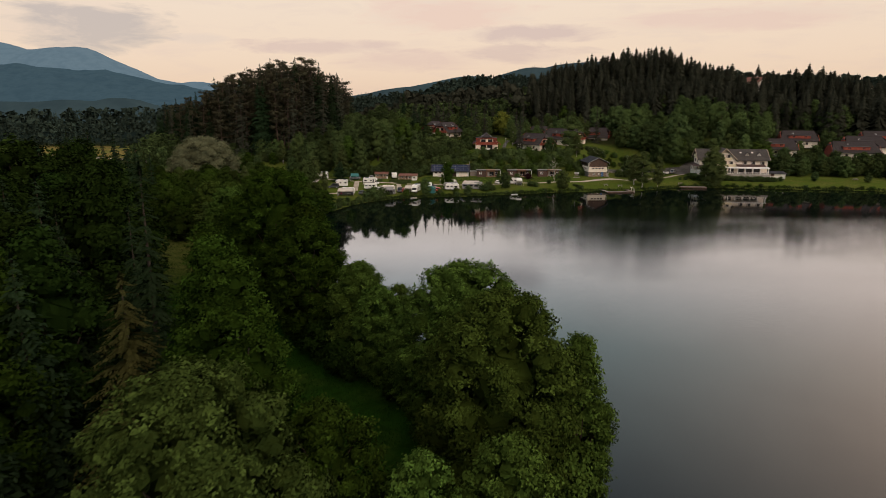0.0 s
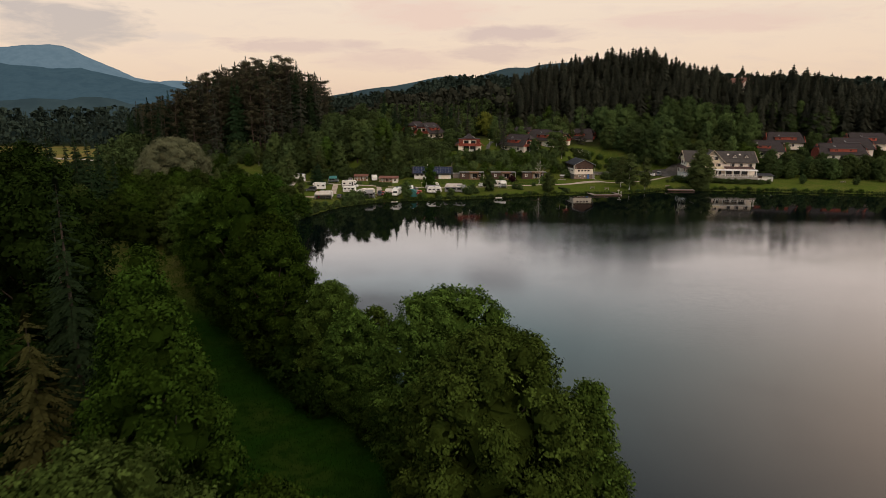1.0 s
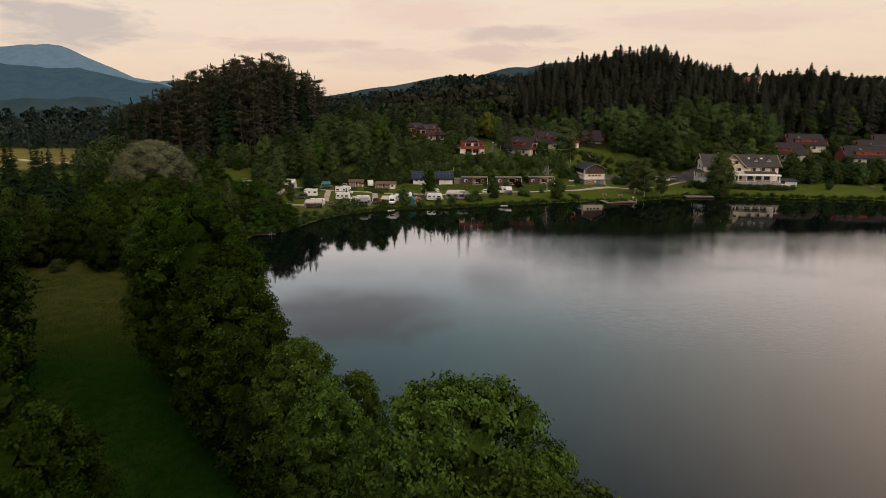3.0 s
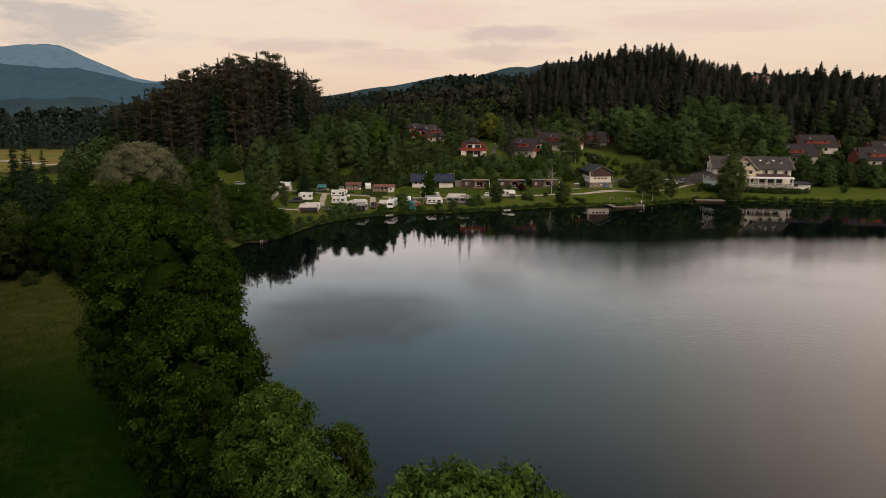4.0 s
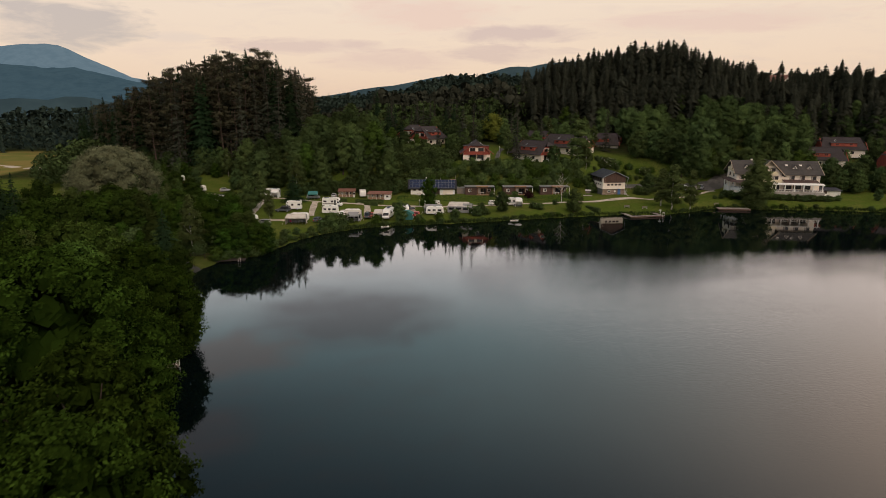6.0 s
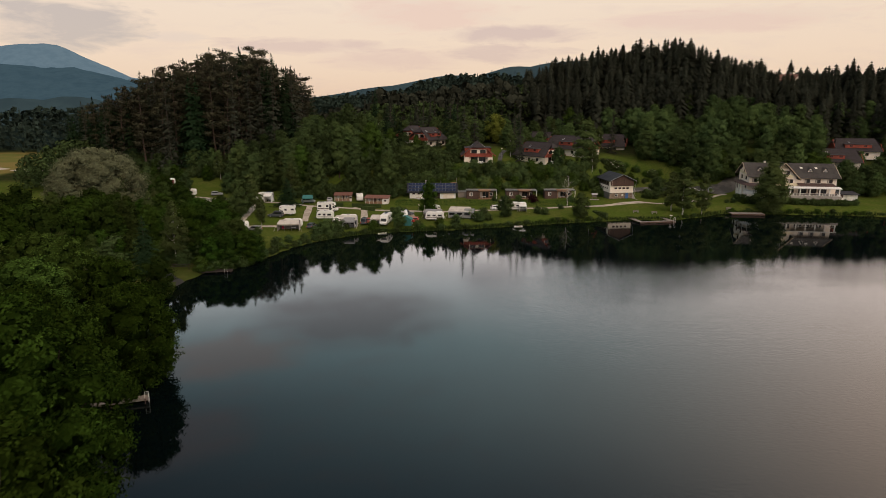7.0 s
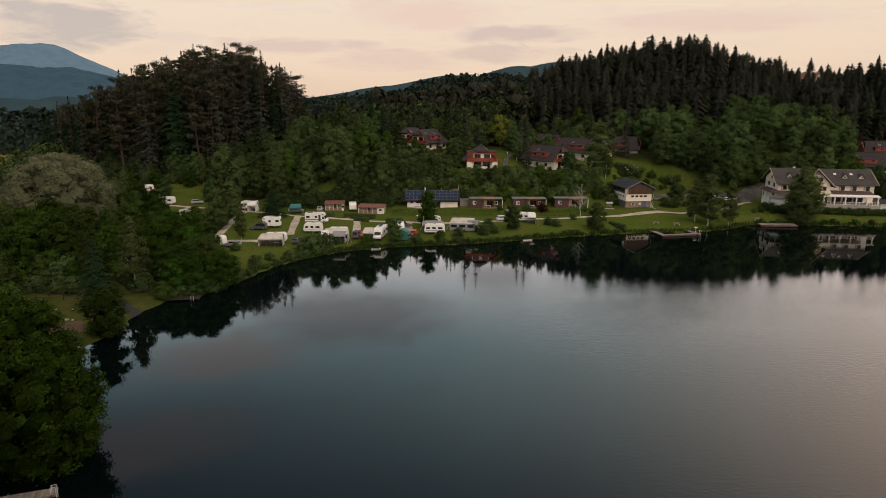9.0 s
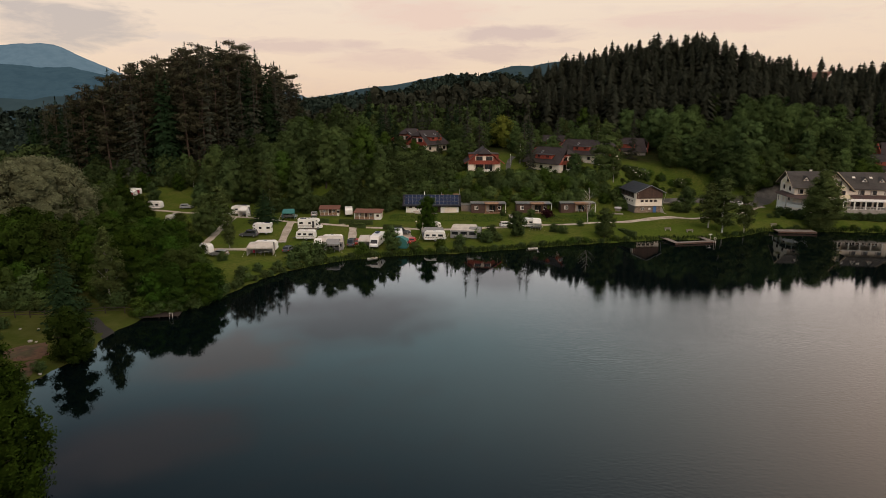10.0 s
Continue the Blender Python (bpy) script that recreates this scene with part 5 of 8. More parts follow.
# among and behind the chalets
for x, y, rnd in scatter([(-14, 300), (58, 300), (70, 330), (70, 372), (-40, 372), (-40, 330)], 6.4, 36):
    if clear_of_houses(x, y) and not (15 < x < 25 and y < 318) and not (x < 3 and y < 329) and not (13 < x < 25 and y < 341) and not (38 < x < 69 and y < 337) and not (y < 330 and clear_of_houses(x, y + 14, 9) is False):
        grow(rnd.choice(["broad0", "broad1", "broad3", "spruce0", "birch0"]), x, y, rnd.uniform(0.65, 1.0), "trees among the chalets")
for x, y, rnd in scatter([(-14, 299), (6, 297.5), (6, 312), (-2, 326), (-14, 326)], 3.6, 71):
    JOINED["slope_scrub"].append((rnd.choice(["bush0", "bush1", "bush2"]), x, y, rnd.uniform(0.35, 0.8)))
for x, y, rnd in scatter([(22, 299), (44, 297), (60, 297), (64, 312), (58, 318), (44, 316), (26, 302)], 3.9, 72):
    if clear_of_houses(x, y, 8.0):
        JOINED["slope_scrub"].append((rnd.choice(["bush0", "bush1", "bush2"]), x, y, rnd.uniform(0.3, 0.7)))
for x, y, rnd in scatter([(-36, 287), (-12, 285.5), (4, 296), (-4, 320), (-36, 320)], 2.9, 74):
    JOINED["slope_scrub"].append((rnd.choice(["bush1", "bush1", "bush0"]), x, y, rnd.uniform(0.8, 1.4)))
join_wood("slope_scrub", JOINED["slope_scrub"], "rough scrub and brambles on the slope")
# leafy wood behind the road and the guest house
for x, y, rnd in scatter([(66, 318), (92, 311), (136, 306), (152, 306), (152, 330), (215, 352), (215, 362), (150, 362), (66, 360)], 10.4, 37):
    if clear_of_houses(x, y, 11) and not (58 < x < 79 and y < 346):
        JOINED["hillside_wood"].append((rnd.choice(["broad0", "broad1", "broad3", "cone1", "cone0"]), x, y, rnd.uniform(1.0, 1.6)))
FOOT_RNG = random.Random(83)
for k in range(17):
    f = (k + FOOT_RNG.uniform(0.2, 0.8)) / 17
    x, y = 64 + 84 * f, 322 - 15 * f + FOOT_RNG.uniform(-2.0, 2.0) + 3 * math.sin(9 * f)
    if x < 76:
        continue
    grow(FOOT_RNG.choice(["broad0", "broad1", "broad2", "broad3"]), x, y, FOOT_RNG.uniform(0.85, 1.3), "trees at the foot of the slope wood", "", 1.15)
join_wood("hillside_wood", JOINED["hillside_wood"], "leafy wood on the slope behind the guest house", True)
for x, y, s, mk in [(150, 296, 0.85, "broad1"), (160, 300, 0.6, "yellow"), (172, 297, 0.8, "broad1"), (184, 300, 0.9, "broad0"), (152, 276, 0.38, "broad1"), (172, 272, 0.4, "broad0"), (190, 283, 0.85, "broad3")]:
    grow(mk, x, y, s, "trees on the guest house lawn")
for x, y, rnd in scatter([(144, 292), (228, 286), (235, 303), (176, 304), (146, 300)], 5.0, 38):
    if not (x < 152 and y < 294):
        grow(rnd.choice(["broad0", "broad1", "broad1", "broad3"]), x, y, rnd.uniform(0.65, 1.0), "trees before the upper chalets")
for x, y, rnd in scatter([(142, 304), (166, 304), (180, 312), (206, 316), (232, 320), (232, 352), (170, 352), (142, 346)], 5.2, 39):
    if clear_of_houses(x, y, 8.0):
        mk = rnd.choice(["broad0", "broad1", "broad1", "bush1"])
        JOINED["chalet_trees"].append((mk, x, y, rnd.uniform(0.42, 0.62) if mk[1] == "r" else rnd.uniform(0.8, 1.4)))
join_wood("chalet_trees", JOINED["chalet_trees"], "dark garden trees round the upper chalets")
for x, y, s_ in [(152.0, 307.5, 0.85), (161.0, 309.0, 0.78), (148.0, 312.0, 0.95), (167.5, 313.0, 0.75), (156.0, 312.5, 0.9), (163.0, 311.0, 0.8)]:
    grow("broad1", x, y, s_, "trees before the upper chalets", "dark leafy tree before a chalet")
# elder bushes in flower on the slope, with low scrub round them
for k, (x, y, sc) in enumerate([(64.5, 313.0, 1.5), (68.0, 315.5, 1.25), (81.0, 312.5, 1.1)]):
    eb = grow("bush0", x, y, sc, "elder bushes on the slope", "elder bush with flat white flower heads", 1.2)
    rng = np.random.default_rng(880 + k)
    n = 34
    d = unit(rng.normal(size=(n, 3)) + np.array([0, -0.3, 0.7]))
    c = d * np.array([1.75, 1.75, 1.35]) * rng.uniform(0.92, 1.06, (n, 1)) + np.array([0, 0, 1.65])
    part("blossom", quads_mesh("blossom", leaf_quads(c, unit(d + np.array([0, 0, 1.0])), 0.13, rng, 0.9, 0.05), M["canvas"]), eb, "flat white flower heads")
for x, y, rnd in scatter([(60, 305), (72, 308.5), (86, 308.5), (84, 314), (70, 319), (60, 316)], 2.7, 91):
    grow(rnd.choice(["bush0", "bush1", "bush2"]), x, y, rnd.uniform(0.35, 0.8), "scrub on the slope above the road", "low scrub in the tall grass")
# flower beds before the guest house
for k in range(16):
    grow(("bush0", "bush1", "bush2")[k % 3], 96 + k * 2.7 + SH_RNG.uniform(-0.6, 0.6), 276.6 - 0.155 * (k * 2.7 - 24) + SH_RNG.uniform(-0.8, 0.5) - (1.0 if k < 3 else 0), SH_RNG.uniform(0.4, 0.75), "bushes before the guest house")

for k in range(22):
    f = k / 21
    grow(("bush0", "bush1", "bush1")[k % 3], 113 + 21 * f + SH_RNG.uniform(-0.5, 0.5), 277.4 - 3.3 * f + SH_RNG.uniform(-0.4, 0.4), SH_RNG.uniform(0.55, 0.8), "bushes before the guest house", "dense bush in the bed below the veranda", 1.15)
for x, y, sc in [(103.0, 279.5, 0.8), (104.5, 277.5, 0.9), (106.5, 276.4, 0.8), (102.4, 282.0, 0.9), (108.6, 276.0, 0.7), (110.6, 276.4, 0.8), (102.0, 285.0, 0.8)]:
    grow("bush1", x, y, sc, "bushes before the guest house", "dark bush at the foot of the porch", 1.15)

# the pine knoll
def knoll_top(x, y):
    """How high the wood's canopy reaches, falling off to both flanks."""
    u = x * 247.0 / (y - 93.0)
    return float(np.interp(u, [-175, -159, -147, -135, -124, -116, -111, -104, -97, -82, -74, -67, -64], [29, 33.5, 38.5, 44, 49.5, 51.5, 54, 56.5, 58, 59.5, 58, 55, 49])) * (0.9 + 0.1 * (y - 93.0) / 247.0)


for x, y, rnd in scatter([(-134, 326), (-108, 320), (-81, 322), (-64, 340), (-67, 384), (-106, 396), (-138, 374)], 5.3, 41):
    gz_ = ground_z(x, y)
    mk = rnd.choice(["pine0", "pine1", "pine2", "pine0", "fir", "spruce1", "spruce0"])
    hh = min(36.0, max(13.0, (knoll_top(x, y) - gz_) * rnd.uniform(0.74, 1.04)))
    grow(mk, x, y, hh / (25.0 if mk[0] == "p" else 20.0), "trees of the knoll", "", 1.12 if mk[0] == "p" else 0.95)
for x, y, rnd in scatter([(-170, 352), (-150, 338), (-128, 326), (-116, 326), (-130, 352), (-172, 376)], 5.2, 43):
    mk = rnd.choice(["fir", "spruce1", "fir", "pine1"])
    hh = min(30.0, max(9.0, (knoll_top(x, y) - ground_z(x, y)) * rnd.uniform(0.78, 1.0)))
    grow(mk, x, y, hh / (25.0 if mk[0] == "p" else 20.0), "trees on the knoll's flank", "", 0.85)
for x, y, s in [(-124.5, 333, 1.52), (-136, 341, 1.45), (-119, 331, 1.38), (-33, 372, 1.15), (-24, 366, 0.85), (4, 352, 0.9)]:
    grow("fir", x, y, s, "trees on the knoll's flank", "", 0.72)
for x, y, rnd in scatter([(-66, 326), (-58, 330), (-52, 350), (-56, 384), (-68, 384), (-66, 345), (-74, 324)], 5.0, 44):
    JOINED["knoll_undergrowth"].append((rnd.choice(["broad1", "broad0", "thick0", "fir"]), x, y, rnd.uniform(0.55, 0.95)))
for x, y, rnd in scatter([(-170, 336), (-128, 318), (-100, 313), (-76, 316), (-64, 322), (-66, 326), (-82, 322), (-108, 319), (-128, 325), (-168, 346)], 3.6, 45):
    mk = rnd.choice(["bush1", "bush1", "thick0", "broad1"])
    JOINED["knoll_undergrowth"].append((mk, x, y, rnd.uniform(1.0, 1.6) if mk[1] == "u" else rnd.uniform(0.35, 0.6)))
join_wood("knoll_undergrowth", JOINED["knoll_undergrowth"], "dark undergrowth at the foot of the knoll")


# ---------- woods nobody could count ----------
def woods(name, spots, makes, m_crown, label, seed, lift=None):
    """Many trees joined: spots are (x, y, height); makes are quads and normals for a tree one metre high."""
    rng = np.random.default_rng(seed)
    zs = (height([q[0] for q in spots], [q[1] for q in spots]) if lift is None else np.array(lift)) - 0.3
    out, nrm, tone = [], [], []
    for (x, y, h), z in zip(spots, zs):
        q, n = makes[rng.integers(len(makes))]
        a = rng.uniform(0, 6.28)
        c, s = math.cos(a), math.sin(a)
        w = h * rng.uniform(0.85, 1.2)
        out.append(np.stack([(q[..., 0] * c - q[..., 1] * s) * w + x, (q[..., 0] * s + q[..., 1] * c) * w + y, q[..., 2] * h + z], -1))
        nrm.append(np.stack([n[:, 0] * c - n[:, 1] * s, n[:, 0] * s + n[:, 1] * c, n[:, 2]], -1))
        tone.append(np.full(len(q), rng.uniform(-0.3, 0.3)))
    ob = new(name, quads_mesh(name, np.concatenate(out), m_crown, normals=np.concatenate(nrm), tint=np.concatenate(tone)))
    return tagged(ob, label, "forest", kind="stuff")


def spire_quads(seed, tiers, per, r=0.15, low=0.05):
    """A spruce one metre high: tiers of drooping boughs round a ragged cone, and a slim dark heart."""
    rng = np.random.default_rng(seed)
    qs = []
    lopside = rng.uniform(0, 6.28)
    for k in range(tiers):
        f = (k + rng.uniform(-0.2, 0.35)) / tiers
        z = low + (0.985 - low) * max(0.0, f)
        full = r * max(0.0, 1 - f) ** 0.50 * rng.uniform(0.78, 1.15) + 0.012
        for i in range(per):
            a = 6.2832 * (i + rng.uniform(-0.35, 0.35)) / per + 0.9 * k
            L = full * rng.uniform(0.65, 1.20) * (1 + 0.10 * math.cos(a - lopside))
            d = np.array([math.cos(a), math.sin(a), 0.0])
            s_ = np.array([-math.sin(a), math.cos(a), 0.0])
            zz = z + rng.uniform(-0.036, 0.030) * min(1.0, 2.2 * (1.02 - f))
            p0 = np.array([0, 0, zz + 0.012]) + d * L * 0.12
            p2 = np.array([0, 0, zz - L * rng.uniform(0.30, 0.62)]) + d * L
            p1 = np.array([0, 0, zz - L * 0.12]) + d * L * 0.62
            w = s_ * L * rng.uniform(0.19, 0.30)
            hang = np.array([0, 0, -0.16 * L])
            qs.append([p0, p1 + w + hang, p2, p1 - w + hang])
    for k in range(5):
        a0, a1 = 1.2566 * k, 1.2566 * (k + 1)
        lo, hi = r * 0.36, 0.006
        qs.append([[lo * math.cos(a0), lo * math.sin(a0), low], [lo * math.cos(a1), lo * math.sin(a1), low], [hi * math.cos(a1), hi * math.sin(a1), 0.93], [hi * math.cos(a0), hi * math.sin(a0), 0.93]])
    for a in (0.0, 1.57):
        w = np.array([math.cos(a), math.sin(a), 0]) * 0.008
        qs.append([[0, 0, 1.0], w + [0, 0, 0.965], [0, 0, 0.93], -w + [0, 0, 0.965]])
    q = np.array(qs, float)
    return q, soft_normals(q, None, 0.3, 0.3)


thin = [spire_quads(500 + k, 27, 11, 0.180 + 0.012 * k) for k in range(6)]
thin_mid = [spire_quads(510 + k, 12, 7, 0.20) for k in range(4)]
thin_far = [spire_quads(520 + k, 7, 6, 0.24) for k in range(4)]


def ball_quads(seed, n, size):
    rng = np.random.default_rng(seed)
    lb = lobes_for(1.0, 0.36, 0.12, rng, 12, "round")
    pick = rng.choice(len(lb), n)
    d = unit(rng.normal(size=(n, 3)) + np.array([0, 0, 0.4]))
    cen = lb[pick, :3] + d * lb[pick, 3:4] * rng.uniform(0.8, 1.1, (n, 1))
    q = leaf_quads(cen, unit(d + rng.normal(size=(n, 3)) * 0.4), size, rng, slim=0.7)
    return q, unit(d + 0.5 * unit(cen - np.array([0, 0, 0.5])))


round_far = [ball_quads(540 + k, 90, 0.085) for k in range(4)]
round_small = [ball_quads(560 + k, 36, 0.13) for k in range(4)]
round_mid = [ball_quads(550 + k, 300, 0.042) for k in range(4)]
hill_spots = [(x, y, rnd.uniform(18, 25.0)) for x, y, rnd in scatter([(40, 372), (66, 362), (110, 352), (150, 352), (215, 345), (300, 330), (330, 440), (230, 452), (110, 470), (40, 450)], 6.3, 51)]
# younger trees stand before the hilltop houses
hill_spots = [(x, y, h * (0.76 if math.hypot(x - 184, y - 402) < 24 else 1.0)) for x, y, h in hill_spots]
woods("conifer_forest", hill_spots, thin, M["needle"], "dense dark spruce forest on the hill", 52)
val_spots = [(x, y, rnd.uniform(14, 24)) for x, y, rnd in scatter([(-58, 390), (40, 374), (40, 480), (100, 520), (240, 520), (300, 700), (-250, 700), (-180, 480), (-100, 410)], 8.0, 53)]
woods("valley_forest", val_spots, thin_mid + round_far[:3], M["needle"], "dark mixed forest on the valley floor", 54)
leaf_spots = [(x, y, rnd.uniform(11, 17)) for x, y, rnd in scatter([(-50, 378), (40, 374), (48, 430), (-30, 450), (-70, 420)], 7.0, 55)]
woods("leafy_wood", leaf_spots, round_mid, M["leaf_dark"], "leafy wood behind the village", 56)
far_spots = [(x, y, rnd.uniform(15, 25)) for x, y, rnd in scatter([(-600, 640), (300, 640), (600, 700), (900, 1500), (-700, 1900)], 25.0, 57)]
woods("far_forest", far_spots, thin_far[:2] + round_small, M["needle_haze"], "distant forest climbing the far ridge", 58)
left_spots = [(x, y, rnd.uniform(13, 22)) for x, y, rnd in scatter([(-150, 352), (-128, 372), (-110, 405), (-180, 480), (-330, 520), (-700, 640), (-900, 900), (-1500, 1000), (-700, 520), (-420, 480), (-260, 470), (-190, 420), (-170, 372)], 15.0, 59)]
woods("valley_wood", left_spots, thin_mid + round_far, M["needle_haze"], "dark wood beyond the yellow field", 60)
edge_spots = [(x, y, rnd.uniform(8, 13)) for x, y, rnd in scatter([(-150, 318), (-150, 352), (-170, 372), (-186, 396), (-172, 340), (-160, 300), (-136, 290)], 5.5, 61)]
woods("field_wood", edge_spots, round_mid, M["leaf_dark"], "leafy wood along the field edge", 62)
# trees standing along the far ridges, in the same glowing haze colours
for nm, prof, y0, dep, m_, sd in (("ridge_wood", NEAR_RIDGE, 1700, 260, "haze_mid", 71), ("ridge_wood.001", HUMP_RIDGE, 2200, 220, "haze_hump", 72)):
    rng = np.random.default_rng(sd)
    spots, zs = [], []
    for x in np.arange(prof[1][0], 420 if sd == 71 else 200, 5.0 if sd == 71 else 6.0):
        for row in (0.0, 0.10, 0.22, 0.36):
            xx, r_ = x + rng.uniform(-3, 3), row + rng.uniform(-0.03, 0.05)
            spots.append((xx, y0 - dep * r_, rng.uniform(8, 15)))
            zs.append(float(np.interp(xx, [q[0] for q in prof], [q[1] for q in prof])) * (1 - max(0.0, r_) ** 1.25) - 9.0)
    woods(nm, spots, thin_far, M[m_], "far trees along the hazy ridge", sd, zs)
# closing woods behind the camera's start and beyond the lake's other shore
back_spots = [(x, y, rnd.uniform(14, 22)) for x, y, rnd in scatter([(-200, -200), (30, -200), (22, -40), (-60, -30), (-200, 20)], 13.0, 63)]
woods("back_wood", back_spots, round_far, M["leaf_dark"], "leafy wood behind the near shore", 64)

# ---------- buildings ----------


def at_face(x, y, z, side="front"):
    """A pose on a wall: its own y points into the wall."""
    return pose(x, y, z, 0, 0, {"front": 0, "left": -90, "right": 90, "back": 180}[side])


def window(parent, place, w, h, frame_m, bars=1, name="window", curtain=False, sill=False):
    """A framed window set into a wall; the pane lies back in the frame."""
    bm = bmesh.new()
    t = 0.09
    add_box(bm, -w / 2, -w / 2 + t, -0.05, 0.06, 0, h), add_box(bm, w / 2 - t, w / 2, -0.05, 0.06, 0, h)
    add_box(bm, -w / 2 + t, w / 2 - t, -0.05, 0.06, 0, t), add_box(bm, -w / 2 + t, w / 2 - t, -0.05, 0.06, h - t, h)
    for k in range(bars):
        x = -w / 2 + w * (k + 1) / (bars + 1)
        add_box(bm, x - 0.035, x + 0.035, -0.04, 0.06, t, h - t)
    ob = part(name, bm, parent, m=frame_m)
    ob.matrix_basis = place
    part("pane", box(-w / 2 + t, w / 2 - t, -0.012, 0.03, t, h - t), ob, m=M["glass"])
    if curtain:
        part("curtain", box(-w / 2 + t, -w / 2 + w * 0.34, -0.024, -0.014, t, h - t), ob, "pale curtain", m=M["curtain"])
    if sill:
        part("sill", box(-w / 2 - 0.08, w / 2 + 0.08, -0.16, -0.05, -0.07, 0.0), ob, m=M["white_paint"])
    return ob


def railing(parent, place, w, h, m, boards=True, name="railing"):
    """A balcony rail of upright boards between posts under a handrail."""
    bm = bmesh.new()
    add_box(bm, -w / 2, w / 2, -0.05, 0.05, h - 0.09, h)
    add_box(bm, -w / 2, w / 2, -0.03, 0.03, 0.05, 0.13)
    n = max(2, int(w / (0.16 if boards else 0.9)))
    for k in range(n + 1):
        x = -w / 2 + w * k / n
        ww = 0.065 if boards else 0.05
        add_box(bm, x - ww, x + ww, -0.02, 0.02, 0.0, h - 0.09)
    ob = part(name, bm, parent, m=m)
    ob.matrix_basis = place
    return ob


def roof_with_courses(parent, corners, m, label="", step=0.45, name="roof"):
    """A roof plane as a slab with raised courses of tiles; corners: eave left, eave right, ridge right, ridge left."""
    a, c, d, e = [Vector(q) for q in corners]
    bm = slab([a, c, d, e], 0.16)
    n = (c - a).cross(e - a).normalized()
    if n.z < 0:
        n = -n
    rows = max(2, int((e - a).length / step))
    left, right_ = [], []
    for k in range(rows):
        for f, up in ((k / rows, 0.06), ((k + 1) / rows, 0.015)):
            left.append(bm.verts.new(a.lerp(e, f) + n * up)), right_.append(bm.verts.new(c.lerp(d, f) + n * up))
    for k in range(len(left) - 1):
        bm.faces.new((left[k], right_[k], right_[k + 1], left[k + 1]))
    # close the tiles down to the slab at the eave
    lo, ro = bm.verts.new(a + n * 0.002), bm.verts.new(c + n * 0.002)
    bm.faces.new((lo, ro, right_[0], left[0]))
    bmesh.ops.remove_doubles(bm, verts=bm.verts[:], dist=0.0025)
    return part(name, bm, parent, label, m)


def chalet(x, y, turn, label, w=10.6, d=13.0, front=True, dormer=1, z=None):
    """A holiday chalet: plastered ground floor, red boarded gable with balcony, half-hipped dark roof."""
    h = thing("chalet", (x, y, (ground_z(x, y) if z is None else z) - 0.1), turn, label, "chalet", "chalets on the slope")
    hw, fy, by = w / 2, -d / 2, d / 2
    gw = hw - 0.3
    ez, rz, hip = 2.55, 7.5, 5.7
    ov = 1.15
    slope = (rz - ez) / (hw + ov)
    zat = lambda u: rz - slope * abs(u) - 0.28
    # ground floor with recessed terrace
    bm = prism([(-gw, -0.8), (gw, -0.8), (gw, zat(gw)), (0, zat(0)), (-gw, zat(gw))], (by - 0.25, by), "y")
    part("wall", bm, h, "red boarded rear gable", m=M["red_wood"])
    for s in (-1, 1):
        part("wall", box(s * gw - 0.15, s * gw + 0.15, fy + 0.2, by - 0.25, -0.8, zat(gw)), h, "cream plastered side wall", m=M["plaster"])
    part("wall", box(-gw + 0.15, gw - 0.15, fy + 1.5, fy + 1.75, -0.8, 2.5), h, "cream plastered front wall", m=M["plaster"])
    for s in (-1, 1):
        part("wall", box(s * (gw - 0.9) - 0.75, s * (gw - 0.9) + 0.75, fy + 0.2, fy + 1.5, -0.8, 2.5), h, "cream plastered corner", m=M["plaster"])
    # upper gable
    lim = (rz - hip) / slope
    bm = prism([(-gw + 0.16, 2.5), (gw - 0.16, 2.5), (gw - 0.16, zat(gw)), (lim, zat(lim) - 0.1), (-lim, zat(lim) - 0.1), (-gw + 0.16, zat(gw))], (fy + 0.9, fy + 1.1), "y")
    part("gable", bm, h, "red boarded gable", m=M["red_wood"])
    part("wall", box(-2.9, 2.9, fy + 0.82, fy + 0.89, 3.5, 4.9), h, "cream upper wall", m=M["plaster"])
    for k in range(13):
        u = -3.9 + 7.8 * k / 12
        part("board", box(u - 0.03, u + 0.03, fy + 0.84, fy + 0.895, 4.95, max(5.05, min(zat(lim) - 0.15, zat(u) - 0.2))), h, m=M["red_wood"])
    for u in (-1.6, 1.6):
        window(h, at_face(u, fy + 0.79, 3.5), 2.1, 1.3, M["brown_wood"], 1)
        window(h, at_face(u * 0.9, fy + 1.47, 0.15), 2.5, 2.1, M["brown_wood"], 1, name="terrace_door")
    part("balcony", box(-gw - 0.1, gw + 0.1, fy - 0.2, fy + 0.9, 2.36, 2.5), h, "red wooden balcony floor", m=M["red_wood"])
    railing(h, at_face(0, fy - 0.14, 2.5), 2 * gw, 1.0, M["red_wood"])
    railing(h, at_face(0, fy + 0.25, -0.1), 3.4, 0.9, M["white_paint"])
    for s in (-1, 1):
        railing(h, at_face(s * (gw + 0.02), fy + 0.35, 2.5, "left"), 0.9, 1.0, M["red_wood"])
    # roof: two long slopes and the clipped gable ends
    for s in (-1, 1):
        roof_with_courses(h, [(s * (hw + ov), fy - 0.5, ez), (s * (hw + ov), by + 0.5, ez), (0, by - 1.2, rz), (0, fy + 1.3, rz)] if s > 0 else
                          [(s * (hw + ov), by + 0.5, ez), (s * (hw + ov), fy - 0.5, ez), (0, fy + 1.3, rz), (0, by - 1.2, rz)], M["roof_tile"], "dark tiled roof slope")
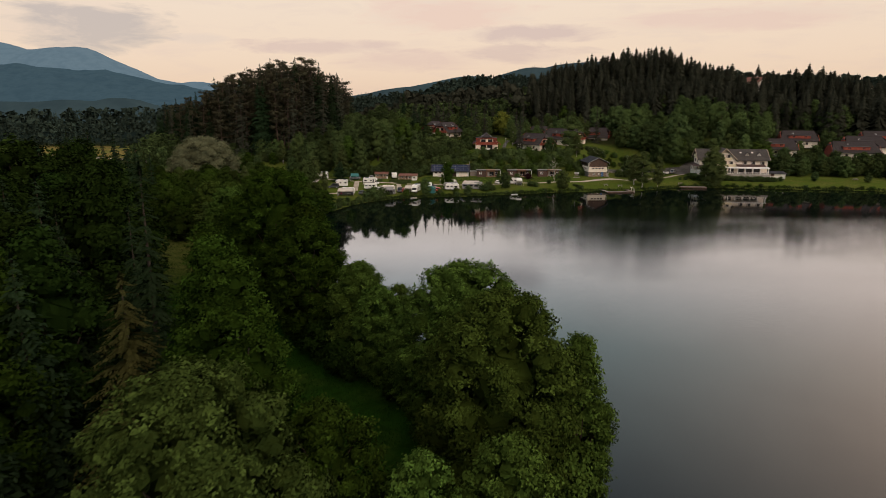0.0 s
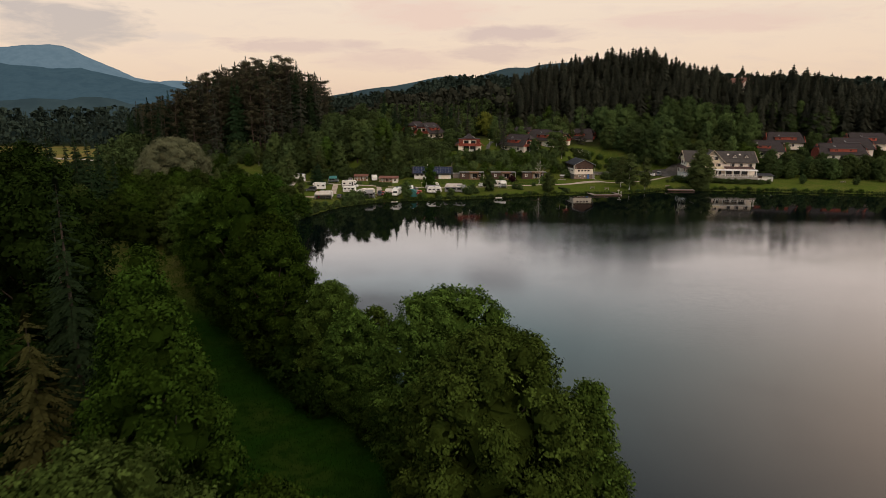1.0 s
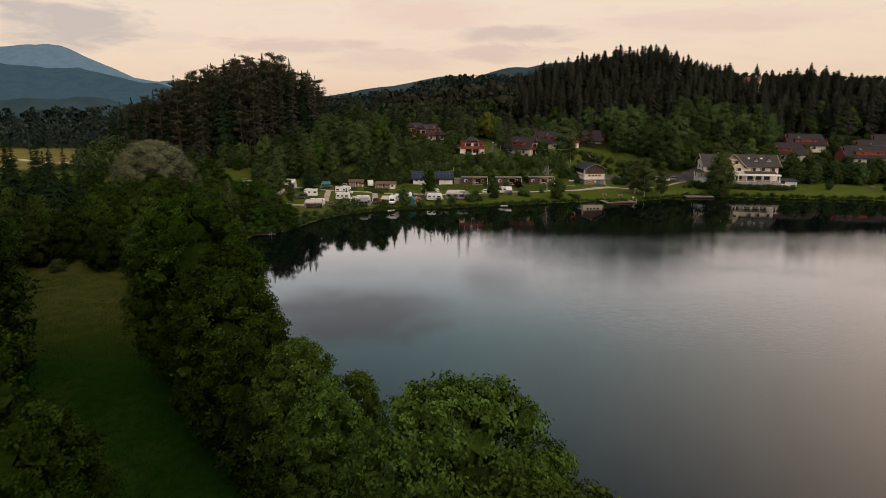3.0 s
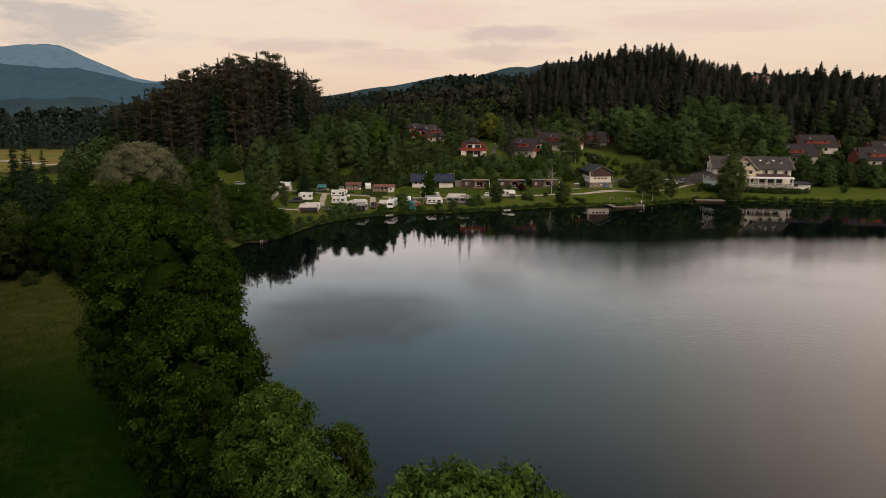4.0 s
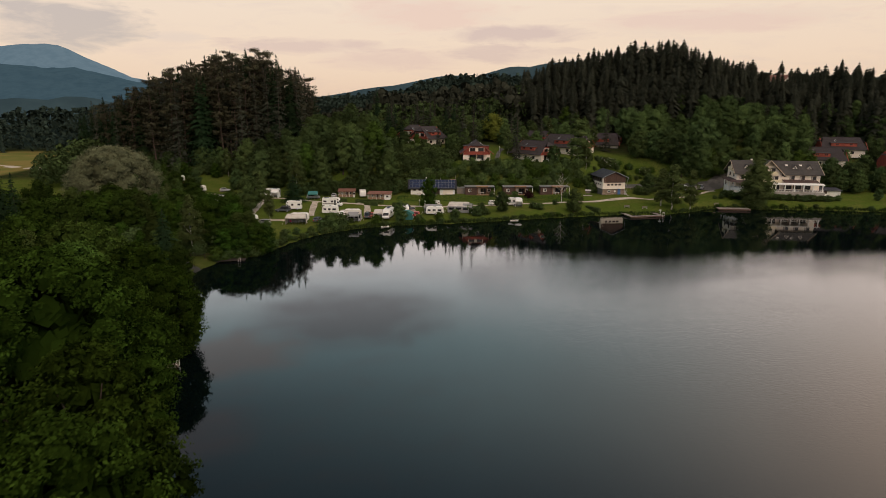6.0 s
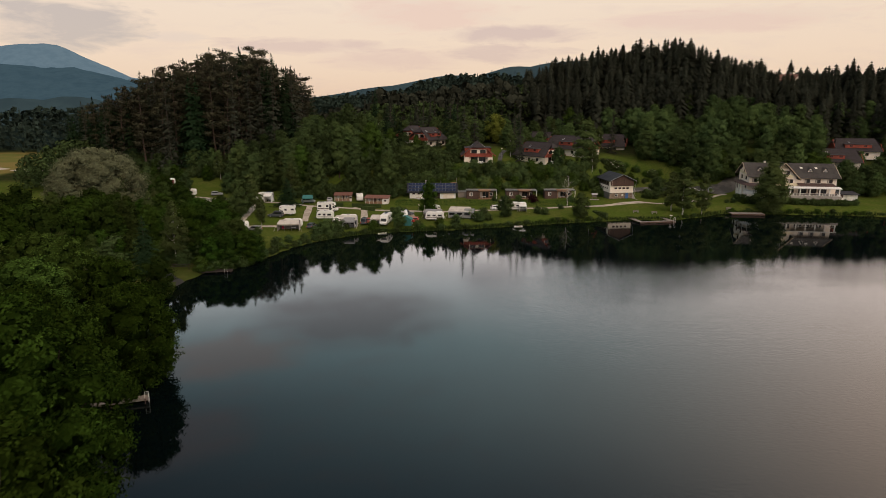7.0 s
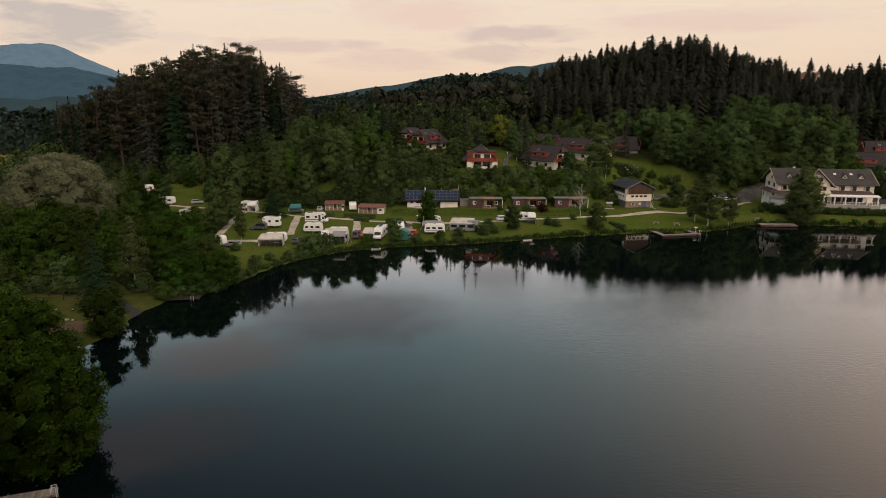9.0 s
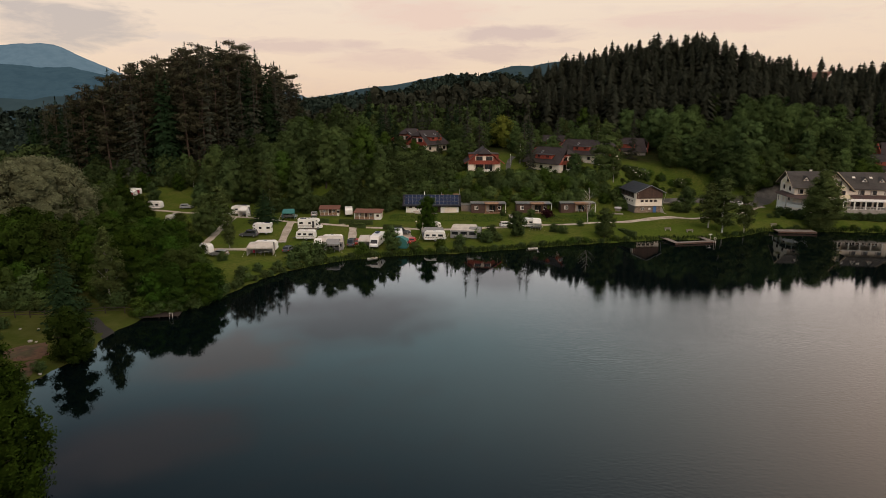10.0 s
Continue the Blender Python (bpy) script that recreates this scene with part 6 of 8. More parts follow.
    for yy, yr in ((fy - 0.35, fy + 1.3), (by + 0.35, by - 1.2)):
        part("roof_hip", slab([(-lim, yy, hip), (lim, yy, hip), (0, yr, rz + 0.04)], 0.14), h, "clipped gable roof", m=M["roof_tile"])
    for s in (-1, 1):
        bm = bmesh.new()
        add_rod(bm, (s * (hw + ov), fy - 0.5, ez - 0.05), (s * lim, fy - 0.42, hip - 0.05), 0.13, sides=4)
        part("bargeboard", bm, h, "reddish bargeboard", m=M["red_wood"])
    bm = bmesh.new()
    add_rod(bm, (0, fy + 1.3, rz + 0.05), (0, by - 1.2, rz + 0.05), 0.11, sides=6)
    part("ridge_cap", bm, h, m=M["roof_tile"])
    # dormers with a red front on both slopes
    for s in (-1, 1):
        if not dormer:
            break
        u0, zt = s * (hw - 0.6), 5.35
        ln = 6.2 * dormer
        fz = rz - slope * (hw - 0.6)
        bm = box(u0 - 0.12, u0 + 0.12, -ln / 2, ln / 2, fz + 0.06, zt)
        dm = part("dormer", bm, h, "red boarded dormer front", m=M["red_wood"])
        ins = (rz - zt - 0.25) / slope
        part("dormer_roof", slab([(u0 + s * 0.35, -ln / 2 - 0.3, zt), (u0 + s * 0.35, ln / 2 + 0.3, zt), (s * ins, ln / 2 + 0.3, zt + 0.2), (s * ins, -ln / 2 - 0.3, zt + 0.2)], 0.12), dm, "dark dormer roof", m=M["roof_tile"])
        for e in (-1, 1):
            cheek = slab([(u0, e * ln / 2, fz), (u0, e * ln / 2, zt), (s * ins, e * ln / 2, zt + 0.2)], 0.06)
            part("dormer_cheek", cheek, dm, m=M["red_wood"])
        for v in (-ln * 0.27, ln * 0.27):
            window(dm, at_face(u0 + s * 0.14, v, fz + 0.5, "right" if s > 0 else "left"), 1.3, 0.8, M["red_wood"], 1)
    for s, v in ((-1, 2.8), (1, -2.8), (1, 2.2)):
        u = s * 2.0
        zz = rz - slope * abs(u)
        pl = Matrix.Translation((u, v, zz + 0.08)) @ Matrix.Rotation(s * math.atan(slope), 4, "Y")
        sk = part("skylight", box(-0.5, 0.5, -0.35, 0.35, 0.0, 0.1, 0.02), h, "bright roof window", m=M["metal_grey"])
        sk.matrix_basis = pl
        part("pane", box(-0.4, 0.4, -0.26, 0.26, 0.1, 0.112), sk, m=M["glass"])
    for v in (-3.5, 0.5, 4.0):
        for s, sd in ((-1, "left"), (1, "right")):
            window(h, at_face(s * (gw + 0.17), v, 0.7, sd), 1.1, 1.2, M["brown_wood"], 1)
    return h


chalet(12.0, 304.5, 0, "red boarded chalet with a clipped dark roof and balcony")
chalet(36.0, 310.8, 42, "chalet with red gable, cream base and dark tiled roof", dormer=1.1, d=15.0)
chalet(52.0, 328.5, 48, "long chalet with a red gable behind trees", w=11.0, d=20.0)
chalet(-7.5, 333.0, -42, "grey-roofed chalet with a red balcony front among trees", d=11.5)
chalet(-14.0, 342.0, -35, "red chalet partly hidden behind another one", d=9, z=18.0)
chalet(44.0, 349.0, 62, "dark-roofed chalet behind the others", d=14, z=15.2)
chalet(72.0, 348.0, 70, "dark-roofed chalet half hidden by trees", d=15, z=14.4)
chalet(174.5, 338.0, 74, "wide chalet with a dark roof and red dormer", d=17.0, w=11.5, dormer=1.6, z=13.4)
chalet(156.0, 322.0, 74, "wide dark-roofed chalet behind the guest house", d=18.0, w=11, z=10.2)
chalet(186.5, 310.0, 78, "wide chalet with red upper floor and dark roof", d=20, w=12, dormer=1.8, z=9.6)
chalet(198.0, 321.0, 78, "dark-roofed chalet behind another one", d=18, w=11, z=11.5)
chalet(212.0, 331.0, 78, "dark-roofed chalet on the upper slope", d=18, w=11, z=13.5)
chalet(-41.0, 352.0, -30, "small house with a rusty roof in the wood", w=8, d=8, dormer=0, z=17.0)


def hill_house(x, y, z, turn, roofm, label):
    h = thing("house", (x, y, z), turn, label, "house", "houses on the hilltop")
    part("wall", prism([(-4.5, -3), (4.5, -3), (4.5, 4.2), (0, 7.0), (-4.5, 4.2)], (-5.5, 5.5), "y"), h, "white plastered walls", m=M["plaster"])
    for s in (-1, 1):
        part("roof", slab([(s * 5.3, -6.1, 3.75), (s * 5.3, 6.1, 3.75), (0, 6.1, 7.15), (0, -6.1, 7.15)], -0.2), h, m=roofm)
    for u in (-2.2, 2.2):
        window(h, at_face(u, -5.53, 0.8), 1.3, 1.4, M["brown_wood"])
        window(h, at_face(u * 0.7, -5.53, 3.5), 1.2, 1.2, M["brown_wood"])
    part("chimney", box(1.2, 1.8, 0, 0.7, 5.5, 8.2), h, m=M["concrete"])


hill_house(187.0, 421.0, 43.5, 30, M["roof_rust"], "house with a rust-red roof on the wooded hilltop")
hill_house(220.0, 424.0, 40.5, 20, M["roof_grey"], "pale house with a grey roof among the hilltop trees")
hill_house(254.0, 420.0, 39.5, -15, M["roof_rust"], "white house with a reddish roof on the hilltop")


def boathouse(x, y, z, turn):
    h = thing("boathouse", (x, y, z), turn, "white two-storey boathouse with stone base and dark boarded gable", "boathouse")
    hw, fy, by = 4.1, 0.0, 11.2
    part("base_wall", box(-hw, hw, fy + 0.5, by, -1.2, 2.2), h, "rubble stone base", m=M["mortar"])
    rnd = random.Random(3)
    for row in range(5):
        u = -hw + rnd.uniform(0, 0.4)
        while u < hw - 0.3:
            ln = min(rnd.uniform(0.5, 0.95), hw - u)
            if not (1.5 < u + ln / 2 < 2.9):
                part("stone", box(u + 0.02, u + ln - 0.02, fy + 0.44 + rnd.uniform(-0.02, 0.02), fy + 0.52, 0.02 + row * 0.43, 0.41 + row * 0.43), h, m=M["stone"])
            u += ln
    part("wall", box(-hw - 0.05, hw + 0.05, fy, by, 2.2, 4.5), h, "cream plastered upper storey", m=M["plaster"])
    ez, rz, ov = 6.6, 8.5, 0.7
    part("gable", prism([(-hw, 4.5), (hw, 4.5), (hw, ez - 0.25), (0, rz - 0.2), (-hw, ez - 0.25)], (fy - 0.35, by + 0.1), "y"), h, "dark brown boarded top storey", m=M["brown_wood"])
    for k in range(18):
        u = -hw + 0.25 + (2 * hw - 0.5) * k / 17
        part("board", box(u - 0.2, u + 0.2, fy - 0.40, fy - 0.35, 4.52, rz - 0.35 - (rz - ez) * abs(u) / hw), h, m=M["brown_wood"])
    for s in (-1, 1):
        cs = [(s * (hw + ov), fy - 1.1, ez - 0.3), (s * (hw + ov), by + 0.7, ez - 0.3), (0, by + 0.7, rz), (0, fy - 1.1, rz)]
        roof_with_courses(h, cs if s > 0 else [cs[1], cs[0], cs[3], cs[2]], M["roof_dark"], "dark sheet roof slope", step=0.7)
    bm = bmesh.new()
    for s in (-1, 1):
        add_rod(bm, (s * (hw + ov), fy - 1.12, ez - 0.28), (0, fy - 1.12, rz + 0.02), 0.06, sides=4)
    part("bargeboard", bm, h, "grey metal bargeboard", m=M["metal_grey"])
    for k in range(4):
        window(h, at_face(-2.1 + 1.4 * k, fy - 0.02, 3.45), 0.9, 0.6, M["brown_wood"], 1)
    for k in range(4):
        window(h, at_face(-hw - 0.08, 2.4 + 1.9 * k, 3.3, "left"), 0.7, 0.5, M["brown_wood"], 1)
    part("corner_pier", box(-hw - 0.08, -hw + 0.5, fy - 0.38, fy + 1.2, 4.5, 6.3), h, "cream plastered corner", m=M["plaster"])
    for k in range(4):
        window(h, at_face(-hw - 0.03, 2.6 + 2.2 * k, 4.9, "left"), 1.7, 1.15, M["brown_wood"], 1)
    window(h, at_face(-1.6, fy + 0.42, 0.9), 1.0, 0.8, M["white_paint"], 1)
    ring = bmesh.new()
    bmesh.ops.create_cone(ring, cap_ends=True, segments=18, radius1=0.38, radius2=0.34, depth=0.12, matrix=Matrix.Translation((0.6, fy + 0.40, 1.3)) @ Matrix.Rotation(radians(90), 4, "X"))
    part("lifebuoy", ring, h, "pale round lifebuoy", m=M["bright"])
    dr = part("door", box(1.7, 2.7, fy + 0.40, fy + 0.46, -0.02, 2.05), h, "blue painted door", m=M["blue_paint"])
    part("door_handle", box(1.80, 1.92, fy + 0.34, fy + 0.40, 0.95, 1.05), dr, m=M["metal_grey"])
    part("terrace", box(-hw - 1.2, hw + 1.0, fy - 2.0, fy + 0.5, -0.9, 0.02), h, "concrete terrace slab", m=M["concrete"])
    st = bmesh.new()
    for k in range(9):
        add_box(st, hw + 0.1, hw + 1.1, fy + 0.2 + k * 0.32, fy + 0.52 + k * 0.32, -0.8, 0.24 * (k + 1))
    part("stair", st, h, "outside concrete stair", m=M["concrete"])
    rl = bmesh.new()
    add_rod(rl, (hw + 1.1, fy + 0.2, 1.0), (hw + 1.1, fy + 3.1, 3.2), 0.04)
    add_rod(rl, (hw + 0.8, fy - 0.6, 6.1), (hw + 0.4, fy + 0.0, 2.6), 0.05)
    part("handrail", rl, h, m=M["metal_grey"])
    return h


boathouse(60.4, 281.4, 2.95, 7)


def wash_house(x, y, z, turn):
    h = thing("wash_house", (x, y, z), turn, "white camp building with a dark roof full of solar panels", "building")
    hw, d = 8.4, 7.4
    ez, rz = 2.5, 5.0
    part("wall", prism([(0.0, -1.0), (d, -1.0), (d, ez), (d / 2, rz - 0.15), (0.0, ez)], (-hw + 0.6, -1.0), "x"), h, "white plastered wing", m=M["white_paint"])
    part("wall", prism([(0.0, -1.0), (d, -1.0), (d, ez), (d / 2, rz - 0.15), (0.0, ez)], (2.6, hw - 0.4), "x"), h, "white plastered wing", m=M["white_paint"])
    part("wall", box(-1.0, 2.6, 1.6, d, -1.0, ez + 1.0), h, "recessed dark entrance wall", m=M["brown_wood"])
    cs = [(-hw - 0.4, -0.9, ez - 0.35), (hw + 0.3, -0.9, ez - 0.35), (hw + 0.3, d / 2, rz), (-hw - 0.4, d / 2, rz)]
    roof_with_courses(h, cs, M["roof_dark"], "dark front roof slope")
    cs2 = [(hw + 0.3, d + 0.9, ez - 0.35), (-hw - 0.4, d + 0.9, ez - 0.35), (-hw - 0.4, d / 2, rz), (hw + 0.3, d / 2, rz)]
    roof_with_courses(h, cs2, M["roof_dark"], "dark rear roof slope")
    ang = math.atan2(rz - ez + 0.35, d / 2 + 0.9)
    for row in range(3):
        for col in range(14):
            u = -hw + 0.75 + col * 1.16
            f = 0.13 + row * 0.285
            v = -0.9 + (d / 2 + 0.9) * f
            zz = ez - 0.35 + (rz - ez + 0.35) * f
            sp_ = part("solar_panel", box(-0.56, 0.56, 0.0, 1.34, 0.09, 0.14), h, m=M["panel_frame"])
            sp_.matrix_basis = Matrix.Translation((u, v, zz)) @ Matrix.Rotation(ang, 4, "X")
            part("cell", box(-0.515, 0.515, 0.03, 1.29, 0.14, 0.147), sp_, m=M["solar_glass"])
    for u in (-6.4, -4.6, -2.8):
        window(h, at_face(u, -0.02, 1.45), 0.9, 0.55, M["brown_wood"], 1)
    part("door", box(0.3, 1.2, 1.52, 1.6, 0.0, 2.05), h, "dark entrance door", m=M["metal_dark"])
    part("bench", box(-5.6, -3.8, -0.75, -0.35, 0.38, 0.46), h, "wooden wall bench", m=M["natural_wood"])
    part("garage_door", box(3.8, 7.4, -0.05, 0.0, 0.0, 2.1), h, "pale wide door", m=M["plaster"])
    fl = rod((-2.3, d / 2, rz), (-2.3, d / 2, rz + 0.9), 0.16, 0.16, 10)
    part("flue", fl, h, "white flue pipe", m=M["white_paint"])
    tr = part("roof_terrace", box(2.6, hw + 0.2, d / 2 + 1.0, d + 3.4, 3.6, 4.5), h, "wooden terrace box behind the ridge", m=M["natural_wood"])
    for u in (2.9, hw):
        part("pole", rod((u, d / 2 + 1.2, 3.6), (u, d / 2 + 1.2, 6.6 if u > 4 else 5.6), 0.07), tr, m=M["metal_grey"])
    an = part("annex", box(hw + 0.4, hw + 3.4, 2.0, 6.0, -0.6, 2.1), h, "grey boarded annex", m=M["grey_wood"])
    part("annex_roof", box(hw + 0.3, hw + 3.6, 1.8, 6.2, 2.1, 2.25), an, m=M["metal_grey"])
    part("terrace", box(-hw - 0.2, hw + 0.4, -1.6, -0.01, -0.9, 0.01), h, "paved strip before the walls", m=M["concrete"])


wash_house(-4.6, 281.0, 2.95, 0)


def camp_hut(x, y, z, turn, label):
    h = thing("camp_hut", (x, y, z), turn, label, "hut", "dark huts on the terrace")
    part("body", box(-5.2, -1.0, 0, 4.2, -0.5, 2.75, 0.03), h, "dark brown boarded body", m=M["brown_wood"])
    part("rear_body", box(-1.0, 4.2, 1.7, 4.2, -0.5, 2.75), h, "dark boarded rear wall", m=M["brown_wood"])
    for k in range(12):
        part("board", box(-5.18, -1.02, -0.02, 0.0, 0.02 + k * 0.225, 0.215 + k * 0.225), h, m=M["brown_wood"])
    part("roof", box(-5.35, 5.3, -0.35, 4.4, 2.75, 2.93, 0.02), h, "flat grey roof", m=M["metal_grey"])
    part("roof_edge", box(-5.37, 5.32, -0.38, -0.34, 2.70, 2.95), h, "dark roof edge", m=M["metal_dark"])
    part("deck", box(-1.2, 5.3, -0.6, 1.7, -0.5, 0.05), h, "wooden porch deck", m=M["natural_wood"])
    for u in (-0.9, 2.6):
        part("post", box(u - 0.08, u + 0.08, -0.3, -0.14, 0.05, 2.7), h, "natural wood post", m=M["natural_wood"])
    part("post", box(5.05, 5.22, -0.3, -0.14, 0.05, 2.7), h, "white post", m=M["white_paint"])
    part("beam", box(-1.0, 2.7, -0.3, -0.12, 2.45, 2.68), h, "natural wood beam", m=M["natural_wood"])
    part("pergola_roof", box(-1.2, 3.0, -1.3, 1.6, 2.95, 3.05), h, "brown canopy over the porch", m=M["natural_wood"])
    window(h, at_face(-3.6, -0.04, 1.05), 1.1, 1.1, M["white_paint"], 1, curtain=True)
    window(h, at_face(0.9, 1.66, 0.1), 3.0, 2.1, M["natural_wood"], 2, name="glass_door", curtain=True)
    window(h, at_face(3.4, 1.66, 0.8), 0.9, 1.1, M["white_paint"], 0)
    tb = part("porch_table", box(0.2, 1.6, 0.1, 0.8, 0.74, 0.8), h, "small porch table", m=M["white_paint"])
    for u, v in ((0.3, 0.2), (1.5, 0.2), (0.3, 0.7), (1.5, 0.7)):
        part("leg", box(u - 0.03, u + 0.03, v - 0.03, v + 0.03, 0.05, 0.74), tb, m=M["white_paint"])


camp_hut(12.3, 280.6, 3.0, 0, "dark brown holiday hut with a wooden porch")
camp_hut(26.0, 280.8, 3.0, 0, "dark brown holiday hut behind a red bush")
camp_hut(39.4, 281.8, 3.0, 0, "dark brown holiday hut behind a bare birch")


def cabin(x, y, turn, w, label, split):
    h = thing("cabin", (x, y, ground_z(x, y) + 0.2), turn, label, "cabin", "wooden cabins of the camp")
    h.scale = (0.95, 0.9, 0.78)
    part("body", box(-w / 2, w / 2, 1.6, 4.6, -0.6, 2.35, 0.03), h, "pale brown boarded body", m=M["pale_wood"])
    part("body", box(w * split, w / 2, 0.0, 1.6, -0.6, 2.35, 0.02), h, "pale wall beside the porch", m=M["white_paint"])
    part("roof", slab([(-w / 2 - 0.3, -0.4, 2.45), (w / 2 + 0.3, -0.4, 2.45), (w / 2 + 0.3, 4.9, 3.05), (-w / 2 - 0.3, 4.9, 3.05)], 0.14), h, "rust-red sheet roof", m=M["roof_rust"])
    part("deck", box(-w / 2, w * split, 0.0, 1.6, -0.3, 0.0), h, "porch floor", m=M["grey_wood"])
    n = 4
    for k in range(n + 1):
        u = -w / 2 + 0.1 + (w * split + w / 2 - 0.2) * k / n
        part("post", box(u - 0.06, u + 0.06, 0.02, 0.14, 0.0, 2.4), h, "white porch post", m=M["white_paint"])
    railing(h, at_face((w * split - w / 2) / 2, 0.08, 0.0), w * split + w / 2 - 0.2, 0.85, M["natural_wood"], boards=True)
    for f in (0.22, 0.75):
        window(h, at_face(-w / 2 + (w * split + w / 2) * f, 1.57, 0.9), 0.9, 1.0, M["white_paint"], 1, curtain=True)
    part("door", box(-w / 2 + (w * split + w / 2) * 0.45, -w / 2 + (w * split + w / 2) * 0.45 + 0.85, 1.54, 1.6, 0.0, 1.98), h, "dark cabin door", m=M["brown_wood"])
    window(h, at_face(w * split + (w / 2 - w * split) / 2, -0.03, 1.0), 0.8, 0.8, M["brown_wood"], 1)


cabin(-35.2, 279.8, 4, 6.0, "small wooden cabin with a porch and rusty roof", 0.42)
cabin(-23.2, 274.6, -4, 8.2, "long wooden cabin with white rails and rusty roof", 0.26)


def guest_house(x, y, z, turn):
    h = thing("guest_house", (x, y, z), turn, "large cream guest house with grey roof, dormers and veranda", "guest house")
    hw, hr, d = 14.2, 14.0, 12.0
    ez, rz = 6.3, 9.9
    part("wall", prism([(0.0, -2.4), (d, -2.4), (d, ez), (d / 2, rz - 0.25), (0.0, ez)], (-hw, hr), "x"), h, "cream plastered main body", m=M["plaster"])
    for (a, c), lab in ((((-1.3, d / 2)), "grey tiled front slope"), (((d + 1.3, d / 2)), "grey tiled rear slope")):
        low = ez - (1.3 * (rz - ez) / (d / 2))
        cs = [(-hw - 1.1, a, low), (hr + 0.8, a, low), (hr + 0.8, c, rz), (-hw - 1.1, c, rz)]
        roof_with_courses(h, cs if a < c else [cs[1], cs[0], cs[3], cs[2]], M["roof_grey"], lab)
    bm = bmesh.new()
    for s, u in ((-1, -hw - 1.12), (1, hr + 0.82)):
        add_rod(bm, (u, -1.3, low + 0.02), (u, d / 2, rz + 0.02), 0.13, sides=4)
        add_rod(bm, (u, d + 1.3, low + 0.02), (u, d / 2, rz + 0.02), 0.13, sides=4)
    part("bargeboard", bm, h, "pale wooden bargeboards", m=M["pale_wood"])
    # middle cross gable with balconies
    cx, cw, cf = -4.2, 4.4, -2.2
    crz = 10.6
    part("cross_wing", prism([(cx - cw, -2.4), (cx + cw, -2.4), (cx + cw, 6.2), (cx, crz - 0.3), (cx - cw, 6.2)], (cf, d / 2), "y"), h, "cream middle wing", m=M["plaster"])
    for s in (-1, 1):
        cs = [(cx + s * (cw + 1.2), cf - 1.2, 5.0), (cx + s * (cw + 1.2), d / 2, 5.0), (cx, d / 2, crz), (cx, cf - 1.2, crz)]
        roof_with_courses(h, cs if s > 0 else [cs[1], cs[0], cs[3], cs[2]], M["roof_grey"], "grey tiled wing roof")
    bm = bmesh.new()
    for s in (-1, 1):
        add_rod(bm, (cx + s * (cw + 1.2), cf - 1.22, 5.02), (cx, cf - 1.22, crz + 0.02), 0.16, sides=4)
    part("bargeboard", bm, h, "pale wooden gable boards", m=M["pale_wood"])
    part("gable_top", prism([(cx - 1.5, 8.7), (cx + 1.5, 8.7), (cx, crz - 0.55)], (cf - 0.12, cf - 0.02), "y"), h, "brown boarded gable top", m=M["pale_wood"])
    for zb in (3.0, 5.8):
        ln = 8.6 if zb < 4 else 5.6
        bl = part("balcony", box(cx - ln / 2, cx + ln / 2, cf - 1.3, cf, zb - 0.16, zb), h, "yellow balcony", m=M["plaster_yellow"])
        part("parapet", box(cx - ln / 2, cx + ln / 2, cf - 1.3, cf - 1.18, zb, zb + 0.95), bl, "yellow balcony parapet", m=M["plaster_yellow"])
        for u in (-2.6, 0.0, 2.6) if zb < 4 else (-1.3, 1.3):
            window(h, at_face(cx + u, cf - 0.03, zb + 0.1), 1.7, 2.0, M["brown_wood"], 1, name="balcony_door", curtain=True)
    # dormers on both sides
    for u in (-10.6, 5.8, 10.6):
        fz = 7.4
        fy = (fz - low) / (rz - low) * (d / 2 + 1.3) - 1.3
        dm = part("dormer", prism([(u - 1.0, fz - 0.1), (u + 1.0, fz - 0.1), (u, fz + 1.25)], (fy - 0.1, fy + 2.0), "y"), h, "cream triangular dormer", m=M["plaster"])
        for s in (-1, 1):
            part("dormer_roof", slab([(u + s * 1.35, fy - 0.4, fz - 0.3), (u + s * 1.35, fy + 0.1, fz - 0.3), (u, fy + 2.3, fz + 1.45), (u, fy - 0.4, fz + 1.45)], 0.12), dm, "grey dormer roof", m=M["roof_grey"])
        window(dm, at_face(u, fy - 0.13, fz), 0.8, 0.7, M["white_paint"], 1)
    for u in (3.4, 8.2):
        f = 0.62
        sk = part("skylight", box(-0.4, 0.4, 0.0, 0.8, 0.06, 0.16), h, "bright roof window", m=M["bright"])
        sk.matrix_basis = Matrix.Translation((u, -1.3 + (d / 2 + 1.3) * f, low + (rz - low) * f)) @ Matrix.Rotation(math.atan2(rz - low, d / 2 + 1.3), 4, "X")
    # upper windows
    for u in (4.6, 8.0, 11.8):
        window(h, at_face(u, -0.03, 3.7), 1.7, 1.35, M["brown_wood"], 1, curtain=True, sill=True)
    for u in (-12.4, -10.2):
        window(h, at_face(u, -0.03, 3.6), 1.5, 1.4, M["brown_wood"], 1, curtain=True, sill=True)
    for v, zz in ((3.5, 4.1), (8.4, 4.1), (3.4, 1.2)):
        window(h, at_face(-hw - 0.03, v, zz, "left"), 1.3, 1.3, M["brown_wood"], 1, sill=True)
    bl = part("balcony", box(-hw - 1.2, -hw, 4.6, 7.4, 6.4, 6.55), h, "small yellow gable balcony", m=M["plaster_yellow"])
    part("parapet", box(-hw - 1.2, -hw - 1.1, 4.6, 7.4, 6.55, 7.5), bl, "yellow balcony parapet", m=M["plaster_yellow"])
    window(h, at_face(-hw - 0.03, 6.0, 6.6, "left"), 1.5, 1.9, M["brown_wood"], 1, name="balcony_door")
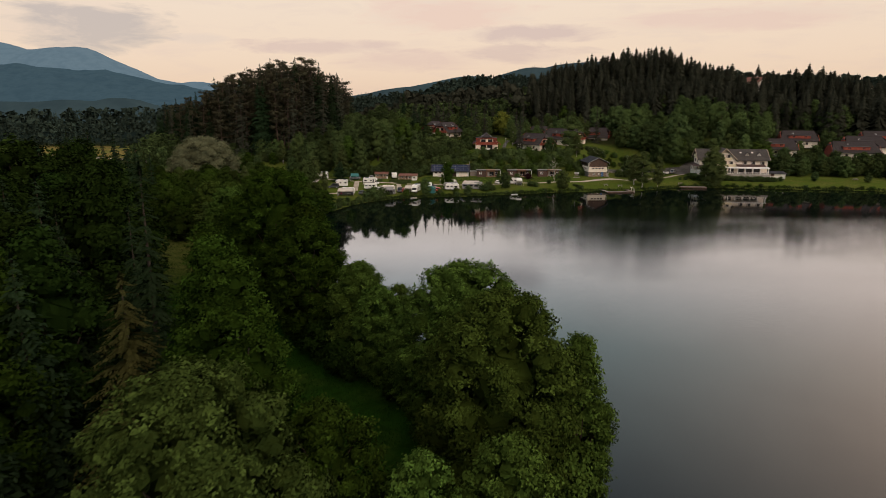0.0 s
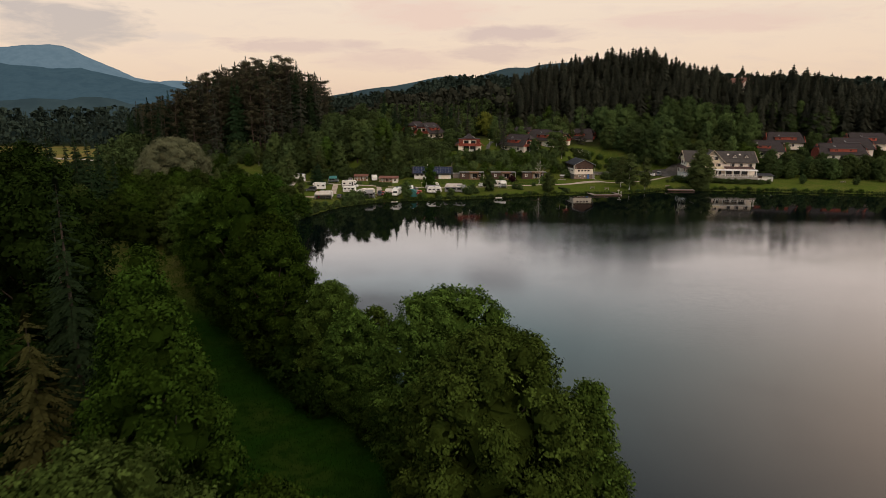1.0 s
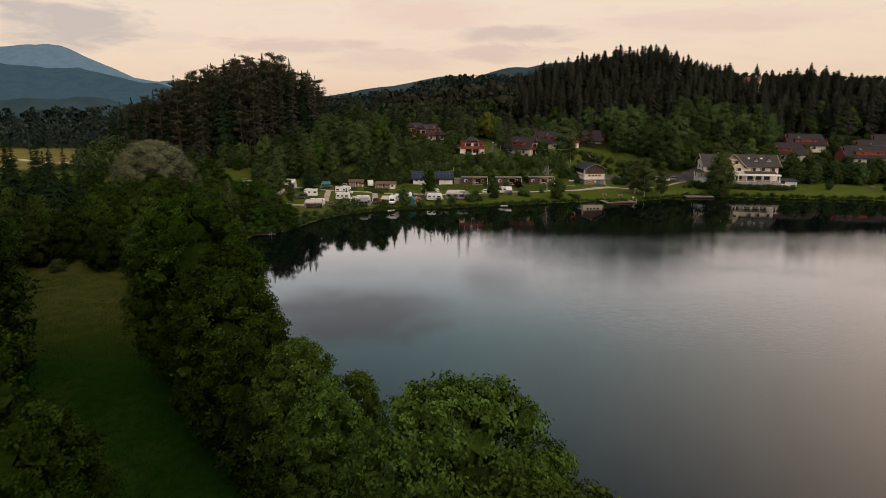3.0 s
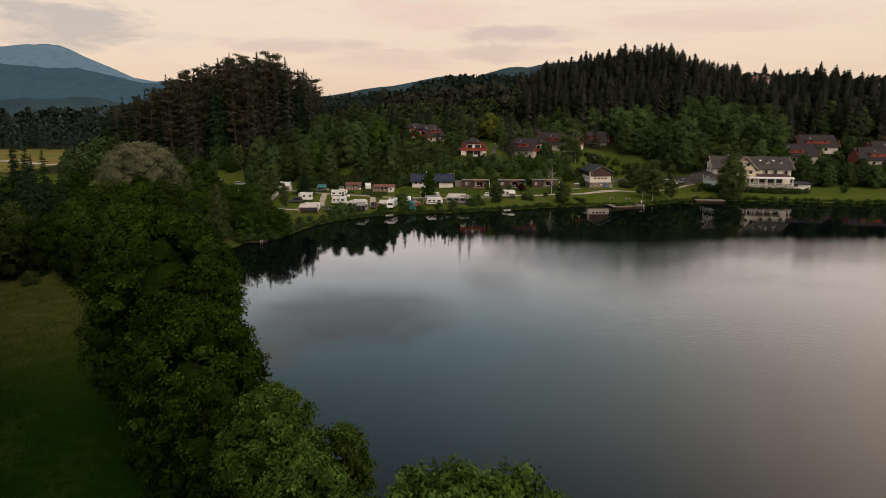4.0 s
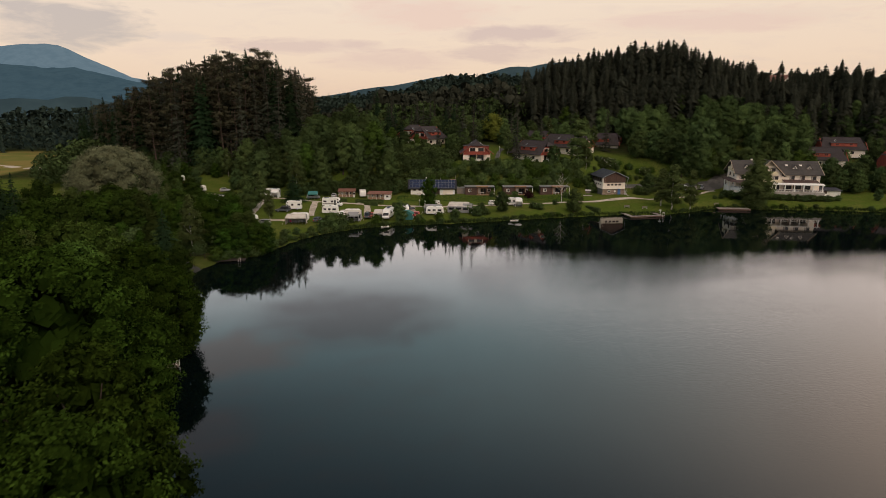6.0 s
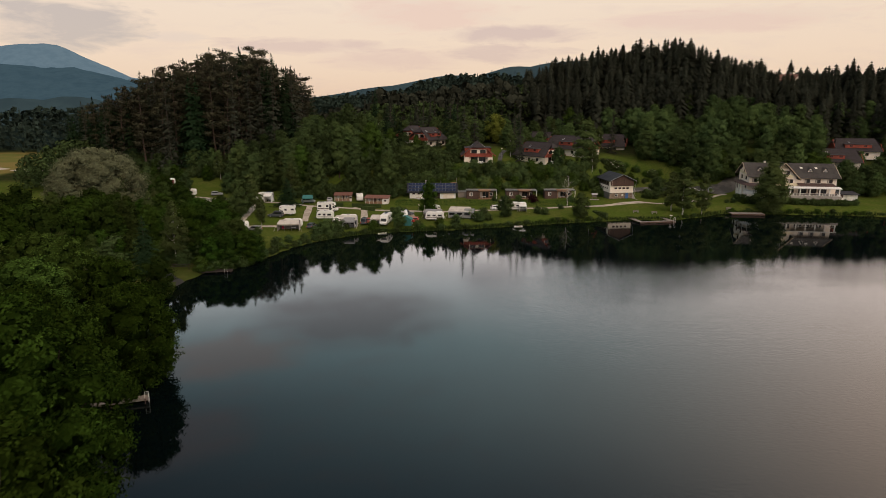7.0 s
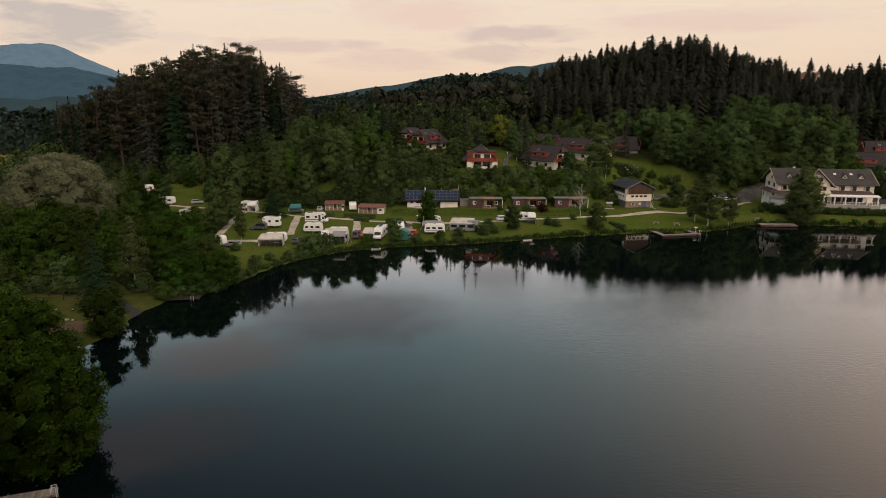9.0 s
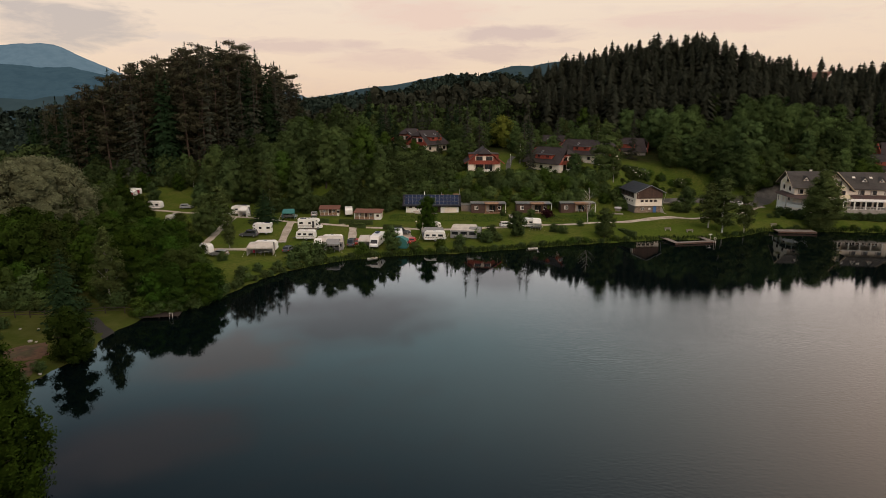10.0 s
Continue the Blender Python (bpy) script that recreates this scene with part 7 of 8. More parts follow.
    # veranda to the right
    part("veranda_floor", box(-6.4, hr - 0.2, -5.7, -0.01, -2.6, 0.0), h, "paved veranda floor", m=M["concrete"])
    part("veranda_roof", slab([(1.2, -4.0, 2.95), (hr - 1.2, -4.0, 2.95), (hr - 1.2, 0.0, 3.7), (1.2, 0.0, 3.7)], 0.14), h, "brown tiled veranda roof", m=M["roof_brown"])
    part("awning", slab([(-6.0, -5.7, 2.62), (hr - 0.4, -5.7, 2.62), (hr - 0.4, -4.0, 2.95), (-6.0, -4.0, 2.95)], 0.08), h, "white awning", m=M["canvas_white"])
    part("awning_edge", box(-6.0, hr - 0.4, -5.77, -5.71, 2.36, 2.62), h, "white awning edge", m=M["canvas_white"])
    for k in range(7):
        u = -5.4 + (hr + 4.4) * k / 6
        part("column", box(u - 0.16, u + 0.16, -5.6, -5.3, -0.6, 2.52), h, "white veranda column", m=M["white_paint"])
    railing(h, at_face((hr - 6.4) / 2, -5.4, 0.0), hr + 5.2, 0.85, M["white_paint"], boards=False)
    for u in (3.4, 6.6, 9.8):
        window(h, at_face(u, -0.03, 0.1), 2.6, 2.1, M["brown_wood"], 2, name="glass_door")
    for u in (-7.4, -4.2, -1.2):
        window(h, at_face(u, cf - 0.03, 0.1), 2.2, 2.1, M["brown_wood"], 1, name="glass_door")
    for k in range(5):
        u = 3.6 + 2.2 * k
        tb = part("table", box(u - 0.5, u + 0.5, -4.6, -3.7, 0.70, 0.75), h, "veranda table", m=M["natural_wood"])
        part("leg", rod((u, -4.15, 0.0), (u, -4.15, 0.7), 0.05), tb, m=M["metal_dark"])
    # rounded corner terrace on the left
    for z0, z1, r, m_, nm in ((-2.8, 0.0, 4.3, "plaster", "terrace"), (0.0, 0.9, 4.3, "white_paint", "parapet"), (2.85, 3.25, 4.9, "roof_brown", "porch_roof")):
        bm = bmesh.new()
        bmesh.ops.create_cone(bm, cap_ends=True, segments=20, radius1=r, radius2=r if z1 < 2 else r * 0.82, depth=z1 - z0, matrix=Matrix.Translation((-12.0, -1.6, (z0 + z1) / 2)))
        part(nm, bm, h, {"terrace": "round white terrace base", "parapet": "curved white parapet", "porch_roof": "brown porch roof round the corner"}[nm], m=M[m_])
    for k in range(6):
        a = radians(180 + 20 + 28 * k)
        u, v = -12.0 + 4.1 * math.cos(a), -1.6 + 4.1 * math.sin(a)
        part("column", rod((u, v, 0.9), (u, v, 2.9), 0.12), h, "white porch column", m=M["white_paint"])
    part("porch_roof", slab([(-hw - 2.2, 0.0, 2.75), (-hw - 2.2, d - 2, 2.75), (-hw, d - 2, 3.4), (-hw, 0.0, 3.4)], 0.14), h, "brown porch roof along the gable", m=M["roof_brown"])
    for v in (0.6, 4.0, 7.4):
        part("column", box(-hw - 2.05, -hw - 1.8, v, v + 0.25, -2.2, 2.7), h, "white porch column", m=M["white_paint"])
    part("porch_wall", box(-hw - 1.9, -hw - 1.75, 0.6, 7.5, -2.4, 0.7), h, "white low porch wall", m=M["white_paint"])
    for k in range(3):
        window(h, at_face(-14.0 + 1.5 * k, -5.75 + 0.25 * abs(k - 1), -1.3), 1.2, 1.1, M["white_paint"], 1, name="cellar_window")
    ch = part("chimney", box(-8.0, -7.4, d / 2 + 0.4, d / 2 + 1.0, rz - 1.5, rz + 0.5, 0.02), h, "pale chimney", m=M["plaster"])
    part("chimney_cap", box(-8.1, -7.3, d / 2 + 0.3, d / 2 + 1.1, rz + 0.5, rz + 0.6), ch, m=M["metal_dark"])


guest_house(119.8, 283.0, 4.9, -9)

# low shed beside the guest house
sh = thing("shed", (138.4, 284.4, ground_z(138.4, 284.4)), -9, "low white shed with a flat dark roof", "shed")
part("wall", box(-4.8, 4.8, 0.0, 4.5, -0.6, 2.3), sh, "white walls", m=M["white_paint"])
part("roof", slab([(-5.4, -0.8, 2.35), (5.4, -0.8, 2.35), (5.4, 5.0, 2.9), (-5.4, 5.0, 2.9)], 0.2), sh, "dark flat roof", m=M["roof_dark"])
# dark board on the solid wall paints the shade of an open front
part("opening", box(-3.8, 0.4, -0.03, 0.0, 1.1, 2.1), sh, "dark board in place of a shaded open front", m=M["brown_wood"])
for u in (-4.7, -1.5, 1.7, 4.7):
    part("post", box(u - 0.08, u + 0.08, -0.55, -0.4, -0.6, 2.3), sh, m=M["white_paint"])

# ---------- paths and roads ----------
ribbon("path", [(104, 299), (100.6, 296.7), (86.7, 283.4), (75.5, 278.4), (50.2, 272.2), (24.8, 267.0), (5.7, 262.8), (-5.1, 261.6), (-15.9, 263.0), (-32.0, 266.6), (-44.0, 271.0), (-66.5, 280.2), (-78.1, 284.0), (-92.8, 287.8), (-113.4, 298.5)],
       1.8, M["gravel"], "pale gravel path along the lake front")
ribbon("path.001", [(-44.6, 271.0), (-43.0, 258.0), (-41.6, 247.5)], 2.0, M["gravel"], "gravel spur between camp pitches", 0.065)
ribbon("path.002", [(-26.2, 265.5), (-25.0, 256.0), (-24.3, 248.0)], 2.0, M["gravel"], "gravel spur to the lake pitches", 0.065)
ribbon("path.003", [(-63.0, 278.0), (-62.0, 264.0), (-59.4, 239.5)], 2.0, M["gravel"], "gravel spur on the camp lawn", 0.065)
ribbon("path.004", [(-11.3, 261.5), (-10.6, 255.0), (-9.8, 250.0)], 2.2, M["gravel"], "gravel parking strip", 0.065)
ribbon("path.005", [(-82.7, 284.6), (-81.5, 276.0), (-77.0, 266.0)], 1.8, M["gravel"], "gravel spur by the trees", 0.065)
ribbon("path.006", [(-29.5, 267.0), (-28.0, 273.5)], 1.2, M["gravel"], "narrow gravel path to a cabin", 0.065)
ribbon("path.007", [(18.8, 266.2), (18.9, 270.5), (18.6, 278.0)], 1.0, M["concrete"], "narrow stepped path up the bank", 0.08)
ribbon("path.008", [(-46.5, 240.5), (-56.0, 239.5), (-63.0, 241.0)], 2.6, M["gravel"], "gravel pitch on the camp lawn", 0.06)
ribbon("path.009", [(20.0, 301.0), (20.6, 307.0), (22.0, 316.0), (24.0, 322.0)], 1.6, M["asphalt"], "paved path beside a chalet", 0.06)
ribbon("road", [(64, 306.5), (74, 306.0), (84.5, 306.5), (96, 306.5), (107.2, 308.0)], 3.0, M["asphalt"], "narrow asphalt road on the slope", 0.07, "road")
ribbon("road.001", [(100.5, 299.5), (104.5, 305.0), (110.0, 309.0), (122.0, 312.0)], 5.5, M["asphalt"], "paved forecourt behind the guest house", 0.09, "road")
ribbon("road.002", [(-160, 330), (-205, 371), (-245, 396), (-320, 430), (-420, 480)], 6.0, M["gravel"], "pale country road past the field", 0.12, "road")
ribbon("slipway", [(-58.6, 190.5), (-55.5, 187.5), (-52.8, 185.6), (-49.8, 183.6)], 2.6, M["wet_asphalt"], "paved slipway into the bay", 0.08, "slipway")


def patch_on_land(name, x, y, rx, ry, m, label, lift=0.06, seed=0):
    vs, fs = [(x, y, ground_z(x, y) + lift)], []
    rnd = random.Random(seed)
    n, rings = 20, 4
    ph = [rnd.uniform(0, 6.28) for _ in range(3)]
    for r in range(1, rings + 1):
        for k in range(n):
            a = 2 * math.pi * k / n
            w = (1 + 0.22 * math.sin(2 * a + ph[0]) + 0.15 * math.sin(3 * a + ph[1]) + 0.1 * math.sin(5 * a + ph[2])) * r / rings
            px_, py_ = x + rx * w * math.cos(a), y + ry * w * math.sin(a)
            vs.append((px_, py_, ground_z(px_, py_) + (lift if r < rings else -0.03)))
    for k in range(n):
        fs.append((0, 1 + k, 1 + (k + 1) % n))
        for r in range(rings - 1):
            o = 1 + r * n
            fs.append((o + k, o + n + k, o + n + (k + 1) % n, o + (k + 1) % n))
    return tagged(new(name, mesh_from(name, vs, fs, m, True)), label, "ground patch", kind="structure")


patch_on_land("bare_earth", -60.2, 176.6, 3.0, 4.0, M["earth"], "reddish bare earth on the bathing lawn", 0.05, 3)
patch_on_land("bare_earth.001", -57.0, 172.0, 1.8, 2.2, M["earth"], "small bare patch near the water", 0.05, 5)
patch_on_land("gravel_pitch", -37.5, 262.5, 4.2, 1.6, M["gravel"], "gravel standing under a motorhome", 0.06, 6)


# ---------- vehicles, caravans and tents ----------
def wheel(parent, x, y, r, w=0.2):
    bm = bmesh.new()
    bmesh.ops.create_cone(bm, cap_ends=True, segments=14, radius1=r, radius2=r, depth=w, matrix=Matrix.Translation((x, y, r)) @ Matrix.Rotation(radians(90), 4, "X"))
    bmesh.ops.bevel(bm, geom=[e for e in bm.edges if abs(e.verts[0].co.y - e.verts[1].co.y) < 1e-4], offset=0.03, segments=1, affect="EDGES")
    ob = part("wheel", bm, parent, "black tyre", m=M["rubber"])
    s = -1 if y < 0 else 1
    bm = bmesh.new()
    bmesh.ops.create_cone(bm, cap_ends=True, segments=10, radius1=r * 0.6, radius2=r * 0.6, depth=0.03, matrix=Matrix.Translation((x, y + s * (w / 2 + 0.005), r)) @ Matrix.Rotation(radians(90), 4, "X"))
    part("rim", bm, ob, "grey rim", m=M["metal_grey"])


def rounded(points, y0, y1, bevel):
    bm = prism(points, (y0, y1), "y")
    bmesh.ops.bevel(bm, geom=bm.edges[:], offset=bevel, segments=2, affect="EDGES", profile=0.6)
    return bm


def panes(parent, spec, y, m=None):
    for x0, x1, z0, z1 in spec:
        for s in (-1, 1):
            part("window", box(x0, x1, s * y - 0.012, s * y + 0.012, z0, z1, 0.008), parent, m=M["glass"])


def car(x, y, turn, m, label, kind="hatch"):
    """A car along its own x, nose to +x."""
    ob = thing("car", (x, y, ground_z(x, y) + 0.09), turn, label, "car", "parked cars")
    L, hb = (4.1, 1.45) if kind == "hatch" else (4.7, 1.85)
    h = L / 2
    part("body", rounded([(-h, 0.28), (h, 0.28), (h, 0.72), (h * 0.52, 0.92), (-h * 0.96, 0.96), (-h, 0.7)], -0.86, 0.86, 0.07), ob, m=m)
    cab = part("cabin", rounded([(-h * 0.93, 0.92), (h * 0.48, 0.9), (h * 0.14, hb), (-h * 0.80, hb)], -0.76, 0.76, 0.07), ob, m=m)
    for s in (-1, 1):
        part("side_window", prism([(-h * 0.82, 0.98), (h * 0.34, 0.98), (h * 0.10, hb - 0.10), (-h * 0.74, hb - 0.10)], (s * 0.755, s * 0.775), "y"), cab, m=M["glass"])
    part("windscreen", slab([(h * 0.455, -0.66, 0.95), (h * 0.455, 0.66, 0.95), (h * 0.165, 0.62, hb - 0.06), (h * 0.165, -0.62, hb - 0.06)], -0.02), cab, m=M["glass"])
    part("rear_window", slab([(-h * 0.945, -0.62, 1.02), (-h * 0.945, 0.62, 1.02), (-h * 0.83, 0.58, hb - 0.08), (-h * 0.83, -0.58, hb - 0.08)], -0.02), cab, m=M["glass"])
    for s in (-1, 1):
        part("headlight", box(h - 0.05, h + 0.02, s * 0.62 - 0.17, s * 0.62 + 0.17, 0.58, 0.72, 0.02), ob, m=M["bright"])
        part("tail_light", box(-h - 0.02, -h + 0.05, s * 0.68 - 0.1, s * 0.68 + 0.1, 0.6, 0.85, 0.02), ob, m=M["car_red"])
        for u in (-h * 0.62, h * 0.62):
            wheel(ob, u, s * 0.76, 0.32)
    return ob


def caravan(x, y, turn, label, L=5.2, stripe="canvas_grey"):
    ob = thing("caravan", (x, y, ground_z(x, y) + 0.08), turn, label, "caravan", "caravans of the camp")
    h = L / 2
    part("body", rounded([(-h, 0.75), (-h * 0.9, 0.45), (h * 0.9, 0.45), (h, 0.9), (h * 0.90, 2.2), (h * 0.7, 2.52), (-h * 0.78, 2.52), (-h * 0.95, 2.1)], -1.1, 1.1, 0.09), ob, "white caravan body", m=M["gelcoat"])
    for s in (-1, 1):
        part("stripe", box(-h * 0.88, h * 0.88, s * 1.105 - 0.006, s * 1.105 + 0.006, 0.95, 1.07), ob, "grey stripe", m=M[stripe])
    panes(ob, [(-h * 0.75, -h * 0.32, 1.3, 1.85), (-h * 0.1, h * 0.22, 1.35, 1.85), (h * 0.45, h * 0.78, 1.35, 1.85)], 1.105)
    part("end_window", box(h * 0.945, h * 0.985, -0.75, 0.75, 1.25, 1.75, 0.01), ob, m=M["glass"])
    part("hatch", box(-0.35, 0.35, -0.3, 0.3, 2.5, 2.62, 0.03), ob, "grey roof hatch", m=M["metal_grey"])
    bm = bmesh.new()
    for s in (-1, 1):
        add_rod(bm, (h * 0.85, s * 0.6, 0.5), (h + 1.0, 0, 0.5), 0.05, sides=6)
    add_rod(bm, (h + 0.8, 0, 0.05), (h + 0.8, 0, 0.6), 0.04, sides=6)
    part("drawbar", bm, ob, m=M["metal_dark"])
    for s in (-1, 1):
        wheel(ob, -0.2, s * 1.0, 0.32)
    return ob


def motorhome(x, y, turn, label, L=6.6, alcove=True):
    """A motorhome along its own x, nose to +x."""
    ob = thing("motorhome", (x, y, ground_z(x, y) + 0.08), turn, label, "motorhome", "motorhomes of the camp")
    h = L / 2
    nose = h - 1.5
    top = [(-h, 0.5), (nose, 0.5), (nose, 1.75), (nose + 0.75, 2.05), (nose + 0.55, 2.75), (nose - 0.3, 2.95), (-h + 0.05, 2.9)] if alcove else \
          [(-h, 0.5), (nose + 0.2, 0.5), (nose + 0.6, 1.5), (nose + 0.1, 2.6), (nose - 0.4, 2.8), (-h + 0.05, 2.8)]
    part("body", rounded(top, -1.14, 1.14, 0.08), ob, "white living body", m=M["gelcoat"])
    part("cab", rounded([(nose - 0.2, 0.42), (h, 0.42), (h, 0.85), (h - 0.45, 1.12), (nose + 0.35, 1.98), (nose - 0.2, 1.98)], -0.98, 0.98, 0.08), ob, "white driver's cab", m=M["car_white"])
    part("windscreen", slab([(h - 0.50, -0.85, 1.17), (h - 0.50, 0.85, 1.17), (nose + 0.40, 0.8, 1.90), (nose + 0.40, -0.8, 1.90)], -0.03), ob, m=M["glass"])
    for s in (-1, 1):
        part("side_window", prism([(nose - 0.05, 1.2), (h - 0.72, 1.2), (nose + 0.30, 1.86), (nose - 0.05, 1.86)], (s * 0.975, s * 0.995), "y"), ob, m=M["glass"])
        part("headlight", box(h - 0.08, h + 0.02, s * 0.7 - 0.16, s * 0.7 + 0.16, 0.68, 0.88, 0.02), ob, m=M["bright"])
        for u in (-h * 0.5, nose + 0.55):
            wheel(ob, u, s * 0.95, 0.34)
    panes(ob, [(-h * 0.86, -h * 0.55, 1.55, 2.1), (-h * 0.1, h * 0.12, 1.5, 2.1), (nose + 0.0, nose + 0.45, 2.3, 2.6)] if alcove else [(-h * 0.86, -h * 0.5, 1.5, 2.05), (-h * 0.05, h * 0.2, 1.5, 2.05)], 1.145)
    # thin dark panel paints the shade of an open doorway
    part("door", box(h * 0.22, h * 0.22 + 0.6, -1.16, -1.14, 0.6, 2.35, 0.005), ob, "dark panel in place of a shaded open entrance", m=M["metal_dark"])
    part("stripe", box(-h * 0.95, nose - 0.1, -1.152, -1.146, 0.95, 1.15), ob, "brown stripe", m=M["brown_wood"])
    part("rear_window", box(-h - 0.012, -h + 0.02, -0.6, 0.6, 1.6, 2.15, 0.01), ob, m=M["glass"])
    part("hatch", box(-0.6, 0.1, -0.3, 0.3, 2.86, 2.98, 0.03), ob, "grey roof hatch", m=M["metal_grey"])
    part("roof_box", box(-h * 0.8, -h * 0.3, -0.7, 0.2, 2.86, 3.0, 0.03), ob, "pale roof panel", m=M["solar_glass"])
    return ob


def awning_tent(x, y, turn, label, w=6.4, d=3.0, roofm="canvas_white", frontm="canvas_grey", open_front=True):
    """A frame tent with a sloping roof, standing against a caravan."""
    ob = thing("awning_tent", (x, y, ground_z(x, y) + 0.05), turn, label, "tent", "awnings and tents of the camp")
    hw = w / 2
    part("roof", slab([(-hw - 0.1, -d, 1.95), (hw + 0.1, -d, 1.95), (hw * 0.9, 0.0, 2.75), (-hw * 0.9, 0.0, 2.75)], 0.05), ob, "sloping tent roof", m=M[roofm])
    part("roof", slab([(-hw * 0.9, 0.0, 2.75), (hw * 0.9, 0.0, 2.75), (hw * 0.85, 1.6, 2.55), (-hw * 0.85, 1.6, 2.55)], 0.05), ob, m=M[roofm])
    for s in (-1, 1):
        part("side_wall", slab([(s * hw, -d, 0), (s * hw * 0.95, 1.4, 0), (s * hw * 0.9, 0.0, 2.7), (s * hw, -d, 1.95)], 0.04), ob, m=M[roofm])
        part("guy_rope", rod((s * hw, -d, 1.9), (s * (hw + 0.9), -d - 0.9, 0.0), 0.015, sides=4), ob, m=M["white_paint"])
    part("back_wall", box(-hw * 0.94, hw * 0.94, 1.3, 1.36, 0, 2.5), ob, m=M[frontm])
    if open_front:
        part("valance", box(-hw, hw, -d - 0.02, -d + 0.02, 1.62, 1.95), ob, m=M[roofm])
        for k in range(4):
            u = -hw + 2 * hw * k / 3
            part("pole", rod((u, -d, 0), (u, -d, 1.95), 0.03, sides=6), ob, m=M["metal_grey"])
    else:
        part("front_wall", box(-hw, hw, -d - 0.02, -d + 0.02, 0, 1.95), ob, m=M[frontm])
        for k in range(3):
            u = -hw + 2 * hw * (k + 0.5) / 3
            part("window", box(u - hw * 0.24, u + hw * 0.24, -d - 0.035, -d - 0.02, 0.85, 1.6), ob, "clear tent window", m=M["glass"])
    return ob


def camp_chair(x, y, turn, m):
    ob = thing("camp_chair", (x, y, ground_z(x, y) + 0.04), turn, "folding camp chair beside an awning", "chair", "camp chairs")
    part("seat", box(-0.25, 0.25, -0.25, 0.25, 0.42, 0.47, 0.01), ob, m=m)
    part("backrest", slab([(-0.25, 0.22, 0.47), (0.25, 0.22, 0.47), (0.25, 0.42, 1.0), (-0.25, 0.42, 1.0)], 0.04), ob, m=m)
    for u, v in ((-0.23, -0.22), (0.23, -0.22), (-0.23, 0.24), (0.23, 0.24)):
        part("leg", rod((u, v, 0), (u, v, 0.44), 0.018, sides=6), ob, m=M["metal_grey"])
    return ob


def camp_table(x, y, turn):
    ob = thing("camp_table", (x, y, ground_z(x, y) + 0.04), turn, "light folding table on the camp lawn", "table", "camp tables")
    part("tabletop", box(-0.6, 0.6, -0.4, 0.4, 0.70, 0.74, 0.01), ob, m=M["white_paint"])
    for u, v in ((-0.5, -0.3), (0.5, -0.3), (-0.5, 0.3), (0.5, 0.3)):
        part("leg", rod((u, v, 0), (u, v, 0.7), 0.02, sides=6), ob, m=M["metal_grey"])


# lakeside row, from the bay to the boathouse
awning_tent(-43.2, 235.9, 4, "pale open awning with dark front on the lawn", 5.8, 2.2, "canvas", "canvas_grey")
caravan(-43.0, 238.6, 184, "white caravan behind an open awning", 5.6)
car(-37.4, 238.0, 80, M["car_grey"], "dark grey car beside the awning")
camp_chair(-44.8, 235.3, 20, M["pink_cloth"]), camp_chair(-43.4, 235.1, -15, M["canvas_grey"])
camp_table(-42.0, 235.6, 0)
caravan(-35.8, 249.8, 180, "white touring caravan on the lawn", 5.0, "canvas")
motorhome(-37.2, 261.8, 0, "white motorhome with an alcove on a gravel standing", 6.4)
motorhome(-48.8, 255.8, 185, "white camper with an alcove above the cab", 5.6)
car(-51.2, 252.8, 178, M["car_grey"], "dark pickup car in front of a camper", "suv")
motorhome(-62.8, 281.8, 175, "white motorhome with an awning by the camp road", 6.2, False)
awning_tent(-60.4, 279.6, -10, "small grey awning beside a motorhome", 2.6, 1.6, "canvas_white", "canvas_grey")
awning_tent(-28.4, 242.6, 2, "beige awning with curtained windows", 6.6, 3.0, "canvas", "canvas_grey", False)
caravan(-28.4, 245.2, 180, "old caravan under a beige roof", 5.2, "canvas")
awning_tent(-30.8, 239.4, 10, "small white storage tent", 1.9, 1.6, "canvas_white", "canvas_white", False)
awning_tent(-27.2, 239.2, 0, "low grey canvas porch by the shore", 3.2, 1.8, "canvas_grey", "canvas_grey")
car(-23.4, 244.6, 82, M["car_grey"], "grey van beside a tent", "suv")
car(-22.6, 245.8, 95, M["car_red"], "dark red small car near the shore")
motorhome(-17.4, 244.2, -98, "tall white motorhome end-on to the lake", 7.4, False)
awning_tent(-20.2, 243.4, 0, "grey side awning of a motorhome", 2.6, 2.4, "canvas", "canvas_grey")
motorhome(-9.2 - 3.3, 247.6, -85, "white motorhome with a teal awning", 6.6)
awning_tent(-11.4, 243.4, 80, "teal and white tent beside a motorhome", 2.3, 1.6, "canvas_teal", "canvas_teal", False)
car(-8.9, 247.6, 88, M["car_red"], "bright red small car on the gravel strip")
car(-12.2, 255.8, 20, M["car_grey"], "dark car behind the motorhomes", "suv")
caravan(-3.4, 249.6, 180, "white caravan close to the shore", 5.6, "brown_wood")
awning_tent(-3.8, 252.6, 0, "grey canvas roof behind a caravan", 5.6, 1.2, "canvas_grey", "canvas_grey")
motorhome(-4.0, 257.6, 5, "white motorhome partly hidden by a slim tree", 6.0)
awning_tent(4.4, 255.4, -6, "large beige house tent with clear windows", 6.8, 4.0, "canvas", "canvas_grey", False)
awning_tent(7.0, 252.9, -14, "grey canvas shelter at the lake's edge", 3.2, 1.8, "canvas_grey", "canvas_grey")
caravan(23.0, 264.0, 170, "white caravan with an open side beside the path", 5.2, "canvas_grey")
awning_tent(24.2, 262.0, -8, "small open side awning by the path", 2.2, 1.4, "canvas_white", "canvas_grey")
car(97.0, 300.5, 60, M["car_white"], "white car parked on the forecourt")
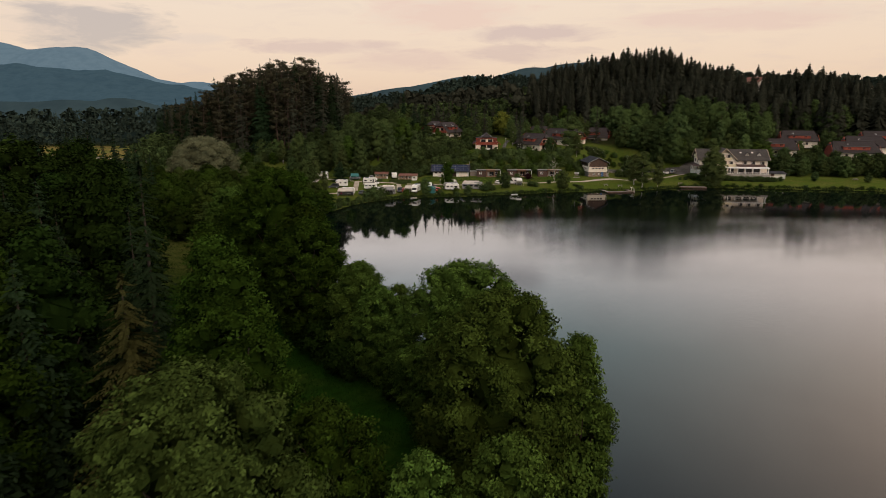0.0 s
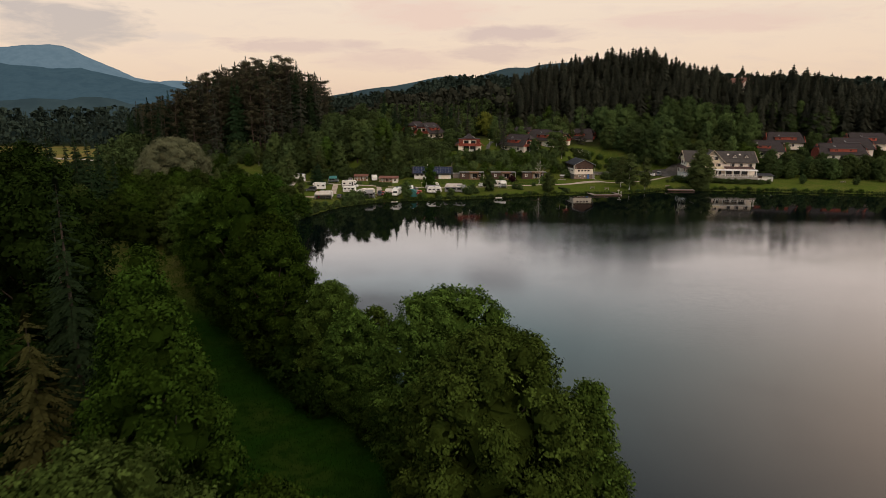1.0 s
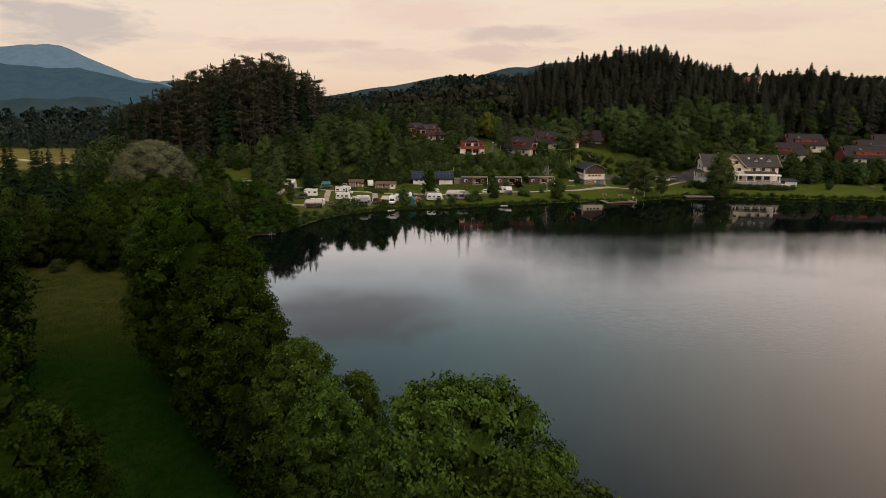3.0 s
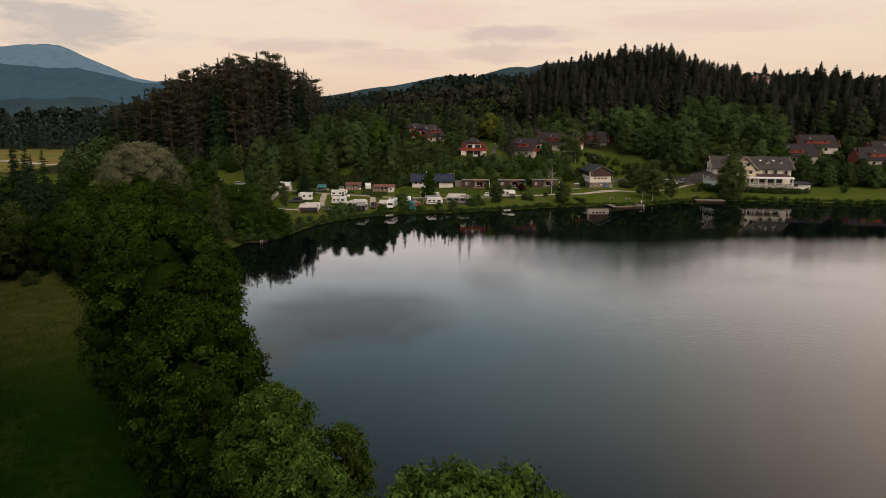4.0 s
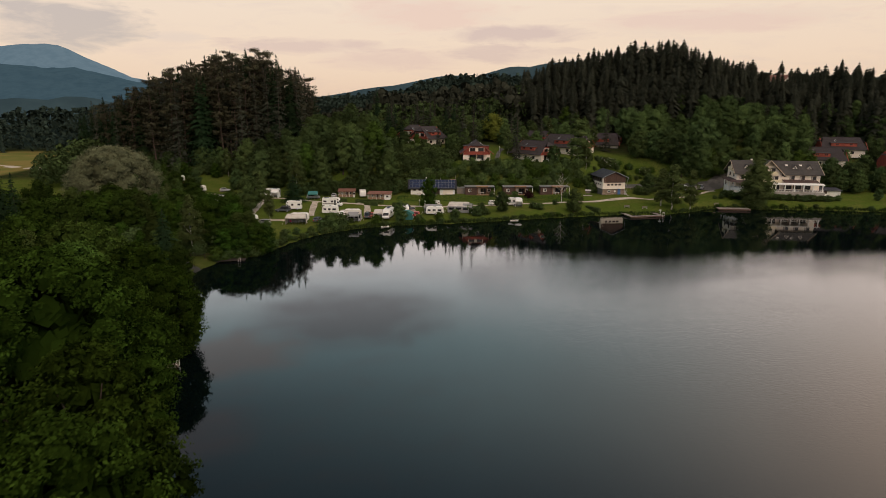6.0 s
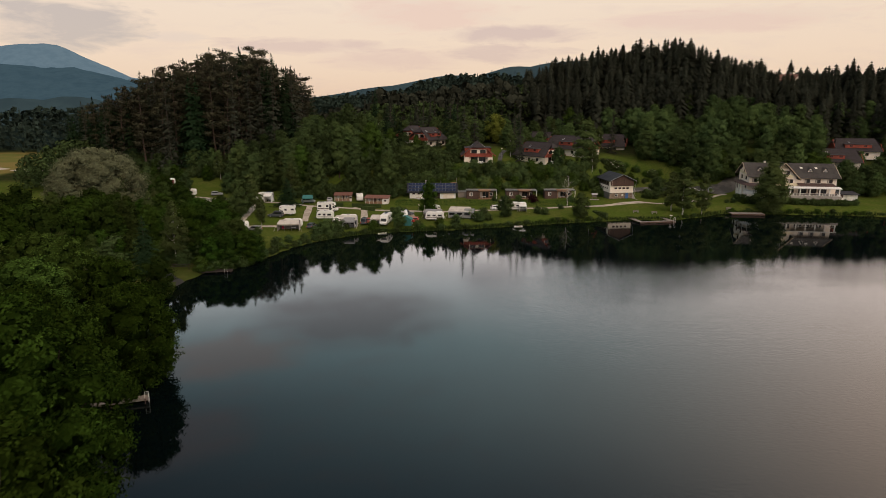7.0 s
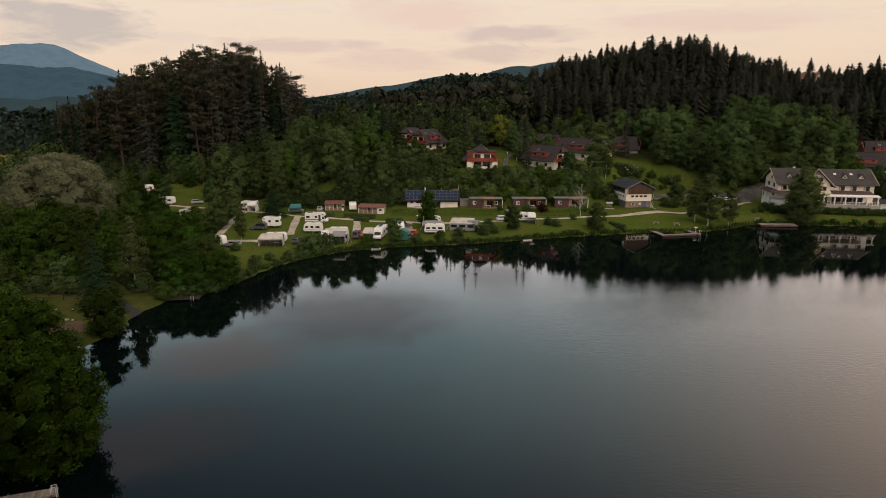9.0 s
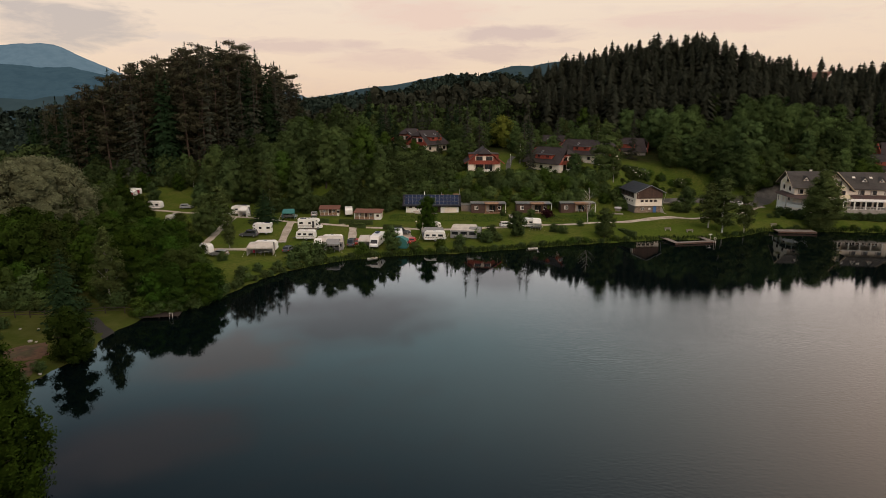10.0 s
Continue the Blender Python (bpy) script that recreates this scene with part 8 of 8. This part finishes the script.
car(100.2, 302.6, 60, M["car_silver"], "silver car parked on the forecourt", "suv")
car(94.2, 303.4, 10, M["car_white"], "pale car at the roadside")
car(16.4, 265.4, 10, M["car_white"], "white car by the lake path")
# back rows and the far pitches
awning_tent(-46.5, 276.5, 8, "teal canvas shelter over a camper", 3.4, 2.0, "canvas_teal", "canvas_teal")
car(-46.6, 277.4, 10, M["car_silver"], "silver camper car under a teal shelter", "suv")
car(-39.6, 279.6, 95, M["car_silver"], "silver car beside a wooden cabin")
caravan(-29.6, 281.0, 100, "caravan parked behind the cabins", 4.8)
car(-93.8, 286.0, 165, M["car_silver"], "silver car on the far lawn")
caravan(-91.2, 288.6, 175, "pale caravan under trees", 5.0)
caravan(-106.0, 307.0, 160, "caravan with a dark red awning at the wood", 4.6)
awning_tent(-105.4, 304.4, -20, "dark red tent front of a caravan", 3.6, 1.6, "canvas_white", "pink_cloth", False)
motorhome(-76.4, 266.6, 150, "white camper van by the gravel spur", 5.4, False)
car(-73.6, 262.6, 160, M["car_grey"], "dark car on the camp lawn")
caravan(-56.6, 234.6, 170, "white caravan among bushes near the bay", 5.0)
car(-52.0, 233.0, 165, M["car_silver"], "silver car half hidden by bushes")
car(-82.0, 290.5, 20, M["car_silver"], "silver car near the camp hedge")
for x, y, t in [(94.0, 300.6, 80), (97.2, 301.0, 84)]:
    car(x, y, t, M["car_silver" if x < 95 else "car_grey"], "car parked beside the road to the guest house")


# ---------- docks, benches, fence, small things ----------
def bathing_dock():
    ob = thing("bathing_dock", (58.0, 251.0, 0.42), 11.5, "grey wooden bathing dock round an open pool", "dock")
    W, D, b = 11.6, 8.6, 1.5
    n = 0
    for x0, x1, y0, y1, along in ((0, W, 0, b, "x"), (0, b, b + 0.02, D, "y"), (W - b, W, b + 0.02, D, "y"), (b + 0.02, W - b - 0.02, D - 1.0, D, "x")):
        steps = int(((x1 - x0) if along == "x" else (y1 - y0)) / 0.29)
        for k in range(steps):
            if along == "x":
                u = x0 + (x1 - x0) * k / steps
                bm = box(u, u + (x1 - x0) / steps - 0.025, y0, y1, 0.0, 0.06)
            else:
                v = y0 + (y1 - y0) * k / steps
                bm = box(x0, x1, v, v + (y1 - y0) / steps - 0.025, 0.0, 0.06)
            part("plank", bm, ob, m=M["grey_wood"])
    bm = bmesh.new()
    for x, y in ((0.2, 0.2), (W / 2, 0.2), (W - 0.2, 0.2), (0.2, D / 2), (W - 0.2, D / 2), (0.2, D - 0.2), (W - 0.2, D - 0.2)):
        add_rod(bm, (x, y, -3.0), (x, y, -0.02), 0.11)
    part("piles", bm, ob, "dark wooden piles", m=M["brown_wood"])
    part("fascia", box(0, W, -0.06, -0.005, -0.32, 0.05), ob, "dark dock edge board", m=M["brown_wood"])
    bm = bmesh.new()
    for s in (-0.25, 0.25):
        add_rod(bm, (W - 0.4 + s, -0.1, -0.5), (W - 0.4 + s, -0.1, 1.1), 0.035)
    add_rod(bm, (W - 0.65, -0.1, 1.1), (W - 0.15, -0.1, 1.1), 0.035)
    part("ladder", bm, ob, "pale bathing ladder", m=M["white_paint"])
    part("sign", box(W - 0.5, W + 0.5, D * 0.3, D * 0.3 + 0.06, 1.3, 1.5), ob, "white notice board", m=M["white_paint"])
    part("sign_post", rod((W, D * 0.3 + 0.03, 0.05), (W, D * 0.3 + 0.03, 1.3), 0.05), ob, m=M["white_paint"])


bathing_dock()


def bench(x, y, turn, label, m=None):
    ob = thing("bench", (x, y, ground_z(x, y) + 0.03), turn, label, "bench", "benches by the lake")
    for k in range(3):
        part("slat", box(-0.9, 0.9, -0.24 + k * 0.16, -0.11 + k * 0.16, 0.42, 0.46), ob, m=m or M["grey_wood"])
    for k in range(2):
        part("slat", box(-0.9, 0.9, 0.26, 0.30, 0.55 + k * 0.18, 0.68 + k * 0.18), ob, m=m or M["grey_wood"])
    for u in (-0.7, 0.7):
        part("leg", box(u - 0.05, u + 0.05, -0.22, 0.28, 0.0, 0.42), ob, m=M["concrete"])
    return ob


bench(65.6, 261.5, 0, "grey wooden bench above the bathing dock")
bench(93.5, 271.5, 0, "wooden bench behind the long deck")
bench(60.0, 262.5, 0, "grey wooden bench on the lawn by the dock")


def long_deck():
    ob = thing("lake_deck", (97.3, 267.0, 0.55), -5, "weathered wooden deck along the guest house shore", "deck")
    for k in range(35):
        u = -5.2 + 10.4 * k / 35
        part("plank", box(u, u + 0.27, -1.4, 1.8, 0.0, 0.06), ob, m=M["grey_wood"])
    part("fascia", box(-5.2, 5.2, -1.47, -1.41, -0.4, 0.04), ob, "dark weathered deck edge", m=M["brown_wood"])
    bm = bmesh.new()
    for k in range(5):
        add_rod(bm, (-5.0 + 2.5 * k, -1.2, -3), (-5.0 + 2.5 * k, -1.2, -0.02), 0.11)
    part("piles", bm, ob, "dark wooden piles", m=M["brown_wood"])


long_deck()


def jetty():
    ob = thing("jetty", (-36.4, 135.2, 0.55), 199, "narrow grey wooden jetty with a bathing ladder", "jetty")
    for k in range(36):
        part("plank", box(0.0 + k * 0.255, 0.235 + k * 0.255, -0.6, 0.6, 0.0, 0.05), ob, m=M["grey_wood"])
    for s in (-0.52, 0.52):
        part("beam", box(0.0, 9.2, s - 0.06, s + 0.06, -0.18, -0.002), ob, m=M["grey_wood"])
    for u in (0.3, 4.0, 8.0):
        for s in (-0.66, 0.66):
            part("pile", rod((u, s, -3), (u, s, 0.12), 0.07), ob, m=M["brown_wood"])
    bm = bmesh.new()
    for s in (0.1, 0.55):
        add_rod(bm, (-0.08, s, -0.6), (-0.08, s, 0.75), 0.02)
        add_rod(bm, (-0.08, s, 0.75), (0.35, s, 0.75), 0.02)
        add_rod(bm, (0.35, s, 0.75), (0.35, s, 0.05), 0.02)
    part("ladder", bm, ob, "white metal bathing ladder", m=M["white_paint"])


jetty()


def rail_fence():
    pts = [(-84, 188.6), (-72.7, 190.3), (-66.0, 191.2), (-60.2, 192.6), (-51.8, 195.2), (-47.8, 196.0)]
    ob = thing("fence", (pts[0][0], pts[0][1], 0), 0, "dark weathered post and rail fence above the bay", "fence")
    ps = []
    for a, c in zip(pts, pts[1:]):
        n = max(1, int(math.dist(a, c) / 2.2))
        ps += [(a[0] + (c[0] - a[0]) * k / n, a[1] + (c[1] - a[1]) * k / n) for k in range(n)]
    ps.append(pts[-1])
    loc = [(x - pts[0][0], y - pts[0][1], ground_z(x, y)) for x, y in ps]
    for x, y, z in loc:
        part("post", rod((x, y, z - 0.3), (x, y, z + 1.2), 0.08, 0.07), ob, m=M["dark_wood"])
    for (a, c) in zip(loc, loc[1:]):
        for hh in (0.55, 1.0):
            part("rail", rod((a[0], a[1], a[2] + hh), (c[0], c[1], c[2] + hh), 0.06, 0.05, 6), ob, m=M["dark_wood"])


rail_fence()


def boulder(x, y, r, seed, label):
    rnd = random.Random(seed)
    bm = bmesh.new()
    bmesh.ops.create_icosphere(bm, subdivisions=2, radius=r)
    for v in bm.verts:
        v.co *= 1 + 0.3 * noise.noise(v.co * (1.6 / r) + Vector((seed, 0, 0)))
        v.co.z *= 0.6
    me = bpy.data.meshes.new("boulder")
    bm.to_mesh(me)
    bm.free()
    shade(me, M["concrete"])
    ob = new("boulder", me)
    ob.matrix_basis = pose(x, y, ground_z(x, y) + r * 0.25, 0, 0, rnd.uniform(0, 360))
    return tagged(ob, label, "rock", "rocks of the bathing lawn")


for k, (x, y, r) in enumerate([(-66.5, 185.7, 0.2), (-63.8, 185.9, 0.18), (-61.7, 180.6, 0.34), (-63.2, 176.2, 0.28), (-54.3, 170.8, 0.24), (-60.7, 180.4, 0.22)]):
    boulder(x, y, r, k + 2, "pale grey boulder lying in the grass")
def bathing_gate():
    ob = thing("bathing_ladder", (-46.6, 193.6, 0.35), 10, "white bent tube bathing ladder on a dark stage", "ladder")
    bm = bmesh.new()
    for s in (-0.25, 0.25):
        add_rod(bm, (s, 0, -1.0), (s, 0, 0.6), 0.022)
    add_rod(bm, (-0.25, 0, 0.6), (0.25, 0, 0.6), 0.022)
    part("rail", bm, ob, m=M["white_paint"])
    part("stage", box(-5.0, 1.2, 0.15, 2.4, -0.08, 0.0, 0.02), ob, "dark wooden stage", m=M["dark_wood"])
    for u in (-4.6, -2.0, 0.9):
        part("pile", rod((u, 0.4, -2.0), (u, 0.4, -0.08), 0.1), ob, m=M["dark_wood"])


bathing_gate()


def lamp_post(x, y, h, label):
    ob = thing("street_lamp", (x, y, ground_z(x, y) - 0.05), 0, label, "lamp", "lamps of the village")
    part("pole", rod((0, 0, 0), (0, 0, h), 0.07, 0.05), ob, m=M["metal_grey"])
    bm = bmesh.new()
    bmesh.ops.create_cone(bm, cap_ends=True, segments=12, radius1=0.28, radius2=0.14, depth=0.3, matrix=Matrix.Translation((0, 0, h + 0.12)))
    part("head", bm, ob, "white lamp head", m=M["bright"])


lamp_post(21.6, 310.0, 3.4, "small white path lamp between chalets")
lamp_post(98.5, 320.0, 5.0, "white post on the grass slope")
lamp_post(-97.0, 327.0, 4.0, "pale post on the far camp lawn")
lamp_post(-8.6, 263.2, 1.8, "white service post beside the path")


def shelter_sign(x, y):
    ob = thing("notice_board", (x, y, ground_z(x, y)), -10, "small roofed notice board on two posts", "notice board")
    for u in (-0.7, 0.7):
        part("post", box(u - 0.06, u + 0.06, -0.06, 0.06, -0.3, 1.9), ob, m=M["grey_wood"])
    for s in (-1, 1):
        part("roof", slab([(-1.0, s * 0.7, 1.75), (1.0, s * 0.7, 1.75), (1.0, 0, 2.15), (-1.0, 0, 2.15)], 0.06), ob, m=M["metal_grey"])
    part("board", box(-0.62, 0.62, -0.03, 0.03, 0.8, 1.6), ob, m=M["grey_wood"])
    part("slab", box(-1.6, 1.6, -1.0, 1.0, -0.25, 0.05), ob, m=M["concrete"])


shelter_sign(51.0, 280.4)


def picnic_table(x, y, turn):
    ob = thing("picnic_table", (x, y, ground_z(x, y)), turn, "weathered wooden picnic table on the slope", "table", "picnic tables")
    part("tabletop", box(-1.0, 1.0, -0.4, 0.4, 0.72, 0.78), ob, m=M["grey_wood"])
    for s in (-1, 1):
        part("seat", box(-1.0, 1.0, s * 0.75 - 0.14, s * 0.75 + 0.14, 0.43, 0.48), ob, m=M["grey_wood"])
    for u in (-0.75, 0.75):
        part("frame", box(u - 0.04, u + 0.04, -0.85, 0.85, 0.32, 0.42), ob, m=M["grey_wood"])
        for s in (-1, 1):
            part("leg", box(u - 0.04, u + 0.04, s * 0.45 - 0.05, s * 0.45 + 0.05, 0.0, 0.72), ob, m=M["grey_wood"])


picnic_table(73.4, 302.6, 5), picnic_table(70.6, 302.2, 0), picnic_table(171, 279, 10)


def rowing_boat(x, y, turn, label):
    ob = thing("rowing_boat", (x, y, 0.0), turn, label, "boat", "small boats at the shore")
    bm = bmesh.new()
    rings = []
    for k in range(9):
        f = k / 8
        w = 0.46 * math.sin(math.pi * (0.12 + 0.8 * f)) ** 0.7
        z = 0.22 + 0.09 * (2 * f - 1) ** 2
        u = -1.25 + 2.5 * f
        rings.append([bm.verts.new((u, -w, z)), bm.verts.new((u, -w * 0.7, -0.1)), bm.verts.new((u, w * 0.7, -0.1)), bm.verts.new((u, w, z))])
    for a, c in zip(rings, rings[1:]):
        for i in range(3):
            bm.faces.new((a[i], a[i + 1], c[i + 1], c[i]))
    bmesh.ops.solidify(bm, geom=bm.faces[:], thickness=0.05)
    part("hull", bm, ob, m=M["white_paint"])
    for u in (-0.5, 0.4):
        part("seat", box(u - 0.12, u + 0.12, -0.38, 0.38, 0.12, 0.16), ob, m=M["natural_wood"])


rowing_boat(21.0, 246.0, 15, "small white rowing boat moored at the shore")
rowing_boat(-17.6, 235.4, 30, "white rowing boat tied up below the camp")


# bare pale birch by the huts
vs, fs = [], []
rnd = random.Random(15)
limb(vs, fs, (0, 0, -0.4), (0.3, 0.1, 10.2), 0.14, 0.02, 6, 0.25, rnd, 6)
for k in range(22):
    z = 2.5 + 7.2 * k / 22
    a = rnd.uniform(0, 6.28)
    L = (10.6 - z) * rnd.uniform(0.18, 0.34) + 0.3
    e = (0.02 * z + L * math.cos(a), L * math.sin(a), z + L * 0.9)
    limb(vs, fs, (0.03 * z, 0.0, z), e, 0.045, 0.01, 4, 0.1, rnd, 2)
    for j in range(2):
        b2 = a + rnd.uniform(-0.9, 0.9)
        limb(vs, fs, ((e[0] + 0.03 * z) / 2, e[1] / 2, (z + e[2]) / 2), (e[0] + 0.5 * math.cos(b2), e[1] + 0.5 * math.sin(b2), e[2] + 0.5), 0.02, 0.006, 3, 0.0, rnd, 1)
bb = thing("birch_tree", (39.4, 269.2, ground_z(39.4, 269.2)), 0, "leafless pale birch by the lake path", "birch")
part("trunk", mesh_from("trunk", vs, fs, M["bark_birch"], True), bb, "white bark")

# clipped hedges
for x0, y0, x1, y1, lab in [(-30.5, 268.6, -21.0, 268.0, "clipped green hedge along the camp road"), (-42.0, 269.0, -33.5, 269.6, "low clipped hedge behind a motorhome"), (46.5, 262.0, 49.5, 256.6, "low hedge running down to the lake"),
                            (-17.5, 262.0, -12.5, 261.0, "clipped hedge beside the path"), (-27.0, 264.5, -22.5, 263.6, "low hedge beside a gravel spur")]:
    ln = math.dist((x0, y0), (x1, y1))
    rng = np.random.default_rng(int(ln * 10))
    n = int(ln * 130)
    c = np.stack([rng.uniform(-ln / 2, ln / 2, n), rng.uniform(-0.55, 0.55, n), rng.uniform(0.05, 1.25, n)], -1)
    side = rng.integers(0, 3, n)
    c[side == 0, 2] = 1.25
    c[side == 1, 1] = np.sign(c[side == 1, 1]) * 0.55
    nr_ = unit(c * np.array([0.05, 1.2, 1.0]) + rng.normal(size=(n, 3)) * 0.3)
    hx, hy = (x0 + x1) / 2, (y0 + y1) / 2
    hob = thing("hedge", (hx, hy, ground_z(hx, hy)), math.degrees(math.atan2(y1 - y0, x1 - x0)), lab, "hedge", "clipped hedges")
    part("foliage", quads_mesh("foliage", leaf_quads(c, nr_, 0.16, rng, 0.7), M["leaf_oak"]), hob)
    part("twig_core", box(-ln / 2, ln / 2, -0.4, 0.4, -0.2, 1.1), hob, "dark inner twigs", m=M["leaf_dark"])

# reeds and tall grass along the water and on the terrace bank
rng = np.random.default_rng(31)


def grass_stuff(name, spots, h0, h1, m, label):
    spots = np.array(spots)
    n = len(spots)
    z = height(spots[:, 0], spots[:, 1])
    a = rng.uniform(0, 6.28, n)
    hgt = rng.uniform(h0, h1, n)
    dx_, dy_ = np.cos(a) * hgt * 0.10, np.sin(a) * hgt * 0.10
    lean = rng.normal(size=(n, 2)) * hgt[:, None] * 0.18
    base = np.stack([spots[:, 0], spots[:, 1], z - 0.03], -1)
    q = np.stack([base - np.stack([dx_, dy_, 0 * z], -1), base + np.stack([dx_, dy_, 0 * z], -1),
                  base + np.stack([dx_ * 0.6 + lean[:, 0], dy_ * 0.6 + lean[:, 1], hgt * 0.8], -1),
                  base + np.stack([lean[:, 0] * 1.3 - dx_ * 0.2, lean[:, 1] * 1.3 - dy_ * 0.2, hgt], -1)], 1)
    return tagged(new(name, quads_mesh(name, q, m)), label, "grass", kind="stuff")


spots = []
for i in range(25, 40):
    (ax, ay), (cx_, cy_) = SHORE[i], SHORE[i + 1]
    ln = math.dist((ax, ay), (cx_, cy_))
    for _ in range(int(ln * (55 if i < 31 else 30))):
        f = rng.random()
        sx, sy = ax + (cx_ - ax) * f, ay + (cy_ - ay) * f
        nx_, ny_ = -(cy_ - ay) / ln, (cx_ - ax) / ln
        off = rng.uniform(-0.3, 1.5)
        spots.append((sx + nx_ * off, sy + ny_ * off))
grass_stuff("reeds", spots, 0.3, 1.0, M["leaf_reed"], "reeds and tall grass along the waterline")
spots = [(rng.uniform(-17, 48), rng.uniform(271.5, 277.5)) for _ in range(9000)]
spots += [(rng.uniform(64, 104), rng.uniform(308, 320)) for _ in range(6000)]
spots += [(rng.uniform(-14, 62), rng.uniform(296, 303)) for _ in range(6000)]
grass_stuff("bank_grass", spots, 0.15, 0.45, M["leaf_bank"], "unmown tall grass on the terrace bank")
spots = []
while len(spots) < 60000:
    y = rng.uniform(58, 150)
    xl = np.interp(y, [58, 73, 90, 103, 121, 147], [-26, -38, -48, -58, -70, -92])
    xr = np.interp(y, [58, 73, 90, 102, 130, 150], [2, -8, -20, -28, -44, -54])
    spots.append((rng.uniform(xl, xr), y))
grass_stuff("meadow_grass", spots, 0.10, 0.32, M["leaf_meadow_shaded"], "rough meadow grass between the woods")
